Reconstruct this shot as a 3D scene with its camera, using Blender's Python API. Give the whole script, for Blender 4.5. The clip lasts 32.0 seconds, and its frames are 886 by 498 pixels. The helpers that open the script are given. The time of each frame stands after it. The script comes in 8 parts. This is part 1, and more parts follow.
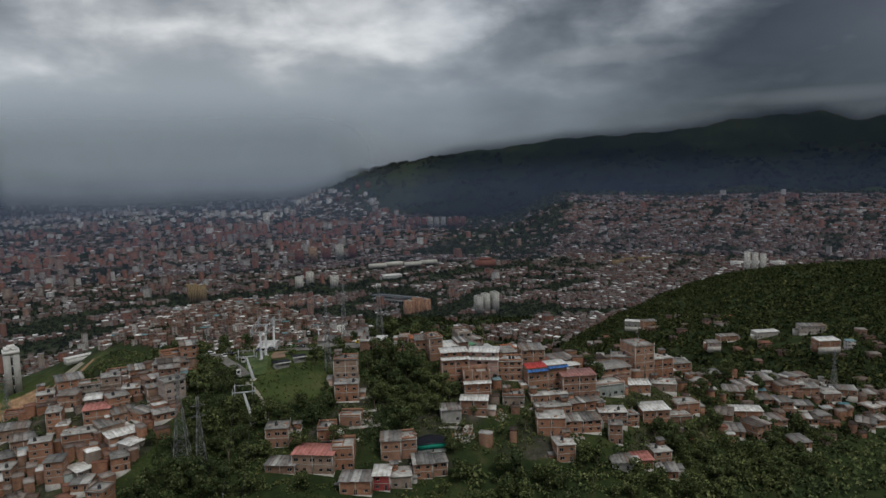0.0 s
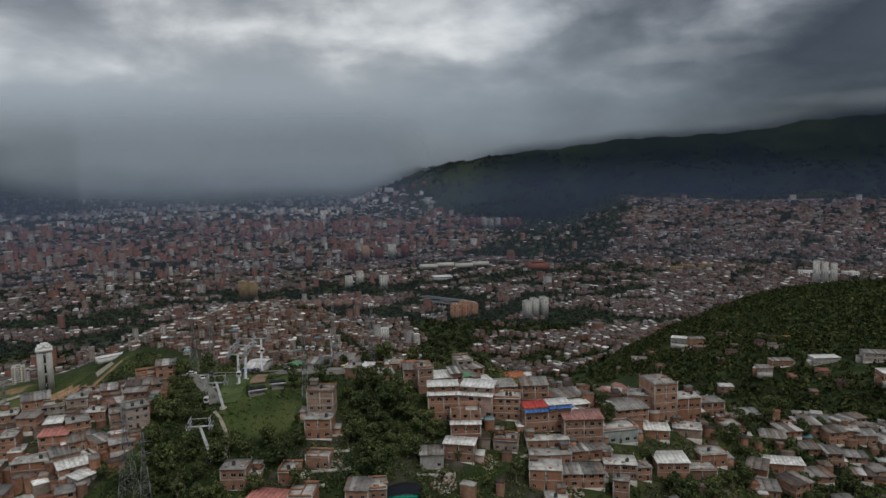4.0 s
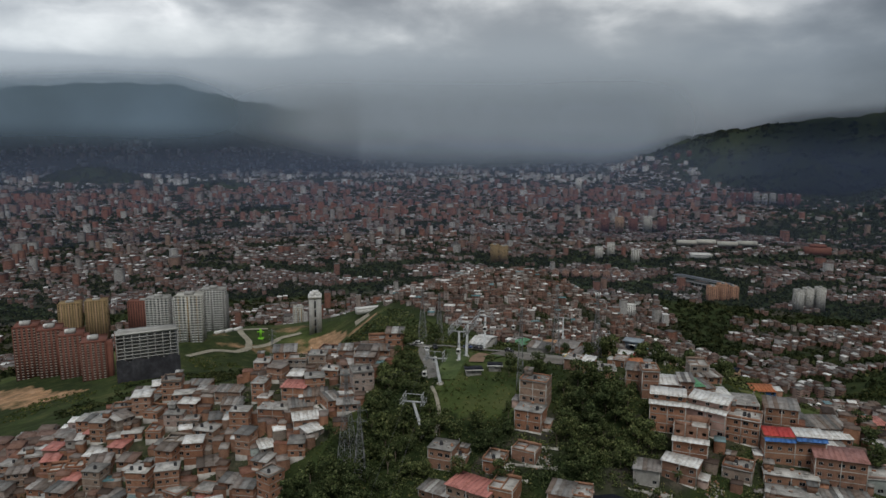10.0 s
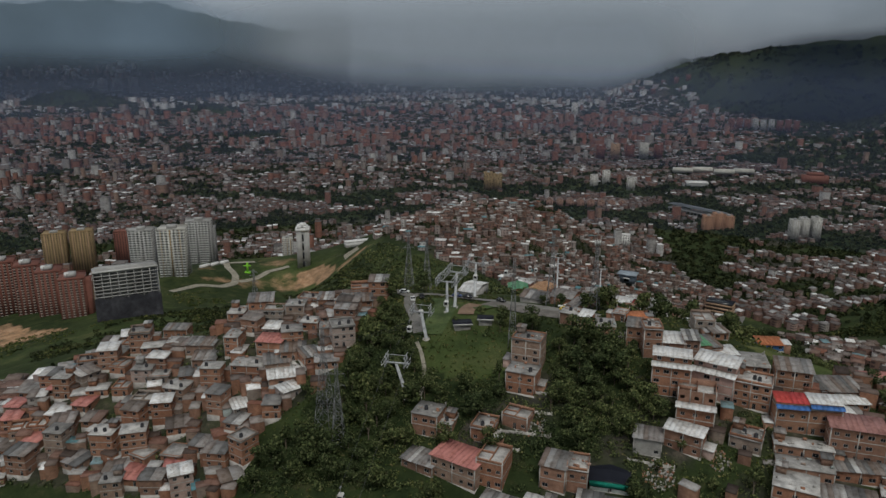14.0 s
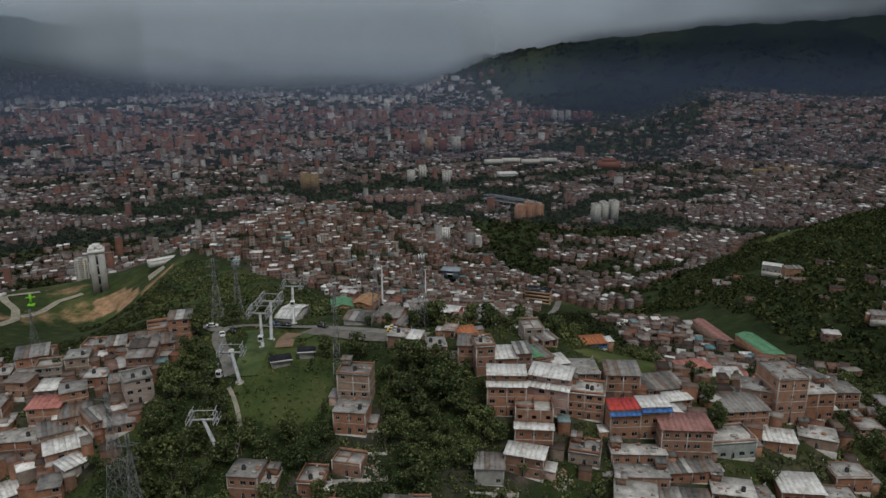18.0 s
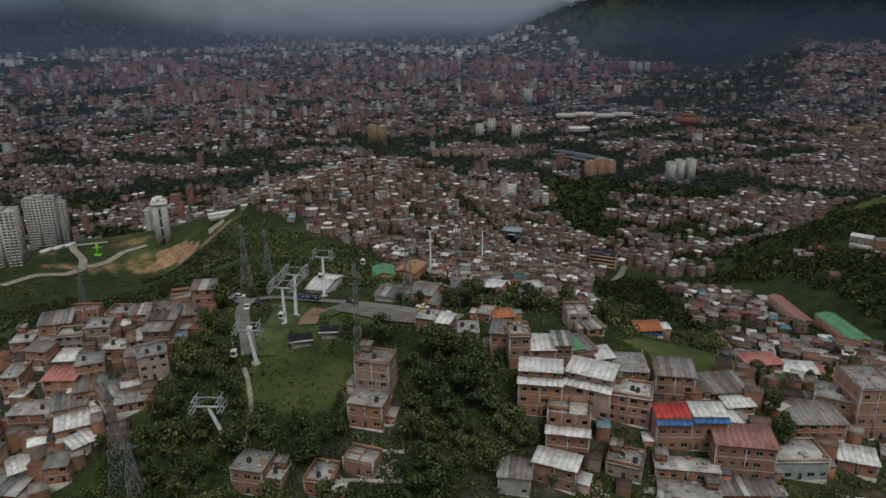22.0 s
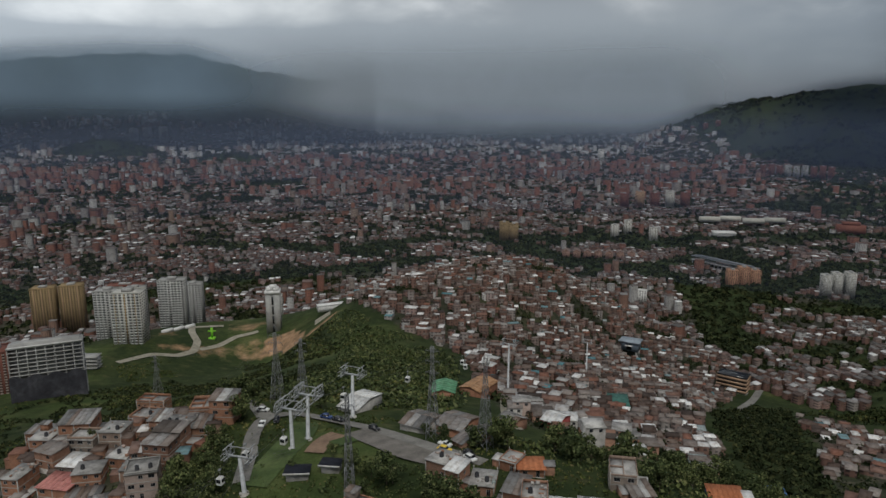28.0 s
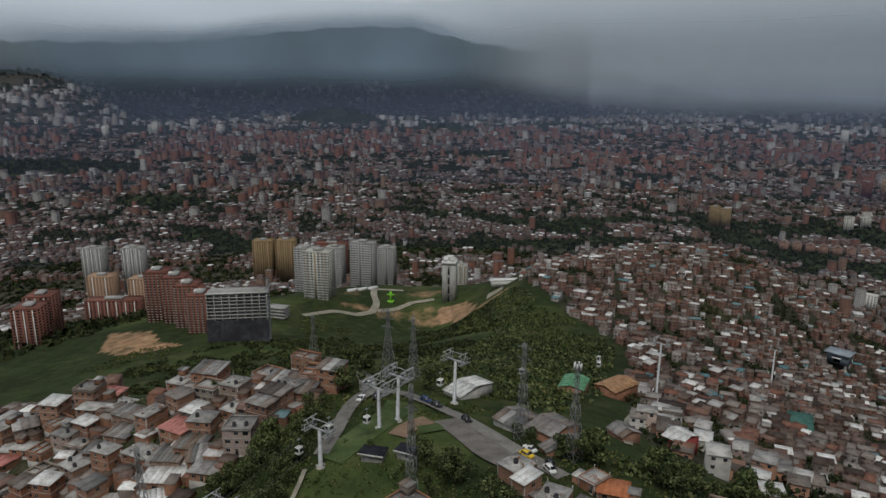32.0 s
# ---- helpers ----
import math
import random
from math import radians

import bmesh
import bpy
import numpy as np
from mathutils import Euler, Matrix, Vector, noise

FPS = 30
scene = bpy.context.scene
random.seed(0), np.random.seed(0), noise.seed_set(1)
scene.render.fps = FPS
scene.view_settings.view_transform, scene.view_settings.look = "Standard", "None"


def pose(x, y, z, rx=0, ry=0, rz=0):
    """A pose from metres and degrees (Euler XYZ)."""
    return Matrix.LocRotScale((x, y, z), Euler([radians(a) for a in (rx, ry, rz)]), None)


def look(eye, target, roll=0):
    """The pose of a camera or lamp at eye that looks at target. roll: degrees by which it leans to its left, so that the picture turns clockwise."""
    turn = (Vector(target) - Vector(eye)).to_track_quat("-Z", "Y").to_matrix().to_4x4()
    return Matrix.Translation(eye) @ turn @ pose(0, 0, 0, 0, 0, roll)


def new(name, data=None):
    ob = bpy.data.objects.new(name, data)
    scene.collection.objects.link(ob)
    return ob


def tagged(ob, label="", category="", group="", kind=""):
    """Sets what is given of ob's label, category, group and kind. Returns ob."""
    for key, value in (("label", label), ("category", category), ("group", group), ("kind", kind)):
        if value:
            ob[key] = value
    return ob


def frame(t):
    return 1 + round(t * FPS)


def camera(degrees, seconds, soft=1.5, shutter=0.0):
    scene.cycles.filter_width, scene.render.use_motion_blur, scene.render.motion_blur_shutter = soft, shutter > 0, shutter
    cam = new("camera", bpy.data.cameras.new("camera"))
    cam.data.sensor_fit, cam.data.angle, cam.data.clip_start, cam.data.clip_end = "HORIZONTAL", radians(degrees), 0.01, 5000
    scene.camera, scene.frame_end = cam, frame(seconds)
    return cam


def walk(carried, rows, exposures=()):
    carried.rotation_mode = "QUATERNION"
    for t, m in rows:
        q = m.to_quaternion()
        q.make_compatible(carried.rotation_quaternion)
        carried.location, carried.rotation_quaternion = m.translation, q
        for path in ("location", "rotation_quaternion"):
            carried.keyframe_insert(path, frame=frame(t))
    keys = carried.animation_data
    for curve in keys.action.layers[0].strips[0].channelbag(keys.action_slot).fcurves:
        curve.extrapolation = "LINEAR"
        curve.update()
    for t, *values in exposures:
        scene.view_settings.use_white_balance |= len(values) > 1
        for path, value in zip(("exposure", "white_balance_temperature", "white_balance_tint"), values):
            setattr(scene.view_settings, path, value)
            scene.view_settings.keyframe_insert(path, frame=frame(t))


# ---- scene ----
cam = camera(65.0, 32.0)
# seconds, eye, target, roll
PATH = [
    (0, (0.666, -8.114, 403.262), (1.042, -6.163, 403.035), -1.5),
    (0.5, (5.04, -4.617, 403.403), (5.417, -2.665, 403.178), -1.4),
    (1, (9.419, -1.096, 403.611), (9.792, 0.856, 403.387), -1.3),
    (1.5, (13.832, 2.47, 403.871), (14.177, 4.428, 403.647), -1.4),
    (2, (18.134, 6.061, 404.175), (18.435, 8.025, 403.953), -1.4),
    (2.5, (22.01, 9.555, 404.56), (22.312, 11.52, 404.339), -1.3),
    (4.5, (34.733, 22.693, 407.927), (34.918, 24.671, 407.696), -0.8),
    (5, (37.048, 25.456, 408.332), (37.221, 27.434, 408.094), -0.8),
    (5.5, (38.64, 27.687, 408.692), (38.733, 29.67, 408.448), -0.8),
    (6, (39.721, 29.415, 409.067), (39.694, 31.399, 408.817), -0.7),
    (6.5, (40.426, 30.655, 409.488), (40.281, 32.633, 409.23), -0.5),
    (7, (40.843, 31.46, 409.928), (40.592, 33.426, 409.661), -0.4),
    (7.5, (41.062, 31.943, 410.385), (40.708, 33.892, 410.11), -0.2),
    (8, (41.285, 32.25, 410.833), (40.833, 34.178, 410.55), -0.2),
    (8.5, (41.546, 32.51, 411.235), (41.038, 34.423, 410.946), -0.0),
    (9, (41.719, 32.919, 411.578), (41.211, 34.831, 411.281), 0.1),
    (9.5, (41.767, 33.783, 411.93), (41.259, 35.693, 411.625), 0.0),
    (10, (41.617, 35.291, 412.32), (41.108, 37.199, 412.002), 0.1),
    (10.5, (41.276, 37.426, 412.704), (40.767, 39.331, 412.367), 0.3),
    (11, (40.846, 40.174, 413.116), (40.338, 42.075, 412.757), 0.4),
    (11.5, (40.345, 43.318, 413.499), (39.839, 45.215, 413.117), 0.4),
    (12, (39.816, 46.703, 413.857), (39.312, 48.595, 413.45), 0.3),
    (12.5, (39.302, 50.164, 414.192), (38.8, 52.049, 413.75), 0.4),
    (13, (38.823, 53.514, 414.474), (38.325, 55.391, 413.994), 0.3),
    (13.5, (38.327, 56.577, 414.76), (37.832, 58.444, 414.242), 0.2),
    (15.5, (36.683, 67.421, 416.962), (36.347, 69.319, 416.428), 0.3),
    (16, (36.414, 70.134, 417.173), (36.15, 72.043, 416.641), 0.2),
    (16.5, (36.283, 72.896, 417.325), (36.09, 74.815, 416.793), 0.1),
    (17, (36.297, 75.687, 417.454), (36.175, 77.611, 416.922), 0.0),
    (17.5, (36.419, 78.513, 417.56), (36.369, 80.441, 417.029), -0.1),
    (18, (36.703, 81.383, 417.652), (36.723, 83.31, 417.116), -0.1),
    (18.5, (37.206, 84.355, 417.757), (37.269, 86.277, 417.208), -0.2),
    (19, (37.951, 87.37, 417.842), (38.013, 89.281, 417.254), -0.2),
    (19.5, (38.903, 90.385, 417.927), (38.962, 92.278, 417.283), -0.2),
    (20, (40.097, 93.356, 418.019), (40.153, 95.24, 417.35), -0.4),
    (20.5, (41.575, 96.221, 418.102), (41.63, 98.105, 417.435), -0.4),
    (21, (43.297, 99.015, 418.181), (43.337, 100.9, 417.515), -0.5),
    (21.5, (45.159, 101.778, 418.248), (45.069, 103.663, 417.584), -0.5),
    (22, (47.156, 104.475, 418.3), (46.977, 106.353, 417.636), -0.4),
    (22.5, (49.196, 107.113, 418.345), (48.931, 108.98, 417.681), -0.3),
    (23, (51.39, 109.703, 418.38), (51.024, 111.554, 417.718), -0.3),
    (23.5, (53.649, 112.289, 418.439), (53.27, 114.138, 417.776), -0.4),
    (24, (55.939, 114.921, 418.513), (55.556, 116.769, 417.85), -0.4),
    (24.5, (58.271, 117.615, 418.586), (57.848, 119.462, 417.946), -0.3),
    (25, (60.595, 120.353, 418.649), (60.135, 122.207, 418.058), -0.3),
    (25.5, (62.935, 123.089, 418.73), (62.452, 124.95, 418.178), -0.3),
    (27.5, (72.306, 133.803, 419.312), (71.749, 135.68, 418.908), -0.2),
    (28, (74.708, 136.558, 419.394), (74.126, 138.428, 418.991), -0.2),
    (28.5, (77.284, 139.415, 419.477), (76.628, 141.26, 419.072), -0.1),
    (29, (80.016, 142.348, 419.552), (79.287, 144.166, 419.147), 0.0),
    (29.5, (82.903, 145.421, 419.665), (82.109, 147.211, 419.26), 0.1),
    (30, (85.809, 148.608, 419.818), (84.956, 150.37, 419.412), 0.1),
    (30.5, (88.59, 151.824, 419.976), (87.68, 153.558, 419.57), 0.1),
    (31, (91.217, 155.04, 420.114), (90.247, 156.741, 419.706), 0.1),
    (31.5, (93.651, 158.205, 420.207), (92.621, 159.863, 419.771), 0.2),
    (32, (96.0, 161.367, 420.275), (94.897, 162.965, 419.797), 0.3),
]
EXPOSURES = ((0.0, 0.0), (32.0, 0.0))
walk(cam, [(t, look(eye, target, roll)) for t, eye, target, roll in PATH], EXPOSURES)
# CAMERA-END

# ---------------------------------------------------------------- sky, sun
world = bpy.data.worlds.new("overcast_sky")
scene.world = world
world.use_nodes = True
wt = world.node_tree
wt.nodes.clear()
SUN_UP, SUN_TURN = radians(58), radians(215)


class Nodes:
    """A short way to write node trees."""

    def __init__(self, tree):
        self.tree = tree

    def add(self, kind, **values):
        node = self.tree.nodes.new(kind)
        for key, value in values.items():
            if key in node.inputs:
                node.inputs[key].default_value = value
        return node

    def link(self, a, b):
        self.tree.links.new(a, b)

    def math(self, op, a, b=0.0, clamp=False):
        node = self.tree.nodes.new("ShaderNodeMath")
        node.operation, node.use_clamp = op, clamp
        for n, v in enumerate((a, b)):
            if isinstance(v, (int, float)):
                node.inputs[n].default_value = v
            else:
                self.link(v, node.inputs[n])
        return node.outputs[0]

    def noise(self, vector, scale, detail=4.0, rough=0.55):
        node = self.tree.nodes.new("ShaderNodeTexNoise")
        node.inputs["Scale"].default_value, node.inputs["Detail"].default_value = scale, detail
        node.inputs["Roughness"].default_value = rough
        if vector is not None:
            self.link(vector, node.inputs["Vector"])
        return node.outputs["Fac"]

    def ramp(self, fac, *stops):
        node = self.tree.nodes.new("ShaderNodeValToRGB")
        e = node.color_ramp.elements
        while len(e) < len(stops):
            e.new(0.5)
        for el, (at, c) in zip(e, stops):
            el.position, el.color = at, (c if len(c) == 4 else (*c, 1))
        self.link(fac, node.inputs[0])
        return node.outputs[0]

    def mix(self, fac, a, b, how="MIX"):
        node = self.tree.nodes.new("ShaderNodeMix")
        node.data_type, node.blend_type = "RGBA", how
        for slot, v in ((0, fac), (6, a), (7, b)):
            if isinstance(v, (int, float)):
                node.inputs[slot].default_value = v
            elif isinstance(v, tuple):
                node.inputs[slot].default_value = v if len(v) == 4 else (*v, 1)
            else:
                self.link(v, node.inputs[slot])
        return node.outputs[2]


def build_sky():
    n = Nodes(wt)
    out, back = n.add("ShaderNodeOutputWorld"), n.add("ShaderNodeBackground")
    sky = n.add("ShaderNodeTexSky")
    sky.sky_type, sky.sun_disc, sky.sun_elevation, sky.sun_rotation = "NISHITA", False, SUN_UP, SUN_TURN
    way = n.add("ShaderNodeTexCoord").outputs["Generated"]
    axis = n.add("ShaderNodeSeparateXYZ")
    n.link(way, axis.inputs[0])
    x, y, z = axis.outputs
    up = n.math("MAXIMUM", z, 0.0)
    # cloud lumps, drawn out along the deck and broken up at several sizes
    spread = n.add("ShaderNodeMapping")
    spread.inputs["Scale"].default_value = (3.6, 3.6, 8.0)
    n.link(way, spread.inputs["Vector"])
    broad = n.noise(spread.outputs[0], 0.9, 3.0, 0.5)
    bent = n.tree.nodes.new("ShaderNodeTexNoise")
    bent.inputs["Scale"].default_value, bent.inputs["Detail"].default_value = 2.1, 7.0
    bent.inputs["Roughness"].default_value, bent.inputs["Distortion"].default_value = 0.5, 0.15
    n.link(spread.outputs[0], bent.inputs["Vector"])
    lump = n.math("ADD", n.math("MULTIPLY", broad, 0.5), n.math("MULTIPLY", bent.outputs["Fac"], 0.6))

    def lobe(cx, cz, wx, wz):
        """A soft patch of the sky round one direction, with a torn edge."""
        dx = n.math("DIVIDE", n.math("SUBTRACT", x, cx), wx)
        dz = n.math("DIVIDE", n.math("SUBTRACT", z, cz), wz)
        far = n.math("ADD", n.math("ADD", n.math("MULTIPLY", dx, dx), n.math("MULTIPLY", dz, dz)), n.math("MULTIPLY", n.math("SUBTRACT", lump, 0.55), -4.5))
        return n.math("MAXIMUM", n.math("MULTIPLY", n.math("SUBTRACT", 1.3, far), 0.6), 0.0, True)
    cloud = n.ramp(lump, (0.40, (0.17, 0.186, 0.208)), (0.50, (0.27, 0.288, 0.31)), (0.57, (0.38, 0.40, 0.42)), (0.63, (0.52, 0.54, 0.555)), (0.72, (0.74, 0.75, 0.76)))
    # the rain under the deck hides the clouds towards the horizon
    rain = n.ramp(up, (0.0, (0.118, 0.136, 0.168)), (0.05, (0.195, 0.226, 0.262)), (0.10, (0.258, 0.290, 0.324)), (0.16, (0.315, 0.345, 0.375)), (0.40, (0.44, 0.46, 0.48)))
    veil = n.ramp(n.math("ADD", up, n.math("MULTIPLY", n.math("SUBTRACT", lump, 0.55), 0.10)), (0.105, (0, 0, 0)), (0.19, (1, 1, 1)))
    grey = n.mix(veil, rain, cloud)
    # a bright break in the deck, and the storm darkest in the east with pale gaps under it
    grey = n.mix(n.math("MULTIPLY", lobe(0.13, 0.205, 0.15, 0.045), 0.7), grey, (0.78, 0.80, 0.81))
    grey = n.mix(n.math("MULTIPLY", lobe(-0.60, 0.125, 0.26, 0.022), 0.45), grey, (0.62, 0.65, 0.66))
    storm = n.ramp(n.math("ADD", n.math("MULTIPLY", x, 0.5), n.math("ADD", n.math("MULTIPLY", lump, -0.25), 0.64)), (0.06, (1.8, 1.8, 1.8)), (0.14, (1.5, 1.5, 1.5)), (0.26, (1.22, 1.22, 1.22)), (0.40, (1.03, 1.03, 1.03)), (0.54, (1.0, 1.0, 1.0)), (0.60, (0.80, 0.82, 0.85)), (0.68, (0.52, 0.54, 0.57)), (0.74, (0.30, 0.315, 0.345)), (0.80, (0.11, 0.12, 0.145)), (1.0, (0.5, 0.5, 0.55)))
    grey = n.mix(1.0, grey, storm, "MULTIPLY")
    grey = n.mix(n.math("MULTIPLY", lobe(0.40, 0.148, 0.12, 0.012), 0.4), grey, (0.30, 0.31, 0.33))
    grey = n.mix(n.math("MULTIPLY", lobe(0.62, 0.080, 0.10, 0.010), 0.4), grey, (0.16, 0.17, 0.19))
    light = n.mix(0.007, grey, sky.outputs[0])
    n.link(light, back.inputs["Color"])
    back.inputs["Strength"].default_value = 1.0
    n.link(back.outputs[0], out.inputs[0])


build_sky()
sun_data = bpy.data.lights.new("sun", "SUN")
sun_data.energy, sun_data.angle, sun_data.color = 1.5, radians(22), (1.0, 0.99, 0.92)
sun = new("sun", sun_data)
sun.matrix_world = look((0, 0, 0), (-math.sin(SUN_TURN) * -0.6, math.cos(SUN_TURN) * -0.6, -1.0))


# ---------------------------------------------------------------- materials
def material(name, build, rough=0.9, metal=0.0, spec=0.2, relief=0.1):
    """A Principled material; build(n) returns its colour and, where it has one, a height for the bump."""
    m = bpy.data.materials.new(name)
    m.use_nodes = True
    n = Nodes(m.node_tree)
    bsdf = m.node_tree.nodes["Principled BSDF"]
    bsdf.inputs["Roughness"].default_value, bsdf.inputs["Metallic"].default_value = rough, metal
    bsdf.inputs["Specular IOR Level"].default_value = spec
    made = build(n)
    colour, bump = made if isinstance(made, (list,)) else (made, None)
    if isinstance(colour, tuple):
        bsdf.inputs["Base Color"].default_value = (*colour, 1)
    else:
        n.link(colour, bsdf.inputs["Base Color"])
    if bump is not None:
        b = n.add("ShaderNodeBump", Strength=0.5, Distance=relief)
        n.link(bump, b.inputs["Height"])
        n.link(b.outputs[0], bsdf.inputs["Normal"])
    return m


def place(n):
    return n.add("ShaderNodeNewGeometry").outputs["Position"]


def local(n):
    return n.add("ShaderNodeTexCoord").outputs["Object"]


def chance(n, island=False):
    if island:
        return n.add("ShaderNodeNewGeometry").outputs["Random Per Island"]
    return n.add("ShaderNodeObjectInfo").outputs["Random"]


def blotched(*stops, scale=0.6, fine=6.0, island=False, amount=0.35, lone=True):
    """Colours by chance, from one thing to the next, with stains and grain on them."""
    def build(n):
        p = place(n)
        if lone:
            c = n.ramp(chance(n, island), *stops)
        else:
            c = n.ramp(n.noise(p, scale * 0.3), *stops)
        stain = n.ramp(n.noise(p, scale, 5.0, 0.65), (0.3, (1 - amount,) * 3), (0.62, (1.08,) * 3))
        grain = n.ramp(n.noise(p, fine, 3.0, 0.7), (0.3, (0.8,) * 3), (0.7, (1.15,) * 3))
        c = n.mix(1.0, c, stain, "MULTIPLY")
        return [n.mix(1.0, c, grain, "MULTIPLY"), n.noise(p, fine)]
    return build


def brickwork(stops, island=False):
    def build(n):
        p = place(n)
        c = n.ramp(chance(n, island), *stops)
        axis = n.add("ShaderNodeSeparateXYZ")
        n.link(p, axis.inputs[0])
        flat = n.add("ShaderNodeCombineXYZ")
        n.link(n.math("ADD", axis.outputs[0], axis.outputs[1]), flat.inputs[0])
        n.link(axis.outputs[2], flat.inputs[1])
        brick = n.add("ShaderNodeTexBrick", Scale=1.0)
        brick.inputs["Brick Width"].default_value, brick.inputs["Row Height"].default_value = 0.36, 0.21
        brick.inputs["Mortar Size"].default_value = 0.02
        brick.inputs["Color1"].default_value, brick.inputs["Color2"].default_value = (1.12, 1.08, 1.05, 1), (0.86, 0.83, 0.82, 1)
        brick.inputs["Mortar"].default_value = (0.92, 0.98, 1.02, 1)
        n.link(flat.outputs[0], brick.inputs["Vector"])
        c = n.mix(1.0, c, brick.outputs["Color"], "MULTIPLY")
        stain = n.ramp(n.noise(p, 0.45, 5.0, 0.7), (0.3, (0.66, 0.64, 0.63)), (0.6, (1.06, 1.05, 1.04)))
        c = n.mix(1.0, c, stain, "MULTIPLY")
        return [c, brick.outputs["Fac"]]
    return build


BRICKS = ((0.0, (0.30, 0.15, 0.095)), (0.25, (0.43, 0.225, 0.145)), (0.45, (0.34, 0.19, 0.125)), (0.65, (0.40, 0.235, 0.165)), (0.8, (0.25, 0.14, 0.10)), (0.9, (0.36, 0.25, 0.19)), (1.0, (0.30, 0.26, 0.225)))
M_BRICK = material("clay_block", brickwork(BRICKS))
M_BRICK_FAR = material("clay_block_far", brickwork(BRICKS, True))
M_CONCRETE = material("raw_concrete", blotched((0.0, (0.40, 0.375, 0.345)), (1.0, (0.52, 0.49, 0.455)), scale=0.5, amount=0.35))
M_SLAB = material("roof_slab", blotched((0.0, (0.24, 0.23, 0.218)), (0.5, (0.40, 0.385, 0.365)), (1.0, (0.60, 0.58, 0.55)), scale=0.35, amount=0.6))
M_RENDER = material("painted_render", blotched((0.0, (0.46, 0.44, 0.415)), (0.4, (0.34, 0.325, 0.30)), (0.7, (0.46, 0.32, 0.27)), (1.0, (0.32, 0.37, 0.355)), scale=0.4, amount=0.35))


def sheeting(*stops, island=False):
    def build(n):
        p = local(n) if not island else place(n)
        c = n.ramp(chance(n, island), *stops)
        rust = n.ramp(n.noise(place(n), 0.5, 6.0, 0.7), (0.30, (0.55, 0.47, 0.42)), (0.44, (0.86, 0.83, 0.80)), (0.56, (1.08, 1.08, 1.08)))
        axis = n.add("ShaderNodeSeparateXYZ")
        n.link(p, axis.inputs[0])
        wave = n.math("SINE", n.math("MULTIPLY", axis.outputs[0], 24.0))
        c = n.mix(1.0, c, rust, "MULTIPLY")
        return [c, wave]
    return build


M_TIN = material("tin_sheet", sheeting((0.0, (0.12, 0.12, 0.12)), (0.3, (0.22, 0.215, 0.21)), (0.5, (0.18, 0.135, 0.11)), (0.7, (0.30, 0.295, 0.29)), (0.85, (0.22, 0.20, 0.19)), (1.0, (0.46, 0.46, 0.45))), rough=0.75, spec=0.15, relief=0.03)
M_TIN_FAR = material("tin_sheet_far", sheeting((0.0, (0.055, 0.044, 0.040)), (0.18, (0.115, 0.083, 0.07)), (0.34, (0.19, 0.15, 0.13)), (0.46, (0.22, 0.105, 0.075)), (0.58, (0.15, 0.125, 0.115)), (0.70, (0.27, 0.235, 0.215)), (0.80, (0.31, 0.295, 0.28)), (0.868, (0.44, 0.435, 0.43)), (0.88, (0.10, 0.22, 0.25)), (0.90, (0.12, 0.24, 0.27)), (0.912, (0.46, 0.455, 0.45)), (0.955, (0.74, 0.73, 0.72)), (1.0, (0.88, 0.88, 0.87)), island=True), rough=0.9, spec=0.1, relief=0.03)
M_TIN_HILL = material("hill_tin_sheet", sheeting((0.0, (0.085, 0.072, 0.065)), (0.3, (0.16, 0.135, 0.12)), (0.55, (0.235, 0.21, 0.195)), (0.7, (0.18, 0.10, 0.075)), (0.85, (0.33, 0.315, 0.305)), (1.0, (0.58, 0.57, 0.56))), rough=0.8, spec=0.15, relief=0.03)
M_TIN_WHITE = material("white_sheet", sheeting((0.0, (0.60, 0.60, 0.59)), (1.0, (0.74, 0.74, 0.73))), rough=0.5, relief=0.03)
M_TIN_RED = material("red_sheet", sheeting((0.0, (0.50, 0.07, 0.06)), (1.0, (0.45, 0.06, 0.06))), rough=0.55, relief=0.03)
M_TIN_BLUE = material("blue_sheet", sheeting((0.0, (0.06, 0.16, 0.42)), (1.0, (0.07, 0.18, 0.45))), rough=0.55, relief=0.03)
M_TIN_GREEN = material("green_sheet", sheeting((0.0, (0.10, 0.27, 0.15)), (1.0, (0.13, 0.30, 0.17))), rough=0.55, relief=0.03)
M_TIN_MAROON = material("maroon_sheet", sheeting((0.0, (0.28, 0.15, 0.14)), (1.0, (0.34, 0.17, 0.15))), rough=0.6, relief=0.03)
M_TIN_PINK = material("faded_red_sheet", sheeting((0.0, (0.42, 0.17, 0.15)), (1.0, (0.48, 0.20, 0.17))), rough=0.6, relief=0.03)
M_TILE = material("orange_tiles", blotched((0.0, (0.42, 0.15, 0.07)), (1.0, (0.50, 0.19, 0.09)), scale=0.8))
M_GLASS = material("dark_pane", lambda n: (0.016, 0.018, 0.022), rough=0.18, spec=0.5)
M_FRAME = material("window_frame", blotched((0.0, (0.30, 0.29, 0.28)), (1.0, (0.55, 0.54, 0.52)), scale=1.5), rough=0.5)
M_TANK = material("black_tank", blotched((0.0, (0.02, 0.02, 0.023)), (1.0, (0.03, 0.03, 0.035)), scale=2.0), rough=0.5)
M_STEEL = material("galvanised_steel", blotched((0.0, (0.42, 0.43, 0.44)), (1.0, (0.52, 0.53, 0.54)), scale=1.0, amount=0.25), rough=0.55, metal=0.35)
M_LATTICE = material("weathered_steel", blotched((0.0, (0.20, 0.205, 0.21)), (1.0, (0.27, 0.275, 0.28)), scale=1.0, amount=0.25), rough=0.6, metal=0.3)
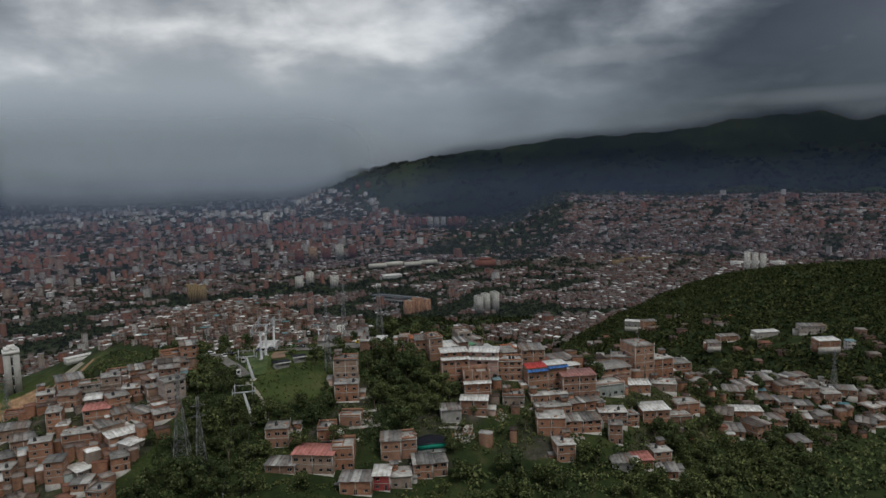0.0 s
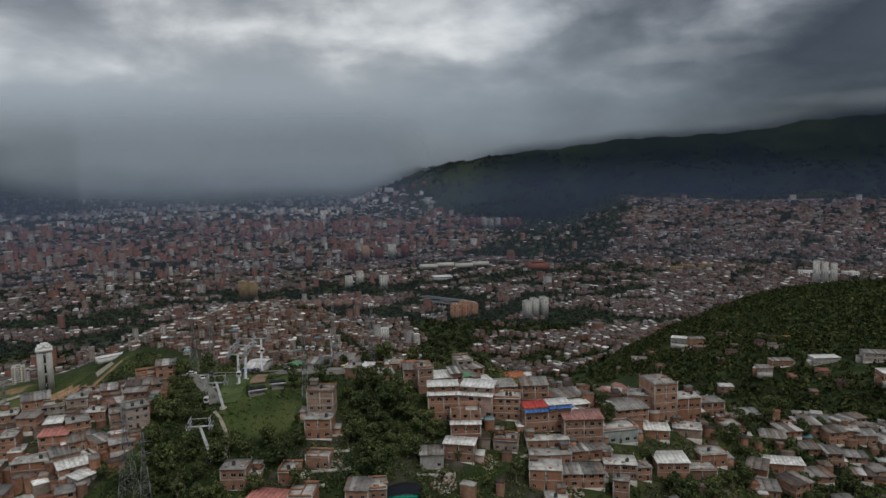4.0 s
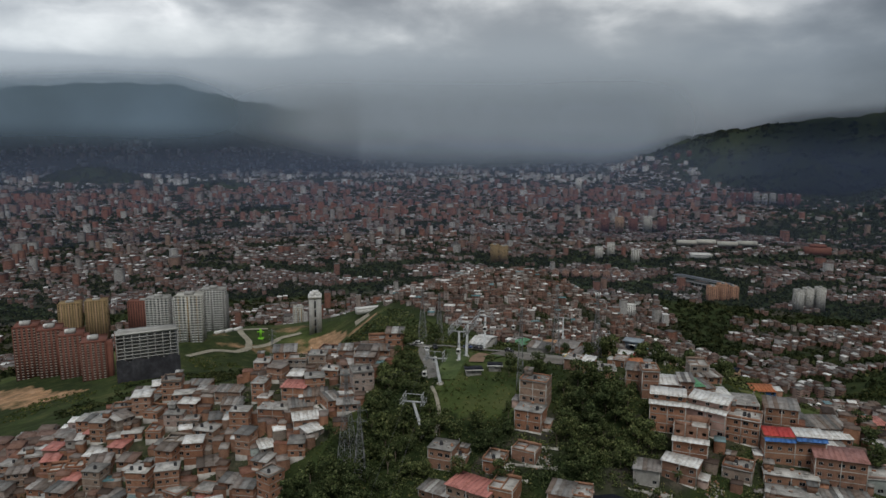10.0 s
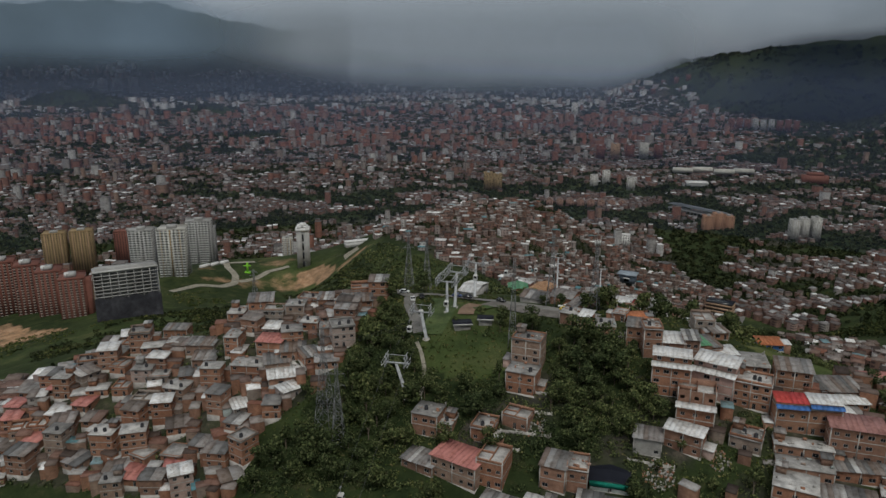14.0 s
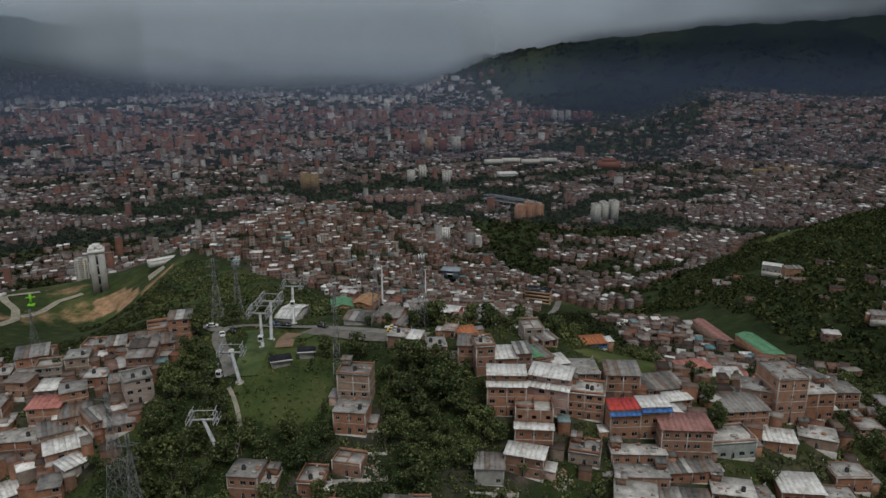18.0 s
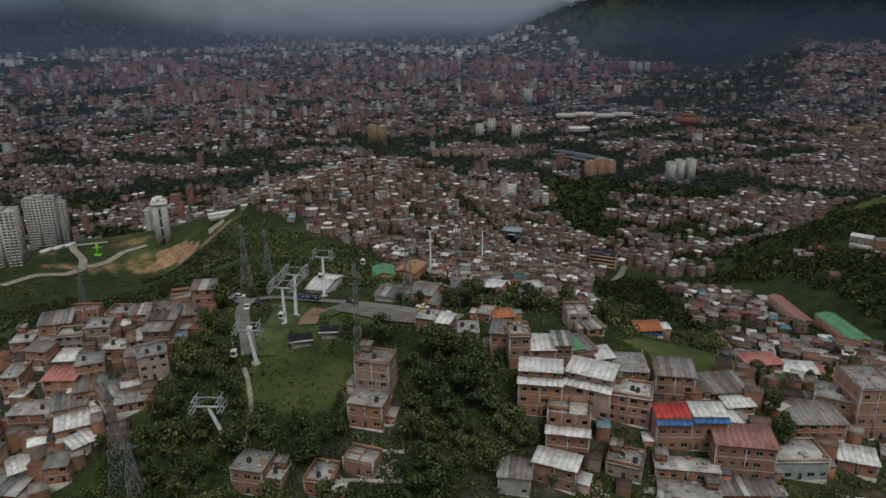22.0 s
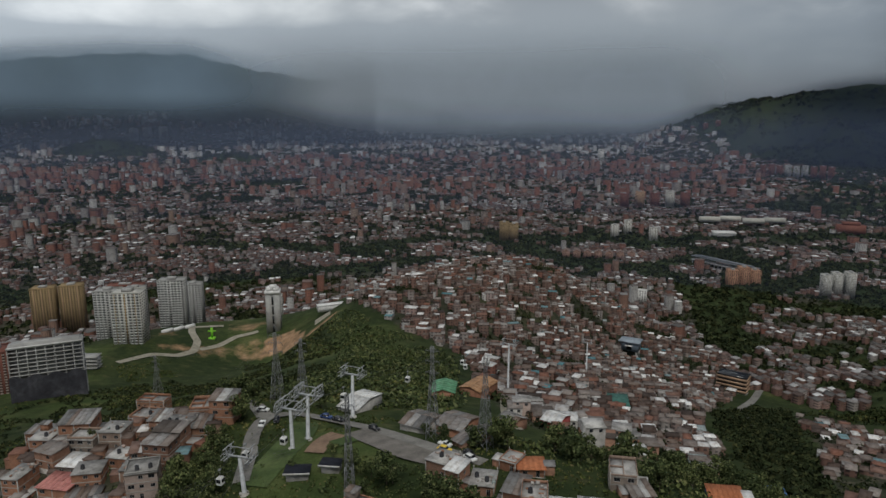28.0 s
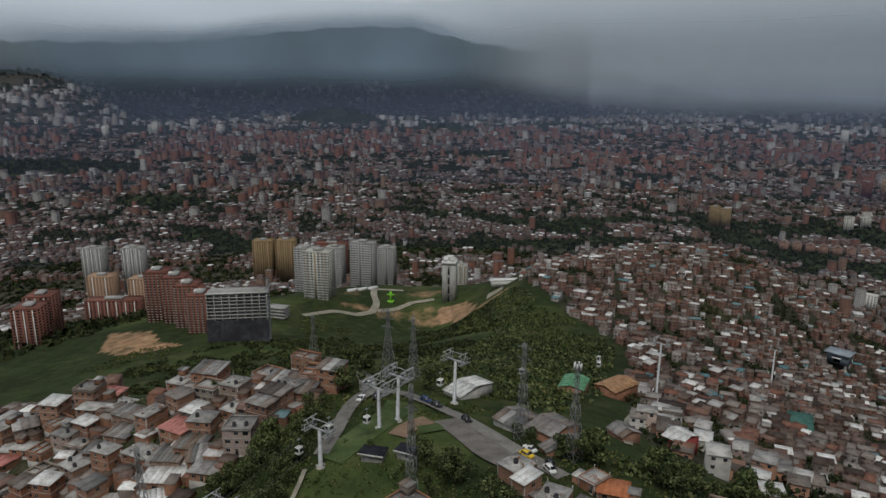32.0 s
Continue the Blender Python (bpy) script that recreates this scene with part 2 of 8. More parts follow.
M_CABLE = material("steel_rope", lambda n: (0.10, 0.10, 0.105), rough=0.6, metal=0.4)


def leafage(*stops):
    def build(n):
        c = n.ramp(chance(n, True), *stops)
        big = n.ramp(n.noise(place(n), 0.05, 3.0), (0.35, (0.62, 0.68, 0.62)), (0.65, (1.25, 1.2, 1.0)))
        return n.mix(1.0, c, big, "MULTIPLY")
    return build


M_LEAF = material("leaves", leafage((0.0, (0.018, 0.028, 0.011)), (0.45, (0.060, 0.080, 0.037)), (0.8, (0.112, 0.135, 0.058)), (1.0, (0.18, 0.185, 0.10))), rough=0.8, spec=0.1)
M_LEAF_FAR = material("far_leaves", leafage((0.0, (0.014, 0.021, 0.011)), (0.6, (0.029, 0.038, 0.019)), (1.0, (0.058, 0.062, 0.030))), rough=0.9, spec=0.05)
M_LEAF_WOOD = material("wood_leaves", leafage((0.0, (0.013, 0.020, 0.010)), (0.5, (0.030, 0.041, 0.018)), (0.85, (0.058, 0.068, 0.026)), (1.0, (0.11, 0.105, 0.05))), rough=0.9, spec=0.05)
M_BARK = material("bark", blotched((0.0, (0.10, 0.075, 0.055)), (1.0, (0.16, 0.13, 0.10)), scale=2.0))


M_WEED = material("weeds", leafage((0.0, (0.036, 0.052, 0.018)), (0.5, (0.078, 0.10, 0.034)), (0.8, (0.125, 0.125, 0.052)), (1.0, (0.19, 0.16, 0.09))), rough=0.9, spec=0.05)


def ground_colour(n):
    p = place(n)
    cover = n.add("ShaderNodeAttribute")
    cover.attribute_name = "cover"
    part_of = n.add("ShaderNodeSeparateColor")
    n.link(cover.outputs["Color"], part_of.inputs[0])
    meadow = n.ramp(n.noise(p, 0.05, 8.0, 0.62), (0.3, (0.028, 0.044, 0.016)), (0.5, (0.060, 0.082, 0.026)), (0.7, (0.118, 0.120, 0.050)))
    scrub = n.ramp(n.noise(p, 0.11, 9.0, 0.7), (0.3, (0.013, 0.022, 0.009)), (0.55, (0.031, 0.044, 0.016)), (0.75, (0.08, 0.07, 0.035)))
    town = n.ramp(n.noise(p, 0.16, 8.0, 0.75), (0.3, (0.020, 0.026, 0.016)), (0.5, (0.050, 0.047, 0.037)), (0.72, (0.15, 0.12, 0.095)))
    earth = n.ramp(n.noise(p, 0.12, 8.0, 0.65), (0.35, (0.17, 0.12, 0.075)), (0.5, (0.33, 0.20, 0.115)), (0.68, (0.46, 0.30, 0.19)))
    rag = n.math("SUBTRACT", n.noise(p, 0.09, 6.0, 0.7), 0.5)

    def edge(v):
        return n.math("ADD", n.math("MULTIPLY", n.math("ADD", v, n.math("MULTIPLY", rag, 0.9)), 2.5), -0.75, True)
    c = n.mix(edge(part_of.outputs[0]), scrub, meadow)
    c = n.mix(edge(part_of.outputs[1]), c, town)
    c = n.mix(edge(part_of.outputs[2]), c, earth)
    broad = n.ramp(n.noise(p, 0.0045, 6.0, 0.62), (0.32, (0.62, 0.66, 0.7)), (0.52, (1.0, 1.0, 1.0)), (0.72, (1.5, 1.38, 1.25)))
    c = n.mix(1.0, c, broad, "MULTIPLY")
    grain = n.ramp(n.noise(p, 1.6, 5.0, 0.75), (0.3, (0.7,) * 3), (0.7, (1.25,) * 3))
    return [n.mix(1.0, c, grain, "MULTIPLY"), n.noise(p, 0.8, 6.0)]


M_GROUND = material("ground", ground_colour, rough=1.0, spec=0.1)
M_ROAD = material("road_surface", blotched((0.0, (0.17, 0.155, 0.14)), (1.0, (0.19, 0.175, 0.155)), scale=0.25, amount=0.4))


# ---------------------------------------------------------------- making meshes
def fast_mesh(name, verts, faces, mats, which=None):
    """A mesh from arrays: verts (n, 3), faces (m, 4) and, where there are several, a material index each."""
    verts, faces = np.asarray(verts, np.float32), np.asarray(faces, np.int32)
    me = bpy.data.meshes.new(name)
    me.vertices.add(len(verts))
    me.vertices.foreach_set("co", verts.ravel())
    k = faces.shape[1]
    me.loops.add(faces.size)
    me.loops.foreach_set("vertex_index", faces.ravel())
    me.polygons.add(len(faces))
    me.polygons.foreach_set("loop_start", np.arange(len(faces), dtype=np.int32) * k)
    me.polygons.foreach_set("loop_total", np.full(len(faces), k, np.int32))
    for m in mats:
        me.materials.append(m)
    if which is not None:
        me.polygons.foreach_set("material_index", np.asarray(which, np.int32))
    me.update(calc_edges=True)
    return me


class Solid:
    """Gathers boxes, bars and sheets into one mesh."""

    def __init__(self):
        self.v, self.f, self.k = [], [], []

    def quad(self, a, b, c, d, k=0):
        i = len(self.v)
        self.v += [a, b, c, d]
        self.f.append((i, i + 1, i + 2, i + 3))
        self.k.append(k)

    def box(self, x0, x1, y0, y1, z0, z1, k=0, bottom=True):
        i = len(self.v)
        self.v += [(x0, y0, z0), (x1, y0, z0), (x1, y1, z0), (x0, y1, z0), (x0, y0, z1), (x1, y0, z1), (x1, y1, z1), (x0, y1, z1)]
        quads = [(0, 1, 5, 4), (1, 2, 6, 5), (2, 3, 7, 6), (3, 0, 4, 7), (4, 5, 6, 7)] + ([(3, 2, 1, 0)] if bottom else [])
        self.f += [tuple(i + q for q in f) for f in quads]
        self.k += [k] * len(quads)
        return self

    def bar(self, a, b, r, k=0, sides=4, r2=None):
        """A bar from a to b, tapering from r to r2."""
        a, b = Vector(a), Vector(b)
        way = b - a
        side = way.orthogonal().normalized()
        if abs(way.normalized().z) < 0.95:
            side = way.cross(Vector((0, 0, 1))).normalized()
        over = way.cross(side).normalized()
        i = len(self.v)
        for end, rad in ((a, r), (b, r if r2 is None else r2)):
            for s in range(sides):
                t = 2 * math.pi * (s + 0.5) / sides
                self.v.append(tuple(end + side * (math.cos(t) * rad) + over * (math.sin(t) * rad)))
        for s in range(sides):
            e = (s + 1) % sides
            self.f.append((i + s, i + e, i + sides + e, i + sides + s))
            self.k.append(k)
        if sides == 4:
            self.f += [(i + 3, i + 2, i + 1, i), (i + 4, i + 5, i + 6, i + 7)]
            self.k += [k, k]
        else:
            for base in (0, sides):
                for s in range(1, sides - 2, 2):
                    self.f.append((i + base, i + base + s, i + base + s + 1, i + base + min(s + 2, sides - 1)))
                    self.k.append(k)
        return self

    def mesh(self, name, *mats):
        return fast_mesh(name, np.array(self.v), np.array(self.f), mats, self.k if len(mats) > 1 else None)


def part(name, solid, mats, parent, label=""):
    """One mesh object under a thing or under a part."""
    mats = mats if isinstance(mats, tuple) else (mats,)
    me = solid if isinstance(solid, bpy.types.Mesh) else solid.mesh(name, *mats)
    ob = new(name, me)
    ob.parent = parent
    return tagged(ob, label)


def thing(name, m, label, category, group="", kind=""):
    ob = new(name)
    ob.empty_display_size = 0.5
    ob.matrix_world = m
    return tagged(ob, label, category, group, kind)


def alone(name, solid, mats, m, label, category, group="", kind=""):
    mats = mats if isinstance(mats, tuple) else (mats,)
    me = solid if isinstance(solid, bpy.types.Mesh) else solid.mesh(name, *mats)
    ob = new(name, me)
    ob.matrix_world = m
    return tagged(ob, label, category, group, kind)


def on_ground(x, y, turn=0.0, lift=0.0):
    return pose(x, y, float(height(x, y)) + lift, 0, 0, turn)


def inside(poly, x, y):
    """Which of the places lie in the polygon."""
    x, y = np.asarray(x, float), np.asarray(y, float)
    hit = np.zeros(x.shape, bool)
    for (x0, y0), (x1, y1) in zip(poly, poly[1:] + poly[:1]):
        cross = (y0 > y) != (y1 > y)
        hit ^= cross & (x < (x1 - x0) * (y - y0) / ((y1 - y0) or 1e-9) + x0)
    return hit


# ---------------------------------------------------------------- the land
# spot heights of the spur and its flanks: x, y, z in metres
SPUR = ((-24, 252, 312), (-4, 280, 320), (-15, 270, 319), (10, 256, 314), (29, 296, 325), (50, 264, 317), (70, 296, 323),
        (90, 252, 311), (-13, 242, 305), (111, 236, 302), (137, 272, 311), (126, 306, 308), (146, 262, 304), (130, 231, 292), (164, 290, 303),
        (71, 218, 295), (35, 227, 299), (3, 238, 306), (-40, 228, 299), (-72, 231, 288), (-110, 238, 286), (-158, 228, 277),
        (-160, 250, 288), (-120, 267, 297), (-105, 285, 312), (-100, 306, 313), (-128, 316, 298), (-68, 304, 315), (-50, 310, 321), (-20, 335, 317),
        (15, 345, 316), (-66, 330, 317), (-98, 328, 309), (-146, 285, 302), (-205, 293, 271), (-250, 288, 258))
FLANKS = ((-10, 405, 296), (20, 430, 285), (56, 516, 240), (-65, 702, 220), (-126, 818, 240), (-182, 701, 244), (-200, 742, 236),
          (-140, 960, 228), (-50, 1030, 207), (20, 1010, 170), (-30, 1227, 92), (52, 872, 152), (116, 638, 200), (146, 797, 148), (220, 676, 182),
          (245, 500, 231), (262, 476, 236), (190, 500, 230), (154, 372, 274), (335, 614, 242), (330, 650, 226), (370, 770, 205), (450, 670, 246), (540, 545, 268), (551, 704, 262), (640, 650, 272), (500, 862, 229), (560, 980, 200), (610, 1140, 158), (520, 1090, 130), (470, 1010, 142),
          (280, 850, 130), (200, 915, 120), (400, 900, 178), (256, 424, 247), (200, 450, 245), (232, 303, 289), (190, 258, 287), (232, 272, 281), (185, 287, 297), (406, 488, 260), (424, 634, 246))
WEST = ((-303, 748, 191), (-270, 690, 180), (-372, 655, 199), (-487, 516, 195), (-320, 488, 222), (-390, 745, 190), (-470, 810, 155), (-560, 700, 150),
        (-230, 560, 212), (-120, 560, 250), (-80, 450, 282), (-160, 360, 275), (-250, 380, 246), (-420, 420, 205), (-300, 250, 235),
        (-560, 330, 180), (-235, 860, 212), (-330, 980, 130), (-700, 500, 140), (-650, 950, 88), (-150, 620, 240), (-700, 200, 170),
        (150, 1200, 75), (350, 1400, 68), (-350, 1400, 70), (0, 100, 285), (-200, 60, 250), (250, 100, 270), (100, -200, 380), (780, 800, 262), (760, 1060, 190))
KNOT = np.array(SPUR + FLANKS + WEST, float)


def _kernel(d2):
    return np.where(d2 > 0, d2 * np.log(np.sqrt(d2) + 1e-9), 0.0)


def _spline():
    u = KNOT[:, :2] / 100.0
    n = len(u)
    d2 = ((u[:, None] - u[None]) ** 2).sum(-1)
    a = np.zeros((n + 3, n + 3))
    a[:n, :n] = _kernel(d2) + np.eye(n) * 0.02
    a[:n, n:], a[n:, :n] = np.c_[np.ones(n), u], np.c_[np.ones(n), u].T
    return np.linalg.solve(a, np.r_[KNOT[:, 2], 0, 0, 0])


LAND = _spline()
HUB = (45.0, 90.0)


def smooth(a, b, v):
    s = np.clip((v - a) / (b - a), 0, 1)
    return s * s * (3 - 2 * s)


def skyline(az):
    """How high the far mountains stand, in degrees over the camera, by bearing."""
    return np.interp(az, (-180, -120, -75, -57, -52, -47, -41, -36, -32, -26, -20, -13, -9, -5, 0.8, 3, 5.4, 8, 12, 15, 18, 21, 25.4, 30.4, 34, 37.4, 39.6, 42.3, 44, 50, 60, 120, 180),
                     (1.0, 1.0, 2.3, 2.5, 2.7, 3.4, 3.9, 3.9, 3.0, 2.0, 0.6, -1.4, -1.5, -1.45, -0.6, -0.2, 0.2, 0.55, 1.28, 1.5, 1.85, 2.24, 2.3, 2.54, 3.2, 3.35, 3.46, 2.6, 2.9, 3.4, 3.6, 2.0, 1.0))


def drawn_in(v):
    """Draws the far distance in towards the middle of the walk: bearing and slope of sight stay, what lies past 2.8 km comes nearer."""
    v = np.asarray(v, float)
    d = v - (HUB[0], HUB[1], 410.0)
    r = np.maximum(np.hypot(d[..., 0], d[..., 1]), 1.0)
    k = np.where(r > 2800, (2800 + 2050 * (1 - np.exp(-(r - 2800) / 3000))) / r, 1.0)
    return d * k[..., None] + (HUB[0], HUB[1], 410.0)


def wander(x, y):
    """Gullies and knolls, as a sum of a few waves."""
    return (np.sin(x * 0.0131 + 1.3 * np.sin(y * 0.0092)) + np.sin(y * 0.0173 + 1.1 * np.sin(x * 0.0117 + 2.0))
            + 0.6 * np.sin(x * 0.031 - y * 0.027) + 0.4 * np.sin(x * 0.052 + y * 0.061))


def height(x, y):
    """The height of the ground at a place; takes arrays."""
    x, y = np.asarray(x, float), np.asarray(y, float)
    q = np.stack([x, y], -1) / 100.0
    flat = q.reshape(-1, 2)
    near = np.concatenate([_kernel(((c[:, None] - KNOT[None, :, :2] / 100.0) ** 2).sum(-1)) @ LAND[:len(KNOT)]
                           + LAND[-3] + c @ LAND[-2:] for c in np.array_split(flat, max(1, len(flat) // 4000))]).reshape(x.shape)
    near = np.clip(near, 40, 460)
    dx, dy = x - HUB[0], y - HUB[1]
    r, az = np.hypot(dx, dy), np.degrees(np.arctan2(dx, dy))
    foot = np.interp(az, (-62, -14, -9, -3, 1, 5, 9, 14, 20, 26), (6200, 6500, 6900, 6200, 5200, 4600, 4000, 3900, 3800, 3750))
    crest = np.interp(az, (-14, -8, 0, 6, 12), (9600, 8800, 7400, 6600, 6300))
    floor = 58 + 2.0 * wander(x * 0.5, y * 0.5)
    # the crowded eastern hillside, the gentle apron under the mountain, two wooded knolls and a spur in the west
    floor = floor + smooth(15, 22, az) * smooth(140, 90, az) * 178 * np.clip((r - 2250) / 1450, 0, 1) + smooth(3, 7, az) * smooth(24, 19, az) * 55 * smooth(2900, 4000, r)
    for kx, ky, kr, kh in ((-2654, 4211, 260, 62), (-3938, 4461, 430, 118)):
        floor = floor + kh * np.exp(-((x - kx) ** 2 + (y - ky) ** 2) / (kr * 0.75) ** 2)
    floor = floor + smooth(-56, -63, az) * smooth(-120, -90, az) * 400 * smooth(4900, 6600, r)
    top = 410 + crest * np.tan(np.radians(skyline(az) + 0.07 * np.sin(az * 1.9 + 1) + 0.05 * np.sin(az * 5.1) + 0.02 * np.sin(az * 13.3)))
    mount = np.maximum(top - floor, 0) * smooth(foot, crest, r) ** 1.15
    east = smooth(2, 9, az)
    spurs = np.abs(np.sin(np.radians(az) * 17 + 1.4 * np.sin(r * 0.0013) + 0.6 * np.sin(r * 0.0037))) + 0.4 * np.abs(np.sin(np.radians(az) * 47 + 1.3 * np.sin(r * 0.0025)))
    body = smooth(foot, foot + 900, r) * (1 - smooth(crest - 1100, crest, r)) * smooth(20, 200, top - floor)
    fold = body * (wander(x * 0.25, y * 0.25) * (12 + 24 * east) - (25 + 75 * east) * (spurs - 0.3))
    fold = fold + 95 * np.exp(-((r - 4650) / 430) ** 2) * smooth(14, 24, az) * smooth(95, 70, az) * (0.62 + 0.38 * np.sin(az * 0.45 + 2.4))
    far = floor + mount + fold
    # the wooded hill on the east side goes up and back
    blend = smooth(1150, 1500, r)
    near = np.where((np.abs(az) > 75) | (r > 1600), np.clip(near, 60, 420), near)
    return near * (1 - blend) + far * blend


# ---------------------------------------------------------------- where things stand
LEFT_TOWN = [(-205, 235), (-185, 222), (-70, 222), (-72, 246), (-56, 258), (-52, 275), (-50, 300), (-54, 322), (-85, 318), (-112, 294), (-135, 284), (-150, 296), (-176, 300), (-205, 254)]
COMUNA = [(-225, 770), (-190, 705), (-119, 645), (-55, 610), (-5, 470), (14, 405), (34, 362), (66, 352), (100, 400), (117, 484), (108, 622), (150, 800), (175, 980), (110, 1060),
          (40, 1070), (-45, 1080), (-135, 1050), (-180, 970), (-228, 870)]
EAST_VILLAGE = [(205, 790), (228, 712), (232, 575), (228, 520), (238, 474), (268, 474), (276, 424), (250, 400), (215, 400), (176, 410), (160, 450), (175, 560), (190, 680)]
TOWN_WEST = [(-152, 298), (-178, 302), (-212, 308), (-295, 302), (-300, 250), (-212, 236), (-208, 256), (-180, 296)]
EAST_SLOPE = [(165, 240), (240, 252), (300, 290), (300, 335), (240, 328), (180, 302)]
GREEN_FIELD = [(84, 302), (92, 314), (110, 326), (140, 352), (158, 350), (150, 322), (128, 298), (112, 288), (96, 292)]
CREST_LAWN = [(-27, 268), (-18, 262), (-2, 266), (8, 274), (7, 290), (-4, 284), (-16, 288), (-24, 282)]
FORECOURT = [(-12, 324), (-10, 309), (0, 302), (10, 297), (28, 297), (28, 309), (10, 316), (-2, 322)]
GREEN_SLOPE = [(440, 900), (500, 850), (560, 950), (625, 1130), (570, 1190), (470, 1040)]
WOODS = [(255, 715), (215, 810), (300, 870), (400, 980), (520, 1150), (620, 1230), (800, 1000), (980, 520), (600, 300), (275, 500)]
WORKS = [(-400, 690), (-385, 640), (-330, 640), (-300, 670), (-262, 690), (-236, 715), (-262, 760), (-330, 775), (-385, 750)]
rng = np.random.default_rng(7)


def field(x, y, scale, seed=0.0):
    """A smooth wavering value between about -1 and 1, for patches."""
    x, y = x / scale + seed, y / scale - seed
    return (np.sin(x + 1.7 * np.sin(y * 0.8 + seed)) + np.sin(1.3 * y + 1.4 * np.sin(x * 0.9)) + 0.6 * np.sin(2.3 * x - 1.9 * y) + 0.4 * np.sin(4.1 * x + 3.7 * y)) / 2.6


BELTS = ([(-1100, 1660), (-893, 1722), (-748, 1697), (-645, 1748), (-515, 1909), (-351, 2010), (-113, 2015), (62, 2030), (213, 1976), (303, 1849), (230, 1562)], [(-1410, 1160), (-922, 1140), (-783, 1336), (-655, 1490), (-517, 1584), (-421, 1683), (-29, 1699), (123, 1799), (265, 1960)], [(-649, 1684), (-519, 1935), (-349, 1980), (-117, 1776), (100, 1671), (177, 1510), (195, 1353), (170, 1080)],
         [(-425, 2055), (-222, 2024), (-57, 2111), (129, 2099), (480, 2250), (745, 2298)], [(178, 1436), (257, 1524), (352, 1664), (498, 1883), (646, 1838), (801, 1983)], [(284, 1514), (425, 1457), (487, 1650), (582, 1553), (700, 1500)])
KNOLLS = ((-2990, 1480, 330), (-2690, 1640, 260), (-2654, 4211, 270), (-3938, 4461, 440), (-1500, 2500, 120), (-1750, 1350, 150), (-1720, 3050, 170), (-950, 3350, 110), (-760, 2750, 120), (600, 2870, 220))


def belt(x, y):
    """How far a place lies outside the wooded belts and knolls, in metres; below nought it is inside."""
    best = np.full(np.shape(x), 9e9)
    wide = 42 + 22 * field(x, y, 45.0, 2.2)
    for line in BELTS:
        for (x0, y0), (x1, y1) in zip(line, line[1:]):
            u = np.clip(((x - x0) * (x1 - x0) + (y - y0) * (y1 - y0)) / ((x1 - x0) ** 2 + (y1 - y0) ** 2), 0, 1)
            best = np.minimum(best, np.hypot(x - x0 - u * (x1 - x0), y - y0 - u * (y1 - y0)) - wide)
    for kx, ky, kr in KNOLLS:
        best = np.minimum(best, np.hypot(x - kx, (y - ky) * 1.3) - kr * (1 + 0.2 * field(x, y, 90.0, 0.3)))
    return best


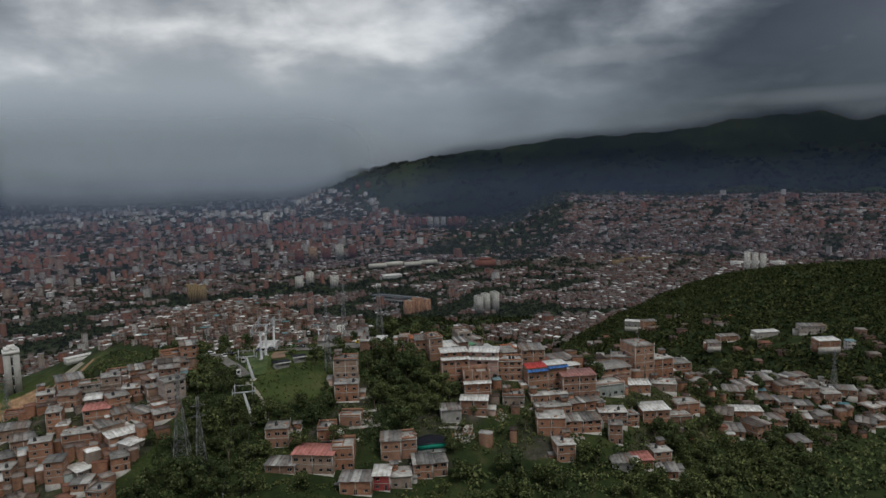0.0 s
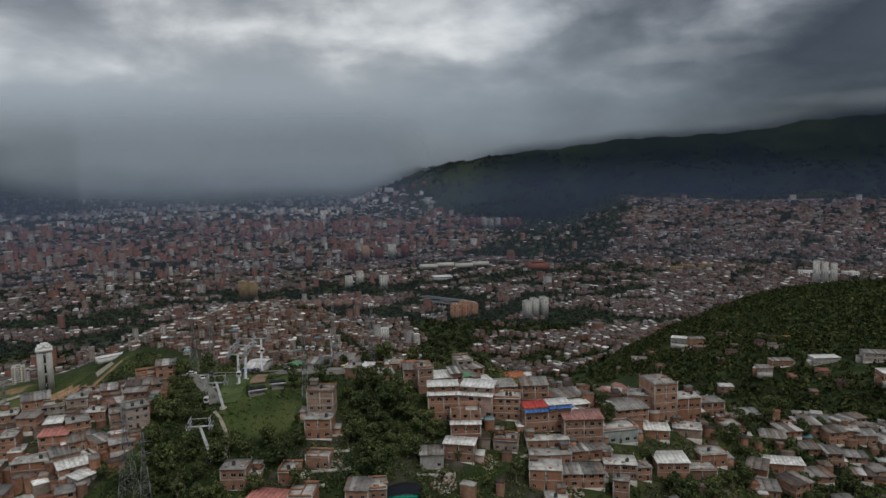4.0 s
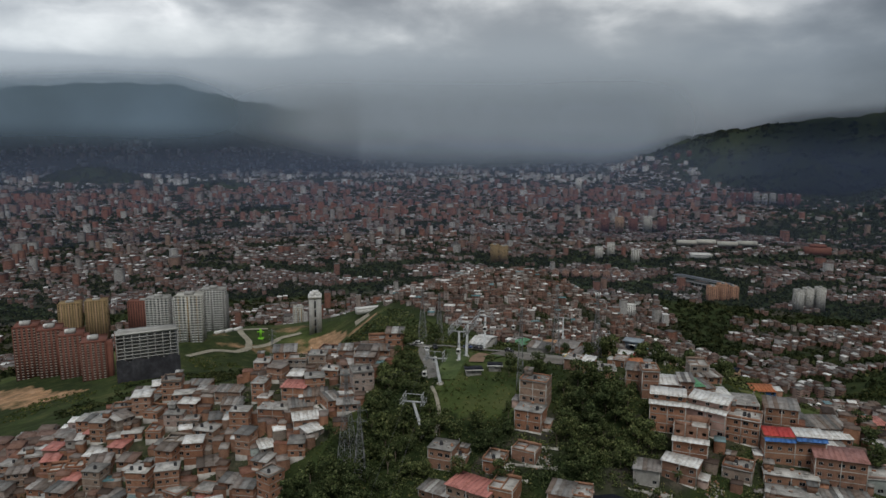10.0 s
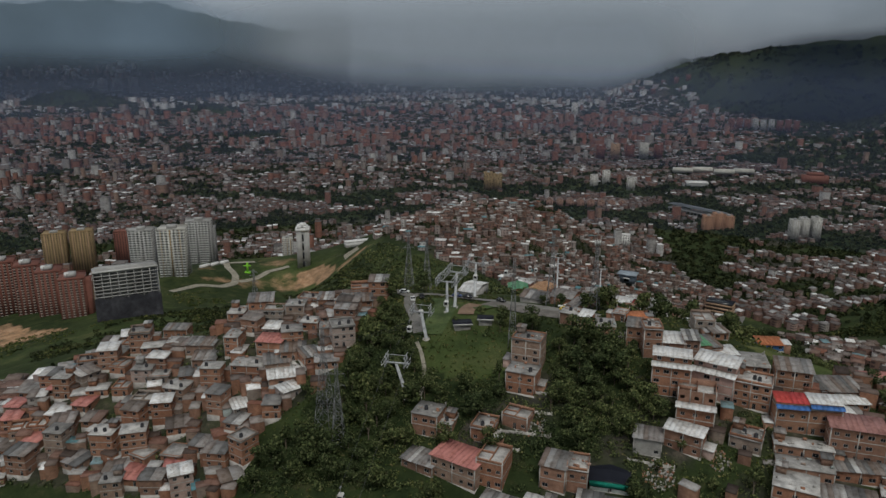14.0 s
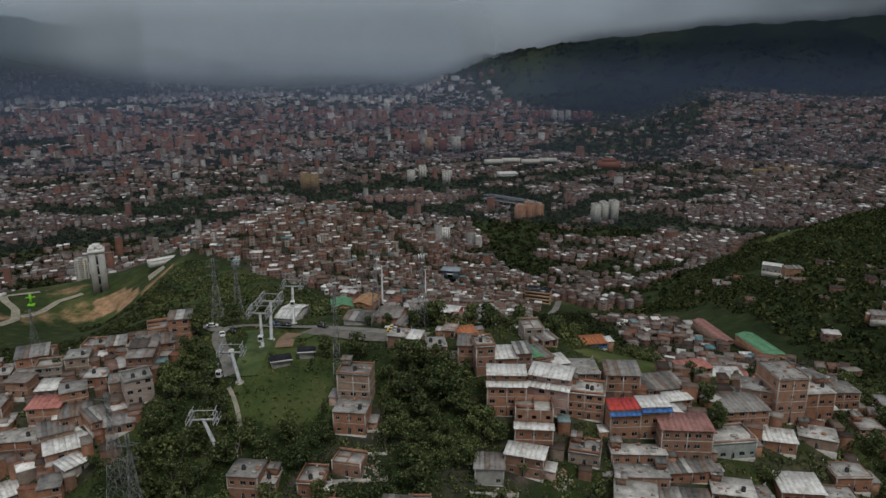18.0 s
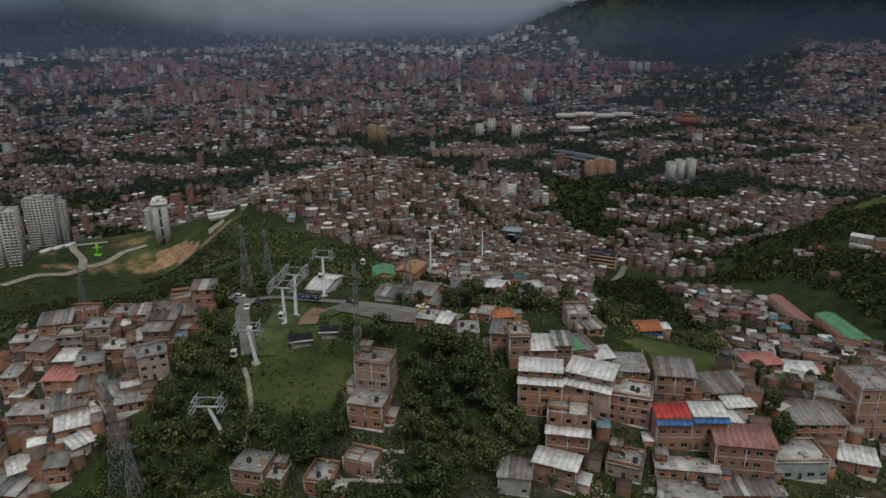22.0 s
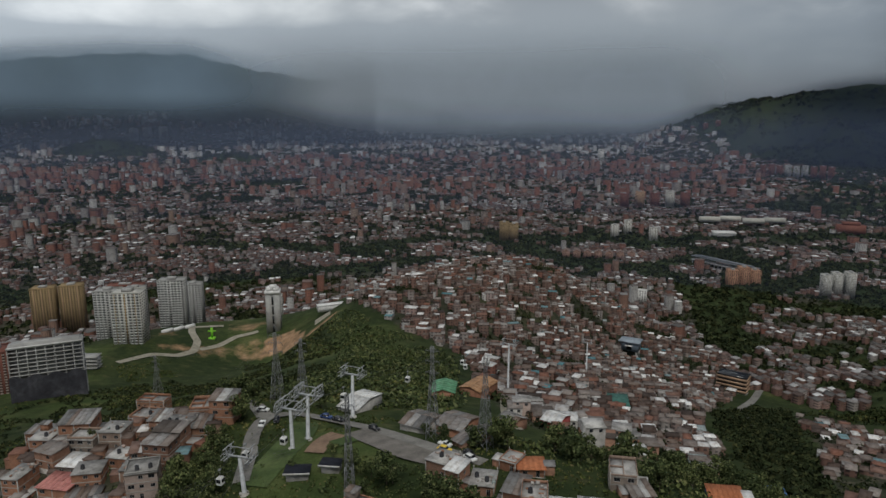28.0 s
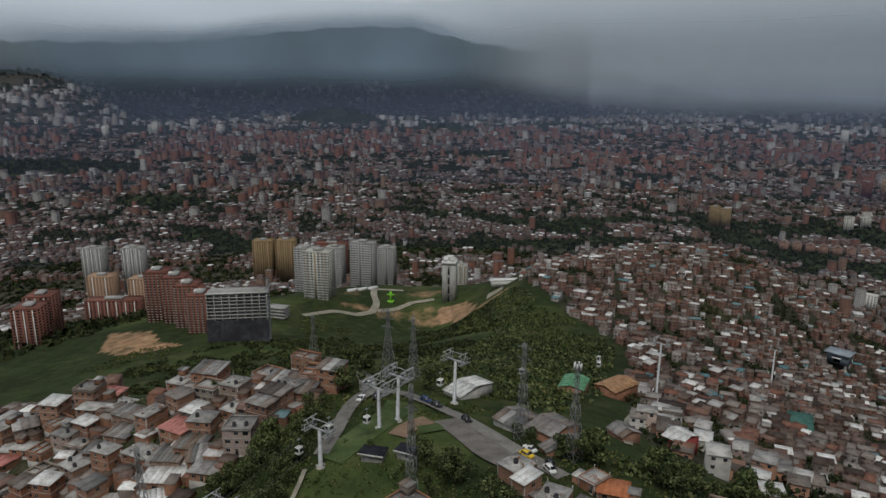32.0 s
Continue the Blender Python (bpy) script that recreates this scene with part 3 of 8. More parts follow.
def ground_sheet():
    """One sheet of land out to the horizon, finer near the camera and ahead of it."""
    rings = np.concatenate([np.linspace(0.5, 60, 8), np.exp(np.linspace(np.log(70), np.log(10400), 400))])
    az = np.radians(np.concatenate([np.linspace(-80, 62, 310), np.linspace(66, 276, 50)]))
    r, a = np.meshgrid(rings, az, indexing="ij")
    x, y = HUB[0] + r * np.sin(a), HUB[1] + r * np.cos(a)
    z = height(x, y)
    z = z + np.clip((r - 90) / 300, 0, 1) * np.clip(3000 / (r + 400), 0.3, 1) * 0.6 * field(x, y, 9.0, 2.0)
    nr, na = r.shape
    i = np.arange(nr * na).reshape(nr, na)
    j = np.roll(i, -1, 1)
    faces = np.stack([i[:-1], i[1:], j[1:], j[:-1]], -1).reshape(-1, 4)
    me = fast_mesh("ground", drawn_in(np.stack([x, y, z], -1)).reshape(-1, 3), faces, [M_GROUND])
    bearing = np.degrees(np.arctan2(x - HUB[0], y - HUB[1]))
    meadow = np.clip(0.35 * field(x, y, 60.0, 4.0) + 0.12, 0, 1)
    meadow = np.where(inside(GREEN_FIELD, x, y), 1.0, meadow)
    west = (x < -60) & (y > 320) & (y < 800) & (r < 1100)
    meadow = np.where(west, np.clip(0.36 + 0.4 * field(x, y, 45.0, 1.0), 0, 1), meadow)
    crest = (x > -22) & (x < 8) & (y > 262) & (y < 318)
    meadow = np.where(crest, 0.9, meadow)
    meadow = np.where((r > 1300) & (r < 3300), 0.2, meadow)
    meadow = np.where(inside(CREST_LAWN, x, y), 1.0, meadow)
    meadow = np.where(inside(GREEN_SLOPE, x, y), 0.95, meadow)
    meadow = np.where((bearing > 4) & (r > 2200), 0.0, meadow)
    reach = np.interp(bearing, (-12, -8, -3, 2, 6, 12, 19, 23), (7400, 6300, 6300, 6300, 4700, 3200, 2700, 3800))
    town = 0.7 * smooth(1080, 1250, r) * (1 - smooth(reach - 200, reach + 200, r)) * smooth(-20, 20, belt(x, y))
    for poly in (LEFT_TOWN, TOWN_WEST, COMUNA):
        town = np.maximum(town, inside(poly, x, y) * 0.55)
    town = np.maximum(town, inside(EAST_VILLAGE, x, y) * 0.55)
    yard = inside([(-12, 228), (60, 222), (150, 230), (200, 262), (180, 305), (120, 300), (60, 270), (10, 268)], x, y)
    town = np.maximum(town, yard * np.clip(0.42 + 0.4 * field(x, y, 7.0, 1.0), 0, 0.8))
    earth = inside(WORKS, x, y) * np.clip(0.10 + 0.6 * field(x, y, 16.0, 3.0), 0, 1)
    for poly, share in (([(-488, 478), (-440, 440), (-398, 428), (-362, 446), (-350, 462), (-400, 470), (-440, 490)], 0.72), ([(-300, 728), (-284, 706), (-262, 700), (-246, 712), (-252, 730), (-276, 738)], 1.0), ([(-262, 712), (-230, 700), (-205, 716), (-226, 728)], 0.5)):
        earth = np.maximum(earth, inside(poly, x, y) * np.clip(share + 0.3 * field(x, y, 11.0, 2.0), 0, 1))
    colours = np.stack([meadow, town, earth, np.ones_like(x)], -1).reshape(-1, 4)
    layer = me.color_attributes.new("cover", "FLOAT_COLOR", "POINT")
    layer.data.foreach_set("color", colours.astype(np.float32).ravel())
    me.polygons.foreach_set("use_smooth", np.ones(len(faces), bool))
    tagged(new("ground", me), "hillsides and valley floor of grass, scrub and bare earth", "ground", kind="structure")


ground_sheet()


# ---------------------------------------------------------------- the far city
def boxes(x, y, z, w, d, h, turn, cap=0.0):
    """Arrays of houses: walls as one set of quads, roofs as another, each house an island."""
    c, s = np.cos(turn), np.sin(turn)
    px = np.stack([-w, w, w, -w], -1) / 2
    py = np.stack([-d, -d, d, d], -1) / 2
    gx, gy = x[:, None] + c[:, None] * px - s[:, None] * py, y[:, None] + s[:, None] * px + c[:, None] * py
    low, top = np.repeat((z - 3)[:, None], 4, 1), np.repeat((z + h)[:, None], 4, 1)
    wall = np.concatenate([np.stack([gx, gy, low], -1), np.stack([gx, gy, top], -1)], 1).reshape(-1, 3)
    b = np.arange(len(x))[:, None] * 8
    quads = np.concatenate([b + np.array(q) for q in ((0, 1, 5, 4), (1, 2, 6, 5), (2, 3, 7, 6), (3, 0, 4, 7))])
    tip = top + 0.35
    tip[:, 2:] += cap[:, None] if isinstance(cap, np.ndarray) else cap
    k = 1.06
    rx, ry = x[:, None] + k * (gx - x[:, None]), y[:, None] + k * (gy - y[:, None])
    rim = np.concatenate([np.stack([rx, ry, tip - 0.3], -1), np.stack([rx, ry, tip], -1)], 1).reshape(-1, 3)
    caps = np.concatenate([b + np.array(q) for q in ((4, 5, 6, 7), (0, 1, 5, 4), (1, 2, 6, 5), (2, 3, 7, 6), (3, 0, 4, 7))])
    return wall, quads, rim, caps


def window_wall(stops):
    """Far walls: brick or render by chance, with rows of dark windows at storey height."""
    def build(n):
        p = place(n)
        c = n.ramp(chance(n, True), *stops)
        axis = n.add("ShaderNodeSeparateXYZ")
        n.link(p, axis.inputs[0])
        along = n.math("FRACT", n.math("MULTIPLY", n.math("ADD", axis.outputs[0], n.math("MULTIPLY", axis.outputs[1], 0.8)), 0.28))
        upward = n.math("FRACT", n.math("MULTIPLY", axis.outputs[2], 0.37))
        a = n.math("MULTIPLY", n.math("GREATER_THAN", along, 0.55), n.math("GREATER_THAN", upward, 0.5))
        c = n.mix(n.math("MULTIPLY", a, 0.7), c, (0.03, 0.03, 0.035))
        stain = n.ramp(n.noise(p, 0.08, 5.0, 0.7), (0.3, (0.7,) * 3), (0.65, (1.1,) * 3))
        return n.mix(1.0, c, stain, "MULTIPLY")
    return build


FAR_WALL = ((0.0, (0.20, 0.115, 0.092)), (0.3, (0.285, 0.17, 0.135)), (0.55, (0.22, 0.14, 0.112)), (0.66, (0.33, 0.255, 0.225)), (0.80, (0.42, 0.385, 0.36)), (0.90, (0.29, 0.13, 0.095)), (1.0, (0.68, 0.67, 0.65)))
M_FAR_WALL = material("far_walls", window_wall(FAR_WALL))
M_FAR_ROOF = material("far_roofs", blotched((0.0, (0.075, 0.06, 0.055)), (0.3, (0.17, 0.115, 0.10)), (0.55, (0.11, 0.103, 0.10)), (0.76, (0.20, 0.18, 0.17)), (0.87, (0.31, 0.30, 0.295)), (0.95, (0.70, 0.69, 0.68)), (1.0, (0.78, 0.77, 0.76)), scale=0.05, island=True))
M_FAR_TOWER = material("far_towers", window_wall(((0.0, (0.34, 0.16, 0.115)), (0.4, (0.29, 0.15, 0.115)), (0.6, (0.37, 0.26, 0.2)), (0.8, (0.38, 0.36, 0.34)), (1.0, (0.66, 0.65, 0.63)))))


def wooded(x, y):
    """Where the far city gives way to trees: gullies, parks and riverbanks."""
    return np.where(belt(x, y) < 0, -1.5, 0.08 + 0.5 * field(x, y, 75.0, 0.7) + 0.75 * field(x, y, 29.0, 5.1))


AIRFIELD = [(-2080, 5300), (-1840, 5230), (-1150, 6250), (-1300, 6380)]


def city_ring(r0, r1, step, name, tall, tops, tower_mat=None, roof_mat=None, wall_mat=None):
    a0, a1 = -74, 60
    rr = np.arange(r0, r1, step)
    xs, ys = [], []
    for r in rr:
        t = np.radians(np.arange(a0, a1, np.degrees(step / r))) + rng.uniform(0, 0.01)
        xs.append(HUB[0] + r * np.sin(t))
        ys.append(HUB[1] + r * np.cos(t))
    x, y = np.concatenate(xs), np.concatenate(ys)
    x, y = x + rng.uniform(-0.3, 0.3, len(x)) * step, y + rng.uniform(-0.3, 0.3, len(x)) * step
    az, r = np.degrees(np.arctan2(x - HUB[0], y - HUB[1])), np.hypot(x - HUB[0], y - HUB[1])
    keep = (wooded(x, y) > np.where(az > 21, -0.22, 0.02) + 0.15 * rng.normal(0, 1, len(x))) & (rng.random(len(x)) < 0.9)
    rag = field(x, y, 170.0)
    reach = np.interp(az + 1.2 * rag, (-14, -11, -3, 0, 4, 7, 13, 17.5, 19.5, 22, 40), (7600, 7500, 7300, 6700, 5700, 4600, 3950, 3600, 3500, 3660, 3800))
    keep &= r < reach + 130 * rag
    keep &= (az > -11) | (height(x, y) < 410 - 0.0105 * r + 25 * rag)
    # gardens and open woods below the mountain, thinner building on the far western slopes
    keep &= ~((az > 11 + 2 * rag) & (az < 20.5 + 1.5 * rag) & (r > 2500 + 250 * rag) & (rng.random(len(x)) < 0.72))
    keep &= ~((r > 5200) & (field(x, y, 210.0, 1.4) < -0.3) & (rng.random(len(x)) < 0.7))
    keep &= ~inside(AIRFIELD, x, y)
    for poly in (COMUNA, EAST_VILLAGE, WOODS):
        keep &= ~inside(poly, x, y)
    x, y, az, r = x[keep], y[keep], az[keep], r[keep]
    z = height(x, y)
    keep = (z < 128) | (r > 1500)
    x, y, z, az, r = x[keep], y[keep], z[keep], az[keep], r[keep]
    n = len(x)
    size = step * rng.uniform(0.45, 0.85, n)
    deep = step * rng.uniform(0.45, 0.85, n)
    h = rng.uniform(5, 10.5, n)
    turn = 0.35 + 0.5 * np.round(1.2 * field(x, y, 260.0, 8.0)) + rng.normal(0, 0.05, n)
    slope = rng.uniform(0, 1.0, n)
    wall, quads, rim, caps = boxes(x, y, z, size, deep, h, turn, slope)
    faces = np.concatenate([quads, caps + len(wall)])
    which = np.r_[np.zeros(len(quads), int), np.ones(len(caps), int)]
    me = fast_mesh(name, drawn_in(np.concatenate([wall, rim])), faces, [wall_mat or M_FAR_WALL, roof_mat or M_FAR_ROOF], which)
    tagged(new(name, me), "brick and render houses with tin and slab roofs packed over the valley", "houses", kind="stuff")
    # taller blocks stand among them
    share = tall * np.clip(0.6 + field(x, y, 320.0, 3.3), 0.05, 2)
    share = np.where(az > 17, share * 0.06, np.where(az > 6, share * 0.45, np.where(az < -14, share * 1.3, share)))
    pick = rng.random(n) < share
    m = pick.sum()
    w = np.clip(size[pick] * 1.1, 13, 30) * rng.choice((0.8, 1.0, 1.5), m)
    hh = rng.uniform(tops[0], tops[1], m) * rng.uniform(0.6, 1, m)
    wall, quads, rim, caps = boxes(x[pick] + 4, y[pick] + 3, z[pick], w, w * rng.uniform(0.7, 1.2, m), hh, turn[pick], 0.0)
    faces = np.concatenate([quads, caps + len(wall)])
    which = np.r_[np.zeros(len(quads), int), np.ones(len(caps), int)]
    me = fast_mesh(name + "_towers", drawn_in(np.concatenate([wall, rim])), faces, [tower_mat or M_FAR_TOWER, M_FAR_ROOF], which)
    tagged(new(name.replace("houses", "tower_blocks"), me), "red brick and pale tower blocks standing over the houses", "buildings", kind="stuff")


city_ring(800, 1120, 11.5, "edge_houses", 0.01, (12, 24))
city_ring(1120, 1900, 13.0, "valley_houses", 0.030, (15, 44))
city_ring(1900, 2900, 18.0, "plain_houses", 0.10, (18, 46))


def plain_wall(*stops):
    """Walls so far off that their windows run together."""
    def build(n):
        c = n.ramp(chance(n, True), *stops)
        stain = n.ramp(n.noise(place(n), 0.11, 5.0, 0.75), (0.3, (0.55,) * 3), (0.62, (1.15,) * 3))
        return n.mix(1.0, c, stain, "MULTIPLY")
    return build


FAR_BRICK = ((0.0, (0.20, 0.10, 0.075)), (0.3, (0.30, 0.15, 0.11)), (0.5, (0.25, 0.135, 0.105)), (0.68, (0.32, 0.22, 0.18)), (0.82, (0.34, 0.31, 0.29)), (0.93, (0.22, 0.20, 0.19)), (1.0, (0.62, 0.61, 0.6)))
M_DISTANT = material("distant_walls", plain_wall(*FAR_BRICK))
M_DISTANT_RED = material("distant_red_towers", plain_wall((0.0, (0.34, 0.15, 0.11)), (0.4, (0.28, 0.14, 0.11)), (0.62, (0.36, 0.21, 0.165)), (0.8, (0.30, 0.26, 0.24)), (0.92, (0.44, 0.42, 0.40)), (1.0, (0.64, 0.63, 0.61))))
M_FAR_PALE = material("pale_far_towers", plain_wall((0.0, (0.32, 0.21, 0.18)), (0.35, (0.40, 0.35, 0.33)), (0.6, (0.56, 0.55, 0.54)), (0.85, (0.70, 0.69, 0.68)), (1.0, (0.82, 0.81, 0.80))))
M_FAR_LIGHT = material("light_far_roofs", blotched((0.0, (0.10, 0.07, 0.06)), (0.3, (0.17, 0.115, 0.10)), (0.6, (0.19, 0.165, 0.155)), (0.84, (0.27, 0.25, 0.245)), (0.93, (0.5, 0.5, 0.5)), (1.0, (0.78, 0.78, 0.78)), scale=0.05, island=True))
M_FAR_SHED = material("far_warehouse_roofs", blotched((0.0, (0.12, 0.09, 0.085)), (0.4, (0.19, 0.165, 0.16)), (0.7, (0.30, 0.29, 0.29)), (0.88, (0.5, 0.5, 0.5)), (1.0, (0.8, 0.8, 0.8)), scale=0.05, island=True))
# lighter than the distant walls, brightened in colour to show through the haze sheets
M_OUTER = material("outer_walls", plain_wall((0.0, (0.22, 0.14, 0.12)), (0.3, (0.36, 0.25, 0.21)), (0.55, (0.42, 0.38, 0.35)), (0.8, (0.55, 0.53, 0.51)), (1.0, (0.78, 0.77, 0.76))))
city_ring(2900, 3900, 23.0, "distant_houses", 0.24, (20, 52), M_DISTANT_RED, M_FAR_LIGHT, M_DISTANT)
city_ring(3900, 5200, 31.0, "far_houses", 0.26, (22, 58), M_DISTANT_RED, M_FAR_LIGHT, M_DISTANT)
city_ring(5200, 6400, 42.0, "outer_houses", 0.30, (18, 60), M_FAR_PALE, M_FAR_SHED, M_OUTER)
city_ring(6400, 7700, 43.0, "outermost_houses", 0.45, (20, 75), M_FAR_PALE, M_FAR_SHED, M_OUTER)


# ---------------------------------------------------------------- woods
def leaf_cloud(n, rad, tall, size, seed, lobes=7):
    """The leaves of one crown: small bent leaf clumps set in uneven lobes."""
    g = np.random.default_rng(seed)
    c = g.normal(0, 0.42, (lobes, 3)) * (rad, rad, tall * 0.5)
    c[:, 2] += tall * 0.5
    lob = g.integers(0, lobes, n)
    d = g.normal(0, 1, (n, 3))
    d /= np.linalg.norm(d, axis=1)[:, None]
    shell = g.uniform(0.55, 1.05, n)[:, None] * g.uniform(0.4, 0.62, lobes)[lob][:, None]
    p = c[lob] + d * shell * (rad, rad, tall * 0.55)
    p[:, 2] = np.maximum(p[:, 2], 0.05 * tall)
    return p, d


def leaves(p, d, size, g):
    """Quads for leaf clumps at p, each facing about d."""
    n = len(p)
    size = np.broadcast_to(size, n)
    up = g.normal(0, 1, (n, 3))
    d = d + g.normal(0, 0.5, (n, 3))
    a = np.cross(d, up)
    a /= np.linalg.norm(a, axis=1)[:, None] + 1e-9
    b = np.cross(d, a)
    b /= np.linalg.norm(b, axis=1)[:, None] + 1e-9
    s = (size * g.uniform(0.6, 1.3, n))[:, None]
    a, b = a * s, b * s * g.uniform(0.5, 0.9, n)[:, None]
    nn = d / (np.linalg.norm(d, axis=1)[:, None] + 1e-9) * s * 0.3
    v = np.stack([p - a, p - b - nn, p + a, p + b - nn], 1).reshape(-1, 3)
    return v, np.arange(4 * n).reshape(-1, 4)


def tree_kind(seed, rad, tall, n, size):
    g = np.random.default_rng(seed)
    p, d = leaf_cloud(n, rad, tall, size, seed)
    p[:, 2] += tall * 0.45
    v, f = leaves(p, d, size, g)
    crown = fast_mesh("crown", v, f, [M_LEAF])
    s = Solid()
    s.bar((0, 0, -1.5), (0.1 * rad, 0, tall * 0.55), 0.06 * tall * 0.5, 0, 7, 0.03 * tall * 0.5)
    for k in range(5):
        t = 2.4 * k + seed
        s.bar((0.06 * rad, 0, tall * (0.3 + 0.05 * k)), (0.6 * rad * math.cos(t), 0.6 * rad * math.sin(t), tall * (0.75 + 0.05 * k)), 0.012 * tall, 0, 5, 0.004 * tall)
    return s.mesh("trunk", M_BARK), crown


TREES = [tree_kind(3 + k, r, t, n, s) for k, (r, t, n, s) in enumerate(((2.6, 4.2, 800, 0.29), (3.4, 5.2, 1000, 0.34), (2.1, 3.6, 620, 0.27), (4.0, 5.0, 1150, 0.37), (1.7, 5.6, 640, 0.27)))]
TREE_WORDS = ("round dark green tree on the slope", "broad leafy tree over the scrub", "small bushy tree on the hillside", "spreading green tree among the houses", "slender tall tree on the bank")


def tree(x, y, k, size=1.0, turn=0.0):
    t = thing("tree", on_ground(x, y, turn) @ Matrix.Scale(size, 4), TREE_WORDS[k], "tree", "trees of the hillside")
    part("trunk", TREES[k][0], (), t)
    part("crown", TREES[k][1], (), t)


def scatter(poly, step, keep, seed):
    """Places in a polygon, on a shaken grid."""
    g = np.random.default_rng(seed)
    xs, ys = [p[0] for p in poly], [p[1] for p in poly]
    x, y = np.meshgrid(np.arange(min(xs), max(xs), step), np.arange(min(ys), max(ys), step))
    x, y = x.ravel() + g.uniform(-0.45, 0.45, x.size) * step, y.ravel() + g.uniform(-0.45, 0.45, y.size) * step
    ok = inside(poly, x, y) & (g.random(len(x)) < keep)
    return x[ok], y[ok]


def thicket(name, x, y, rad, tall, per, leaf, mat, seed, label):
    """Bushes and tree tops that nobody could count, as one mesh."""
    g = np.random.default_rng(seed)
    n = len(x)
    if n == 0:
        return
    z = height(x, y)
    rad, tall = rad * g.uniform(0.6, 1.4, n), tall * g.uniform(0.5, 1.4, n)
    d = g.normal(0, 1, (n, per, 3))
    d[:, :, 2] = np.abs(d[:, :, 2]) * 0.9 + 0.1
    d /= np.linalg.norm(d, axis=2)[:, :, None]
    out = g.uniform(0.6, 1.1, (n, per))[:, :, None]
    p = d * out * np.stack([rad, rad, tall], -1)[:, None, :] + np.stack([x, y, z], -1)[:, None, :]
    s = np.repeat(leaf * rad / rad.mean(), per)
    v, f = leaves(p.reshape(-1, 3), d.reshape(-1, 3), s, g)
    tagged(new(name, fast_mesh(name, drawn_in(v), f, [mat])), label, "bushes", kind="stuff")


# ---------------------------------------------------------------- houses of the hillside
def pane_mesh(w, h):
    s = Solid()
    s.quad((-w / 2, 0, 0), (w / 2, 0, 0), (w / 2, 0, h), (-w / 2, 0, h))
    return s.mesh("pane", M_GLASS)


def frame_solid(w, h, k=0):
    s = Solid()
    b = 0.09
    s.box(-w / 2, w / 2, -0.05, 0.03, 0, b, k)
    s.box(-w / 2, w / 2, -0.05, 0.03, h - b, h, k)
    s.box(-w / 2, -w / 2 + b, -0.05, 0.03, b, h - b, k)
    s.box(w / 2 - b, w / 2, -0.05, 0.03, b, h - b, k)
    s.box(-0.03, 0.03, -0.045, 0.025, b, h - b, k)
    return s


def frame_and_pane(w, h):
    s = frame_solid(w, h)
    s.quad((-w / 2, 0.01, 0), (w / 2, 0.01, 0), (w / 2, 0.01, h), (-w / 2, 0.01, h), 1)
    return s.mesh("window", M_FRAME, M_GLASS)


WINDOWS = {(w, h): (frame_solid(w, h).mesh("window", M_FRAME), pane_mesh(w, h), frame_and_pane(w, h)) for w, h in ((1.25, 1.1), (1.7, 1.25), (1.0, 2.0))}


def faces_with_openings(s, x0, x1, z0, z1, holes, put, deep=0.22, k=0):
    """A wall face cut into cells round its openings, with reveals; put() turns (along, out, up) into a place."""
    xs = sorted({x0, x1, *(v for h in holes for v in h[:2])})
    zs = sorted({z0, z1, *(v for h in holes for v in h[2:])})
    for xa, xb in zip(xs, xs[1:]):
        for za, zb in zip(zs, zs[1:]):
            mx, mz = (xa + xb) / 2, (za + zb) / 2
            if any(h[0] < mx < h[1] and h[2] < mz < h[3] for h in holes):
                continue
            s.quad(put(xa, 0, za), put(xb, 0, za), put(xb, 0, zb), put(xa, 0, zb), k)
    for a, b, c, d in holes:
        s.quad(put(a, 0, c), put(b, 0, c), put(b, -deep, c), put(a, -deep, c), k)
        s.quad(put(a, -deep, d), put(b, -deep, d), put(b, 0, d), put(a, 0, d), k)
        s.quad(put(a, 0, c), put(a, -deep, c), put(a, -deep, d), put(a, 0, d), k)
        s.quad(put(b, -deep, c), put(b, 0, c), put(b, 0, d), put(b, -deep, d), k)


WALLS = {"brick": M_BRICK, "render": M_RENDER}
M_PINK = material("pink_render", blotched((0.0, (0.52, 0.34, 0.29)), (1.0, (0.50, 0.33, 0.28)), scale=0.4))
M_BLUE = material("blue_render", blotched((0.0, (0.07, 0.17, 0.42)), (1.0, (0.08, 0.19, 0.45)), scale=0.4))
M_REDWALL = material("red_render", blotched((0.0, (0.36, 0.08, 0.07)), (1.0, (0.34, 0.07, 0.07)), scale=0.4))
M_TARP = material("black_shade_cloth", blotched((0.0, (0.012, 0.014, 0.022)), (1.0, (0.014, 0.016, 0.025)), scale=0.6), rough=0.7)
M_NET = material("green_netting", blotched((0.0, (0.02, 0.28, 0.20)), (1.0, (0.02, 0.30, 0.22)), scale=0.8))
WALLS |= {"pink": M_PINK, "blue": M_BLUE, "red": M_REDWALL}
TINS = {"rusty": M_TIN_HILL, "tin": M_TIN, "white": M_TIN_WHITE, "tier_white": M_TIN_WHITE, "maroon": M_TIN_MAROON, "pink": M_TIN_PINK, "green": M_TIN_GREEN, "greentin": M_TIN, "tile": M_TILE, "bluetin": M_TIN_BLUE, "redblue": M_TIN_RED, "tarp": M_TARP}
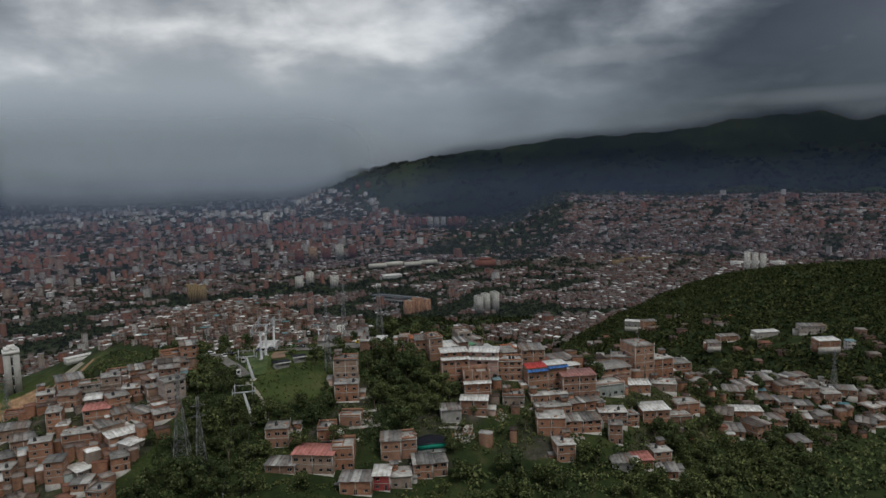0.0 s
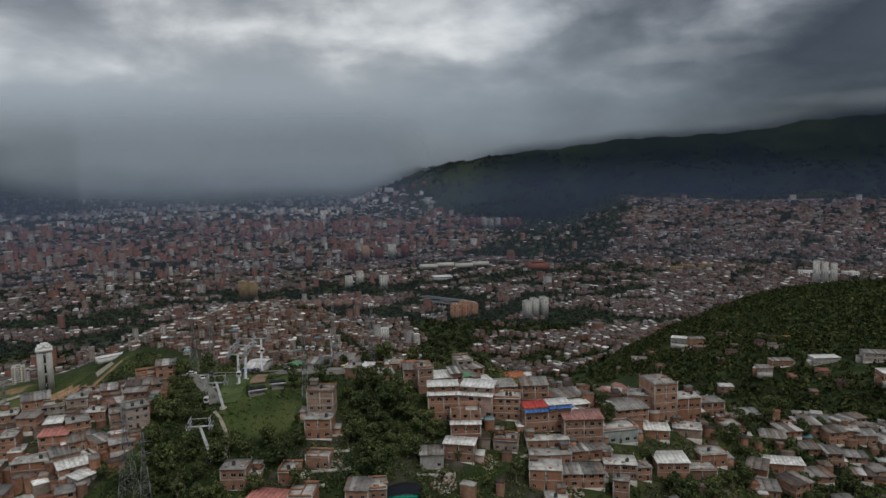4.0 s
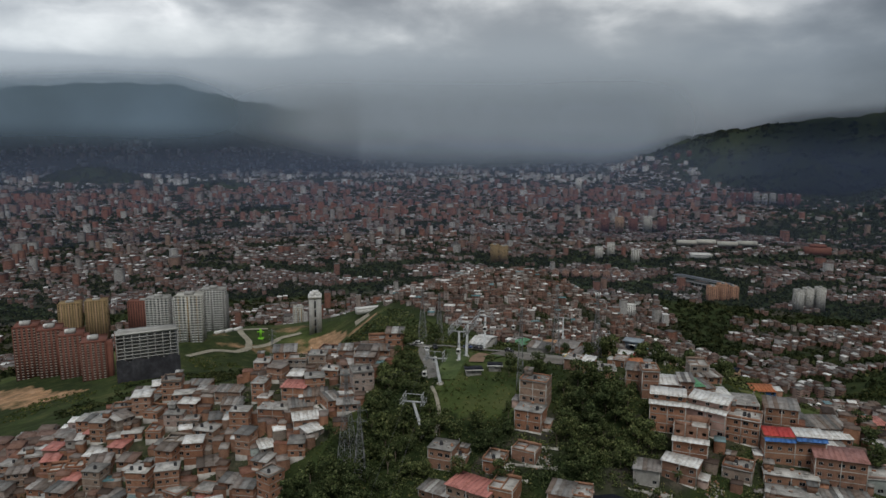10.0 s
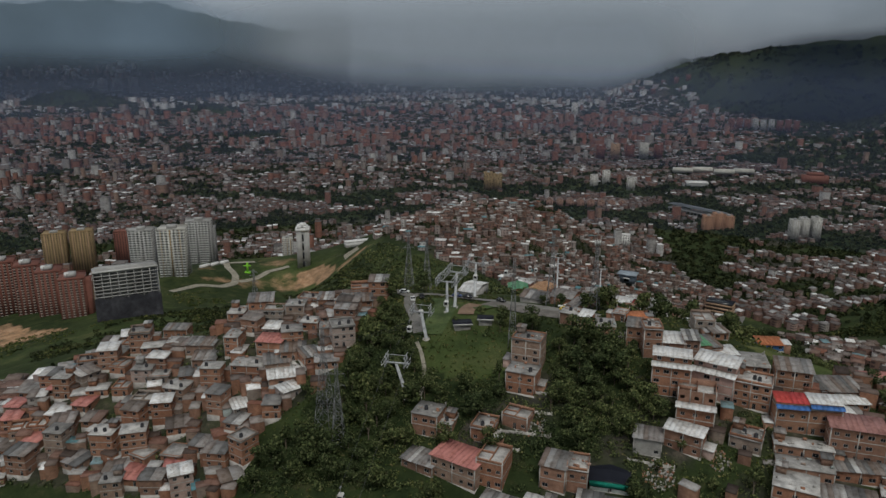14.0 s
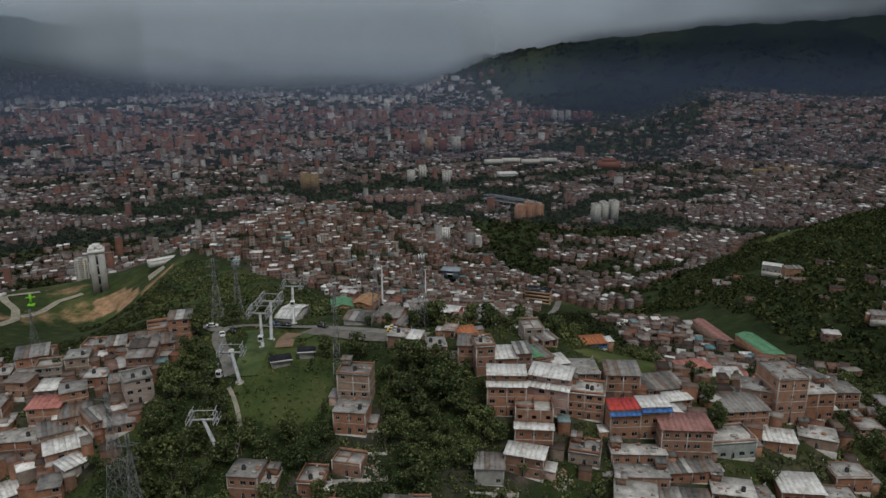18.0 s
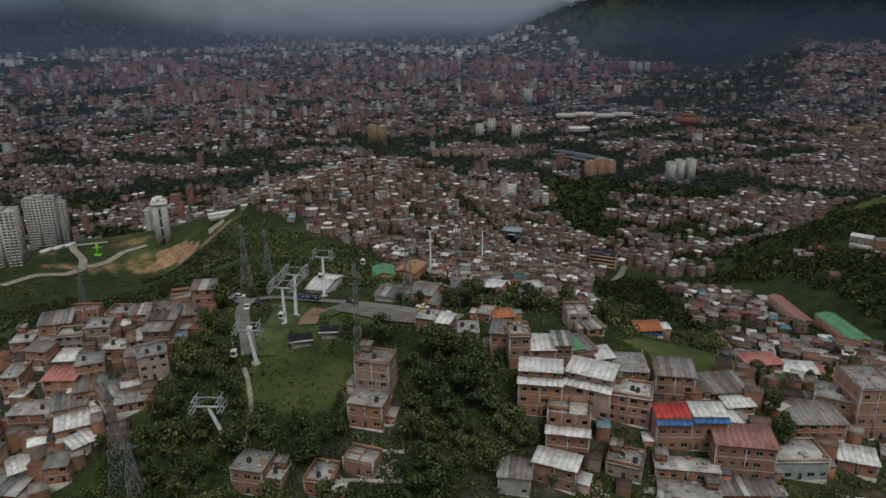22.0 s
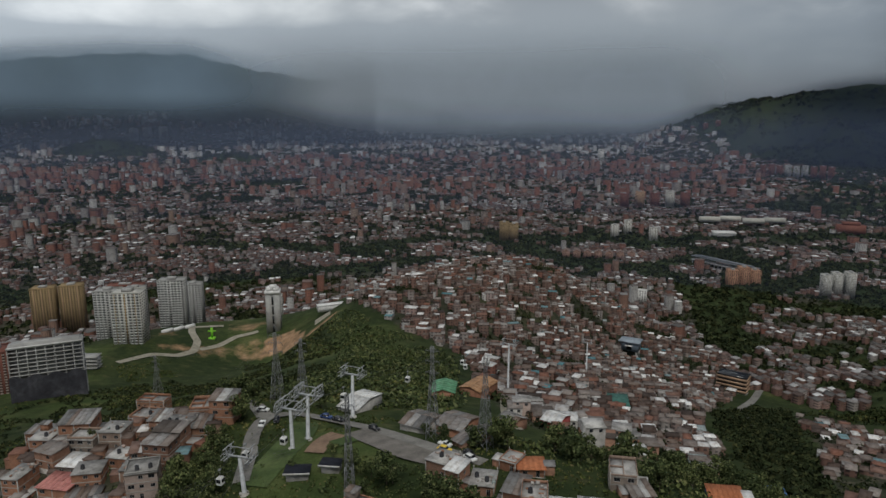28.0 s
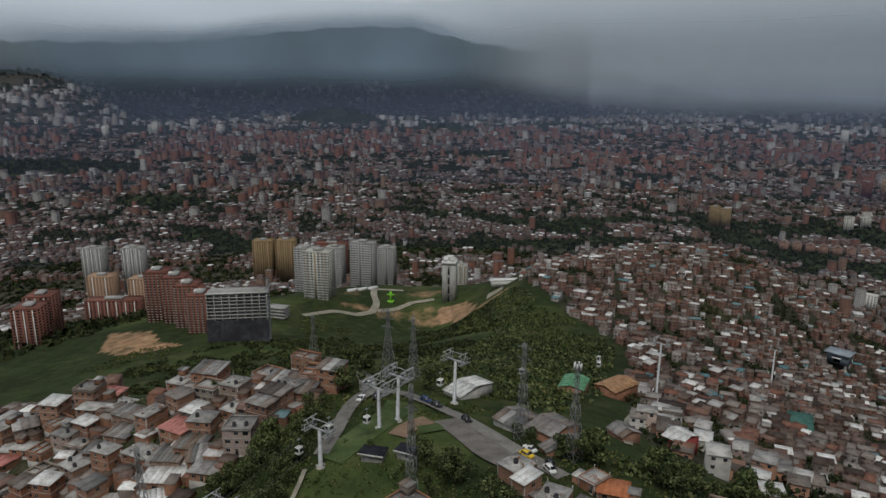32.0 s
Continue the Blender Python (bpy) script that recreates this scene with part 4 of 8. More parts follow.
ROOF_WORDS = {"rusty": "a dark rusty tin roof", "tin": "a weathered tin roof", "white": "a white sheet roof", "tier_white": "white sheet roofs on two levels", "slab": "a flat concrete roof", "maroon": "a maroon sheet roof", "pink": "a faded red sheet roof",
              "green": "a green and grey sheet roof", "greentin": "a grey green sheet roof", "tile": "an orange tiled roof", "bluetin": "a blue sheet roof", "redblue": "red and blue sheet roofs", "open": "an unfinished open top floor", "tier_open": "a white sheet roof below unfinished rooms", "tarp": "a black shade cloth roof"}
WALL_WORDS = {"brick": "clay block", "render": "grey rendered", "pink": "pink rendered", "blue": "blue painted", "red": "red painted"}
COUNT_WORDS = {1: "single-storey", 2: "two-storey", 3: "three-storey", 4: "four-storey"}
dice = random.Random(11)
TANK = Solid().bar((0, 0, 0), (0, 0, 1.15), 0.62, 0, 10, 0.55).bar((0, 0, 1.15), (0, 0, 1.4), 0.5, 0, 10, 0.2).mesh("water_tank", M_TANK)
HOMES = []


def sheets(parent, mat, x0, x1, y0, y1, z0, z1, wide=1.5):
    """A roof of separate sheets that falls from z1 at y1 to z0 at y0, on purlins."""
    s = Solid()
    for t in (0.06, 0.5, 0.94):
        y, z = y0 + (y1 - y0) * t, z0 + (z1 - z0) * t - 0.1
        s.bar((x0 + 0.1, y, z), (x1 - 0.1, y, z), 0.06)
    roof = part("roof", s, M_BARK, parent)
    n = max(2, round((x1 - x0) / wide))
    for k in range(n):
        a, b = x0 + (x1 - x0) * k / n - 0.04, x0 + (x1 - x0) * (k + 1) / n + 0.04
        u, v, lift = dice.uniform(-0.1, 0.06), dice.uniform(-0.08, 0.08), 0.006 * (k % 2) + dice.uniform(0, 0.006)
        q = Solid()
        zs = (z0 + lift, z1 + lift)
        q.v = [(a, y0 + u, zs[0]), (b, y0 + u, zs[0]), (b, y1 + v, zs[1]), (a, y1 + v, zs[1]), (a, y0 + u, zs[0] + 0.035), (b, y0 + u, zs[0] + 0.035), (b, y1 + v, zs[1] + 0.035), (a, y1 + v, zs[1] + 0.035)]
        q.f = [(0, 1, 5, 4), (1, 2, 6, 5), (2, 3, 7, 6), (3, 0, 4, 7), (4, 5, 6, 7), (3, 2, 1, 0)]
        q.k = [0] * 6
        part("sheet", q, mat, roof)
    return roof


def house(x, y, z, w, d, h, turn, storeys, roof="slab", wall="brick", fine=True):
    """A house of clay block between concrete floors and columns. Its front looks along its own -y."""
    words = "%s %s house with %s" % (COUNT_WORDS[storeys], WALL_WORDS[wall], ROOF_WORDS[roof])
    home = thing("house", pose(x, y, z, 0, 0, turn), words, "house", "houses of the hillside")
    HOMES.append((x, y, max(w, d) / 2))
    mat, sh = WALLS[wall], h / storeys
    top_open = roof == "open"
    body = Solid()
    holes = {0: [], 1: [], 2: []}
    for f in range(storeys):
        for face, length in ((0, w), (1, d), (2, d)):
            n = max(1, round(length / 3.1)) if face == 0 else max(1, round(length / 4.5))
            for k in range(n):
                if dice.random() < (0.14 if face == 0 else 0.4):
                    continue
                c = -length / 2 + length * (k + 0.5) / n + dice.uniform(-0.2, 0.2)
                size = (1.25, 1.1)
                if face == 0 and dice.random() < 0.28:
                    size = (1.7, 1.25)
                sill = f * sh + min(0.95, sh - 1.5)
                if f == 0 and face == 0 and k == n // 2:
                    size, sill = (1.0, 2.0), 0.06
                if length / n < size[0] + 0.3 or sill + size[1] > (f + 1) * sh - 0.1:
                    continue
                holes[face].append((c - size[0] / 2, c + size[0] / 2, sill, sill + size[1]))
    puts = {0: lambda a, o, u: (a, -d / 2 - o, u), 1: lambda a, o, u: (w / 2 + o, a, u), 2: lambda a, o, u: (-w / 2 - o, -a, u)}
    for face, length in ((0, w), (1, d), (2, d)):
        faces_with_openings(body, -length / 2, length / 2, 0, h, holes[face], puts[face])
    body.quad((w / 2, d / 2, 0), (-w / 2, d / 2, 0), (-w / 2, d / 2, h), (w / 2, d / 2, h))
    body.quad((-w / 2 + 0.02, -d / 2 + 0.3, h - 0.05), (w / 2 - 0.02, -d / 2 + 0.3, h - 0.05), (w / 2 - 0.02, d / 2 - 0.02, h - 0.05), (-w / 2 + 0.02, d / 2 - 0.02, h - 0.05))
    part("wall", body, mat, home)
    part("foundation", Solid().box(-w / 2 - 0.04, w / 2 + 0.04, -d / 2 - 0.04, d / 2 + 0.04, -4.5, 0.1), M_CONCRETE, home)
    # concrete floors and columns show between the blocks
    for f in range(1, storeys + 1):
        zz = f * sh
        part("floor_band", Solid().box(-w / 2 - 0.03, w / 2 + 0.03, -d / 2 - 0.03, d / 2 + 0.03, zz - 0.14, zz + 0.1), M_CONCRETE, home)
    if fine:
        col = Solid().box(-0.14, 0.14, -0.14, 0.14, 0, h + (0.9 if top_open or (roof == "slab" and dice.random() < 0.3) else -0.02)).mesh("column", M_CONCRETE)
        for cx in [-w / 2 + 0.12, w / 2 - 0.12] + ([0.0] if w > 8.5 else []):
            c = part("column", col, (), home)
            c.location = (cx, -d / 2 + 0.1, 0)
    for face in holes:
        for a, b, c, e in holes[face]:
            key = (round(b - a, 2), round(e - c, 2))
            kit = WINDOWS.get(key, WINDOWS[(1.25, 1.1)])
            ob = part("door" if key[1] == 2.0 else "window", kit[0] if fine else kit[2], (), home)
            px, py, pz = puts[face]((a + b) / 2, -0.14, c)
            ob.matrix_local = pose(px, py, pz, 0, 0, (0, 90, -90)[face])
            if fine:
                part("pane", kit[1], (), ob)
    over = 0.35
    if fine and dice.random() < 0.55:
        # a lean-to built against one side
        side, lw, ld, lh = dice.choice((-1, 1)), dice.uniform(1.8, 3.2), d * dice.uniform(0.4, 0.7), dice.uniform(2.2, 2.7)
        x0 = side * (w / 2 + 0.05 + lw / 2)
        y0 = dice.uniform(-0.5, 0.5) * (d - ld)
        part("lean_to", Solid().box(x0 - lw / 2, x0 + lw / 2, y0 - ld / 2, y0 + ld / 2, -3.5, lh), M_BRICK if dice.random() < 0.6 else M_RENDER, home)
        s = Solid()
        s.v = [(x0 - lw / 2 - 0.2, y0 - ld / 2 - 0.3, lh), (x0 + lw / 2 + 0.2, y0 - ld / 2 - 0.3, lh), (x0 + lw / 2 + 0.2, y0 + ld / 2, lh + 0.4), (x0 - lw / 2 - 0.2, y0 + ld / 2, lh + 0.4)]
        s.v += [(a, b, c + 0.05) for a, b, c in s.v]
        s.f, s.k = [(0, 1, 5, 4), (1, 2, 6, 5), (2, 3, 7, 6), (3, 0, 4, 7), (4, 5, 6, 7), (3, 2, 1, 0)], [0] * 6
        part("lean_to_roof", s, dice.choice((M_TIN, M_TIN, M_SLAB, M_TIN_WHITE)), home)
    if fine and roof == "slab":
        # blocks, boards and odd sheets left on the roof
        s = Solid()
        for k in range(dice.randint(5, 11)):
            a, b = dice.uniform(-w / 2 + 0.5, w / 2 - 0.7), dice.uniform(-d / 2 + 0.5, d / 2 - 0.7)
            s.box(a, a + dice.uniform(0.2, 1.3), b, b + dice.uniform(0.2, 0.8), h + 0.16, h + 0.16 + dice.uniform(0.1, 0.7), k % 3)
        for a in (-w / 2 + 0.12, w / 2 - 0.12):
            s.bar((a, d / 2 - 0.1, h), (a, d / 2 - 0.1, h + 1.1), 0.13, 2)
        tagged(part("roof_clutter", s, (M_BRICK, M_RENDER, M_CONCRETE), home), kind="stuff")
    if roof == "slab":
        part("roof", Solid().box(-w / 2 - 0.15, w / 2 + 0.15, -d / 2 - 0.3, d / 2 + 0.12, h - 0.12, h + 0.16), M_SLAB, home)
        rim = Solid()
        if dice.random() < 0.33:
            k = dice.choice((0.25, 0.45, 0.8))
            rim.box(-w / 2, w / 2, -d / 2, -d / 2 + 0.14, h + 0.16, h + 0.16 + k).box(-w / 2, w / 2, d / 2 - 0.14, d / 2, h + 0.16, h + 0.16 + k)
            rim.box(-w / 2, -w / 2 + 0.14, -d / 2 + 0.14, d / 2 - 0.14, h + 0.16, h + 0.16 + k).box(w / 2 - 0.14, w / 2, -d / 2 + 0.14, d / 2 - 0.14, h + 0.16, h + 0.16 + k)
            part("parapet", rim, mat, home)
        if dice.random() < 0.4 and w > 6:
            side = dice.choice((-1, 1))
            part("stair_hut", Solid().box(side * (w / 2 - 1.6) - 1.3, side * (w / 2 - 1.6) + 1.3, d / 2 - 2.8, d / 2 - 0.25, h + 0.16, h + 2.3), mat, home)
            sheets(home, M_TIN, side * (w / 2 - 1.6) - 1.6, side * (w / 2 - 1.6) + 1.6, d / 2 - 3.1, d / 2, h + 2.34, h + 2.6)
        for k in range(dice.choice((0, 1, 1, 2))):
            m = pose(x, y, z, 0, 0, turn) @ pose(dice.uniform(-w / 3, w / 3), dice.uniform(-d / 4, 0), h + 0.16)
            alone("water_tank", TANK, (), m, "black plastic water tank on a flat house roof", "water tank", "roof tanks")
    elif roof == "open":
        k = dice.uniform(0.6, 1.1)
        up = Solid().box(-w / 2, w / 2, -d / 2, -d / 2 + 0.15, h + 0.1, h + k).box(-w / 2, w / 2, d / 2 - 0.15, d / 2, h + 0.1, h + k + 0.5)
        up.box(-w / 2, -w / 2 + 0.15, -d / 2 + 0.15, d / 2 - 0.15, h + 0.1, h + k).box(w / 2 - 0.15, w / 2, -d / 2 + 0.15, d / 2 - 0.15, h + 0.1, h + k)
        up.box(-0.07, 0.07, -d / 2 + 0.15, d / 2 - 0.15, h + 0.1, h + k).box(-w / 2 + 0.15, -0.07, -0.07, 0.07, h + 0.1, h + k)
        part("unfinished_wall", up, mat, home)
        part("floor_slab", Solid().box(-w / 2 + 0.15, w / 2 - 0.15, -d / 2 + 0.15, d / 2 - 0.15, h - 0.04, h + 0.14), M_SLAB, home)
    elif roof == "tier_white":
        sheets(home, TINS[roof], -w / 2 - 0.3, w / 2 + 0.3, -d / 2 - 0.7, -d / 2 + 2.2, h + 0.14, h + 0.75)
        up = Solid().box(-w / 2 + 0.1, w / 2 - 0.1, -d / 2 + 2.3, d / 2, h, h + 2.7)
        part("upper_wall", up, mat, home)
        for k in range(3):
            ob = part("window", WINDOWS[(1.25, 1.1)][2], (), home)
            ob.location = (-w / 3 + k * w / 3, -d / 2 + 2.26, h + 1.2)
        sheets(home, TINS[roof], -w / 2 - 0.2, w / 2 + 0.2, -d / 2 + 1.6, d / 2 + 1.6, h + 2.75, h + 3.2)
    elif roof == "tier_open":
        sheets(home, M_TIN_WHITE, -w / 2 - 0.3, w / 2 + 0.3, -d / 2 - 0.9, -d / 2 + 2.6, h + 0.14, h + 0.5)
        up, y0, hh = Solid(), -d / 2 + 2.7, h + 4.2
        faces_with_openings(up, -w / 2, w / 2, h, hh, [(-w / 2 + 0.8, -w / 2 + 2.0, h + 1.4, h + 2.5), (-0.6, 0.6, h + 1.4, h + 2.5), (w / 2 - 2.0, w / 2 - 0.8, h + 1.4, h + 2.5)], lambda a, o, u: (a, y0 - o, u))
        up.box(-w / 2, -w / 2 + 0.18, y0 + 0.01, d / 2 + 3, h, hh).box(w / 2 - 0.18, w / 2, y0 + 0.01, d / 2 + 3, h, hh).box(-w / 2 + 0.18, w / 2 - 0.18, d / 2 + 2.82, d / 2 + 3, h, hh + 0.4)
        up.box(-0.08, 0.08, y0 + 0.2, d / 2 + 2.8, h + 2.6, hh - 0.1).box(-w / 2 + 0.2, -0.1, d / 4, d / 4 + 0.15, h + 2.6, hh - 0.2)
        part("unfinished_wall", up, mat, home)
        part("floor_slab", Solid().box(-w / 2 + 0.19, w / 2 - 0.19, y0 + 0.24, d / 2 + 2.8, h + 2.5, h + 2.7), M_SLAB, home)
        for cx in (-w / 2 + 0.1, -w / 6, w / 6, w / 2 - 0.1):
            part("starter_column", Solid().box(cx - 0.14, cx + 0.14, y0 - 0.06, y0 + 0.22, h + 0.1, hh + 0.7), M_CONCRETE, home)
    elif roof == "redblue":
        sheets(home, M_TIN_BLUE, -w / 2 - 0.2, 0, -d / 2 - 0.9, -d / 2 + 0.3, h + 0.12, h + 0.95)
        sheets(home, M_TIN_BLUE, 0.1, w / 2 + 0.2, -d / 2 - 0.9, -d / 2 + 0.3, h + 0.8, h + 1.6)
        part("upper_wall", Solid().box(-w / 2, 0, -d / 2 + 0.35, d / 2, h, h + 1.5).box(0.05, w / 2, -d / 2 + 0.35, d / 2, h, h + 1.9), mat, home)
        sheets(home, M_TIN_RED, -w / 2 - 0.2, -0.1, -d / 2 + 0.2, d / 2 - 2, h + 1.55, h + 2.3)
        sheets(home, M_TIN_WHITE, 0.1, w / 2 + 0.2, -d / 2 + 0.2, d / 2 - 1, h + 1.95, h + 2.2)
    elif roof == "tarp":
        cloth = Solid()
        for k in range(6):
            for j in range(4):
                def drape(u, v):
                    return (-w / 2 - 0.4 + (w + 0.8) * u / 6, -d / 2 - 0.4 + (d + 0.8) * v / 4, h + 1.4 - 0.5 * abs(u - 3) / 3 * (1 + 0.6 * (v % 2)) - 0.3 * abs(v - 2))
                cloth.quad(drape(k, j), drape(k + 1, j), drape(k + 1, j + 1), drape(k, j + 1))
        part("shade_cloth", cloth, M_TARP, home)
        part("netting", Solid().box(-w / 2 - 0.1, w / 2 + 0.1, -d / 2 - 0.12, -d / 2 - 0.06, h - 1.6, h + 0.2), M_NET, home, "turquoise green netting")
    elif roof == "green":
        sheets(home, M_TIN_GREEN, -w / 2 - over, 0, -d / 2 - over, d / 2 + over, h + 1.6, h + 1.5)
        sheets(home, M_TIN, 0.05, w / 2 + over, -d / 2 - over, d / 2 + over, h + 0.9, h + 0.8)
        part("gable", Solid().box(-w / 2, -0.05, -d / 2, d / 2, h, h + 1.4).box(0, w / 2, -d / 2, d / 2, h, h + 0.7), mat, home)
    else:
        fall = dice.uniform(0.25, 0.7)
        s = Solid()
        for sx in (-1, 1):
            a, b = sx * w / 2, sx * (w / 2 - 0.14)
            s.quad((a, -d / 2, h), (a, d / 2, h), (a, d / 2, h + fall), (a, d / 2, h + fall))
        s.quad((w / 2, d / 2, h), (-w / 2, d / 2, h), (-w / 2, d / 2, h + fall), (w / 2, d / 2, h + fall))
        part("gable", s, mat, home)
        sheets(home, TINS[roof], -w / 2 - over, w / 2 + over, -d / 2 - over * 1.6, d / 2 + over, h + 0.14, h + fall + 0.16, 1.5 if fine else 3.2)
    return home




house(57.1, 266.6, 316.5, 11.3, 7, 9.4, -3, 3, "tier_white", "brick")
house(70.2, 268.3, 316.5, 12.5, 9, 8.2, -20, 3, "tier_white", "pink")
house(80.3, 266.5, 315.6, 11.2, 8, 8.1, -13, 3, "slab", "brick")
house(93.2, 276.1, 317.0, 10.2, 9, 8.1, -4, 3, "tin", "brick")
house(94.0, 260.9, 312.5, 17.5, 8, 7.7, 4, 2, "redblue", "brick")
house(92.1, 251.0, 309.4, 15.1, 5, 3.4, -3, 1, "slab", "brick")
house(91.5, 244.6, 306.3, 14.0, 6, 4.0, -3, 1, "slab", "brick")
house(88.0, 237.0, 302.1, 10.8, 9, 7.1, -13, 2, "slab", "brick")
house(105.8, 255.0, 309.0, 14.0, 9, 9.8, -4, 3, "maroon", "brick")
house(105.1, 247.3, 306.3, 14.4, 6, 3.6, 4, 1, "tin", "brick")
house(119.6, 258.4, 307.6, 14.1, 9, 5.2, 6, 1, "slab", "render")
house(129.1, 272.0, 310.6, 13.6, 10, 4.8, 5, 2, "tin", "brick")
house(138.9, 280.2, 310.7, 11.5, 9, 6.7, -23, 2, "slab", "brick")
house(145.0, 279.6, 307.7, 9.8, 13, 14.9, 5, 4, "slab", "brick")
house(137.1, 262.7, 306.0, 9.1, 7, 3.7, -14, 1, "white", "brick")
house(158.6, 286.1, 304.2, 11.3, 9, 9.2, 4, 2, "slab", "brick")
house(177.7, 302.6, 298.8, 11.4, 9, 6.3, 2, 2, "slab", "brick")
house(152.2, 268.8, 303.6, 10.8, 8, 3.6, -22, 1, "slab", "brick")
house(115.2, 241.8, 301.5, 11.0, 8, 5.6, -13, 2, "slab", "brick")
house(112.3, 231.8, 297.8, 5.3, 5, 7.6, -21, 2, "slab", "brick")
house(123.4, 242.8, 299.7, 5.5, 6, 4.9, -0, 2, "slab", "brick")
house(135.7, 246.9, 297.6, 11.2, 9, 6.8, -7, 2, "white", "brick")
house(147.6, 248.8, 295.8, 10.7, 7, 3.9, -6, 1, "slab", "brick")
house(155.6, 257.1, 297.0, 10.4, 8, 4.8, 0, 1, "slab", "brick")
house(188.7, 263.1, 288.6, 14.3, 7, 4.5, -18, 1, "white", "brick")
house(100.3, 237.3, 301.8, 14.4, 8, 4.9, -6, 2, "greentin", "brick")
house(88.9, 225.7, 296.6, 6.9, 9, 6.5, -5, 2, "slab", "brick")
house(77.7, 251.3, 309.6, 8.5, 7, 4.0, -16, 1, "slab", "brick")
house(60.9, 248.0, 308.2, 10.6, 6, 6.2, -18, 2, "white", "brick")
house(63.9, 256.2, 311.7, 10.6, 8, 7.0, -6, 2, "tier_open", "brick")
house(50.8, 246.4, 307.2, 7.8, 7, 5.1, -4, 1, "tin", "render")
house(109.6, 221.5, 292.5, 7.7, 8, 3.1, -13, 1, "tin", "render")
house(117.6, 222.8, 291.4, 8.5, 7, 3.5, -6, 1, "pink", "brick")
house(128.0, 227.7, 290.2, 7.1, 8, 5.2, -1, 2, "slab", "brick")
house(127.3, 220.2, 287.9, 7.3, 7, 2.8, -13, 1, "tin", "brick")
house(221.0, 297.9, 288.9, 9.8, 9, 5.4, -7, 2, "tin", "brick")
house(212.7, 296.3, 290.5, 5.1, 6, 3.5, -12, 1, "slab", "brick")
house(242.0, 297.5, 285.8, 6.9, 8, 4.6, -28, 2, "slab", "brick")
house(246.3, 294.5, 284.5, 9.3, 7, 4.4, -12, 1, "tin", "brick")
house(255.0, 290.8, 282.4, 9.2, 9, 4.3, -8, 1, "slab", "brick")
house(218.2, 276.3, 284.4, 7.0, 8, 5.9, -11, 2, "tin", "brick")
house(210.1, 282.2, 287.9, 10.3, 8, 2.4, -11, 1, "tin", "brick")
house(196.8, 283.6, 292.2, 10.3, 9, 3.1, -21, 1, "tin", "brick")
house(270.1, 295.9, 282.1, 8.8, 8, 3.3, -26, 1, "tin", "brick")
house(356.8, 414.1, 272.1, 15.6, 10, 4.6, -8, 1, "white", "brick")
house(407.4, 491.5, 260.3, 20.6, 10, 6.3, -18, 2, "tin", "render")
house(377.1, 508.5, 254.5, 20.6, 9, 5.5, -4, 1, "white", "render")
house(411.2, 611.3, 243.4, 12.8, 8, 5.7, -13, 1, "tile", "blue")
house(342.4, 682.8, 228.2, 16.3, 9, 6.1, -33, 1, "white", "render")
house(347.0, 656.9, 231.9, 14.5, 9, 7.7, -4, 1, "tin", "brick")
house(324.2, 502.2, 252.7, 10.6, 8, 3.3, -8, 1, "tin", "render")
house(348.8, 519.7, 251.4, 16.8, 8, 4.3, -4, 1, "tin", "brick")
house(-13.7, 244.1, 305.3, 8.3, 8, 7.1, -6, 2, "slab", "brick")
house(-8.5, 244.5, 306.2, 6.1, 6, 3.4, -7, 1, "slab", "brick")
house(3.9, 243.3, 306.3, 6.6, 8, 4.3, -7, 1, "slab", "brick")
house(-0.6, 230.3, 300.2, 14.6, 9, 6.8, -18, 2, "pink", "brick")
house(9.1, 230.7, 300.4, 7.8, 9, 7.8, -9, 2, "open", "brick")
house(-12.1, 231.6, 300.5, 10.6, 7, 3.0, -16, 1, "tin", "brick")
house(13.1, 247.8, 308.9, 8.2, 6, 3.8, -13, 1, "open", "brick")
house(12.6, 260.4, 314.6, 9.4, 7.5, 7.0, -8, 2, "slab", "brick")
house(12.9, 269.6, 318.2, 9.6, 7.5, 10.6, -8, 4, "slab", "brick")
house(24.4, 297.7, 324.3, 6.7, 7, 4.4, -14, 1, "slab", "brick")
house(29.9, 292.2, 324.1, 4.1, 6, 5.7, -14, 2, "white", "brick")
house(41.5, 304.8, 324.7, 4.8, 6, 2.9, -15, 1, "slab", "brick")
house(46.2, 287.0, 322.9, 5.1, 8, 7.3, -4, 2, "tin", "brick")
house(51.3, 282.5, 321.8, 6.0, 8, 9.9, 8, 3, "slab", "brick")
house(58.0, 283.9, 321.7, 7.0, 9, 5.6, 4, 2, "white", "brick")
house(63.7, 284.0, 321.6, 4.9, 8, 7.1, 5, 2, "tin", "brick")
house(36.5, 293.2, 324.2, 6.4, 8, 2.9, 6, 1, "slab", "brick")
house(46.6, 304.1, 324.5, 6.9, 6, 2.3, 15, 1, "tile", "brick")
house(70.0, 309.3, 321.9, 7.0, 9, 4.6, 6, 2, "open", "brick")
house(74.3, 304.2, 321.5, 5.8, 7, 2.7, 23, 1, "tin", "brick")
house(68.6, 287.3, 321.5, 7.4, 11, 3.8, 19, 1, "green", "brick")
house(75.1, 284.6, 320.8, 5.3, 7, 3.7, 16, 1, "white", "brick")
house(82.3, 280.9, 319.0, 9.1, 11, 4.9, -0, 2, "slab", "brick")
house(99.4, 281.2, 316.5, 6.0, 13, 2.3, 11, 1, "tin", "brick")
house(107.2, 281.2, 315.7, 12.5, 10, 2.4, 11, 1, "tin", "brick")
house(110.0, 274.2, 314.6, 7.8, 6, 2.3, 12, 1, "white", "brick")
house(104.7, 267.9, 313.8, 7.2, 7, 2.3, 13, 1, "white", "brick")
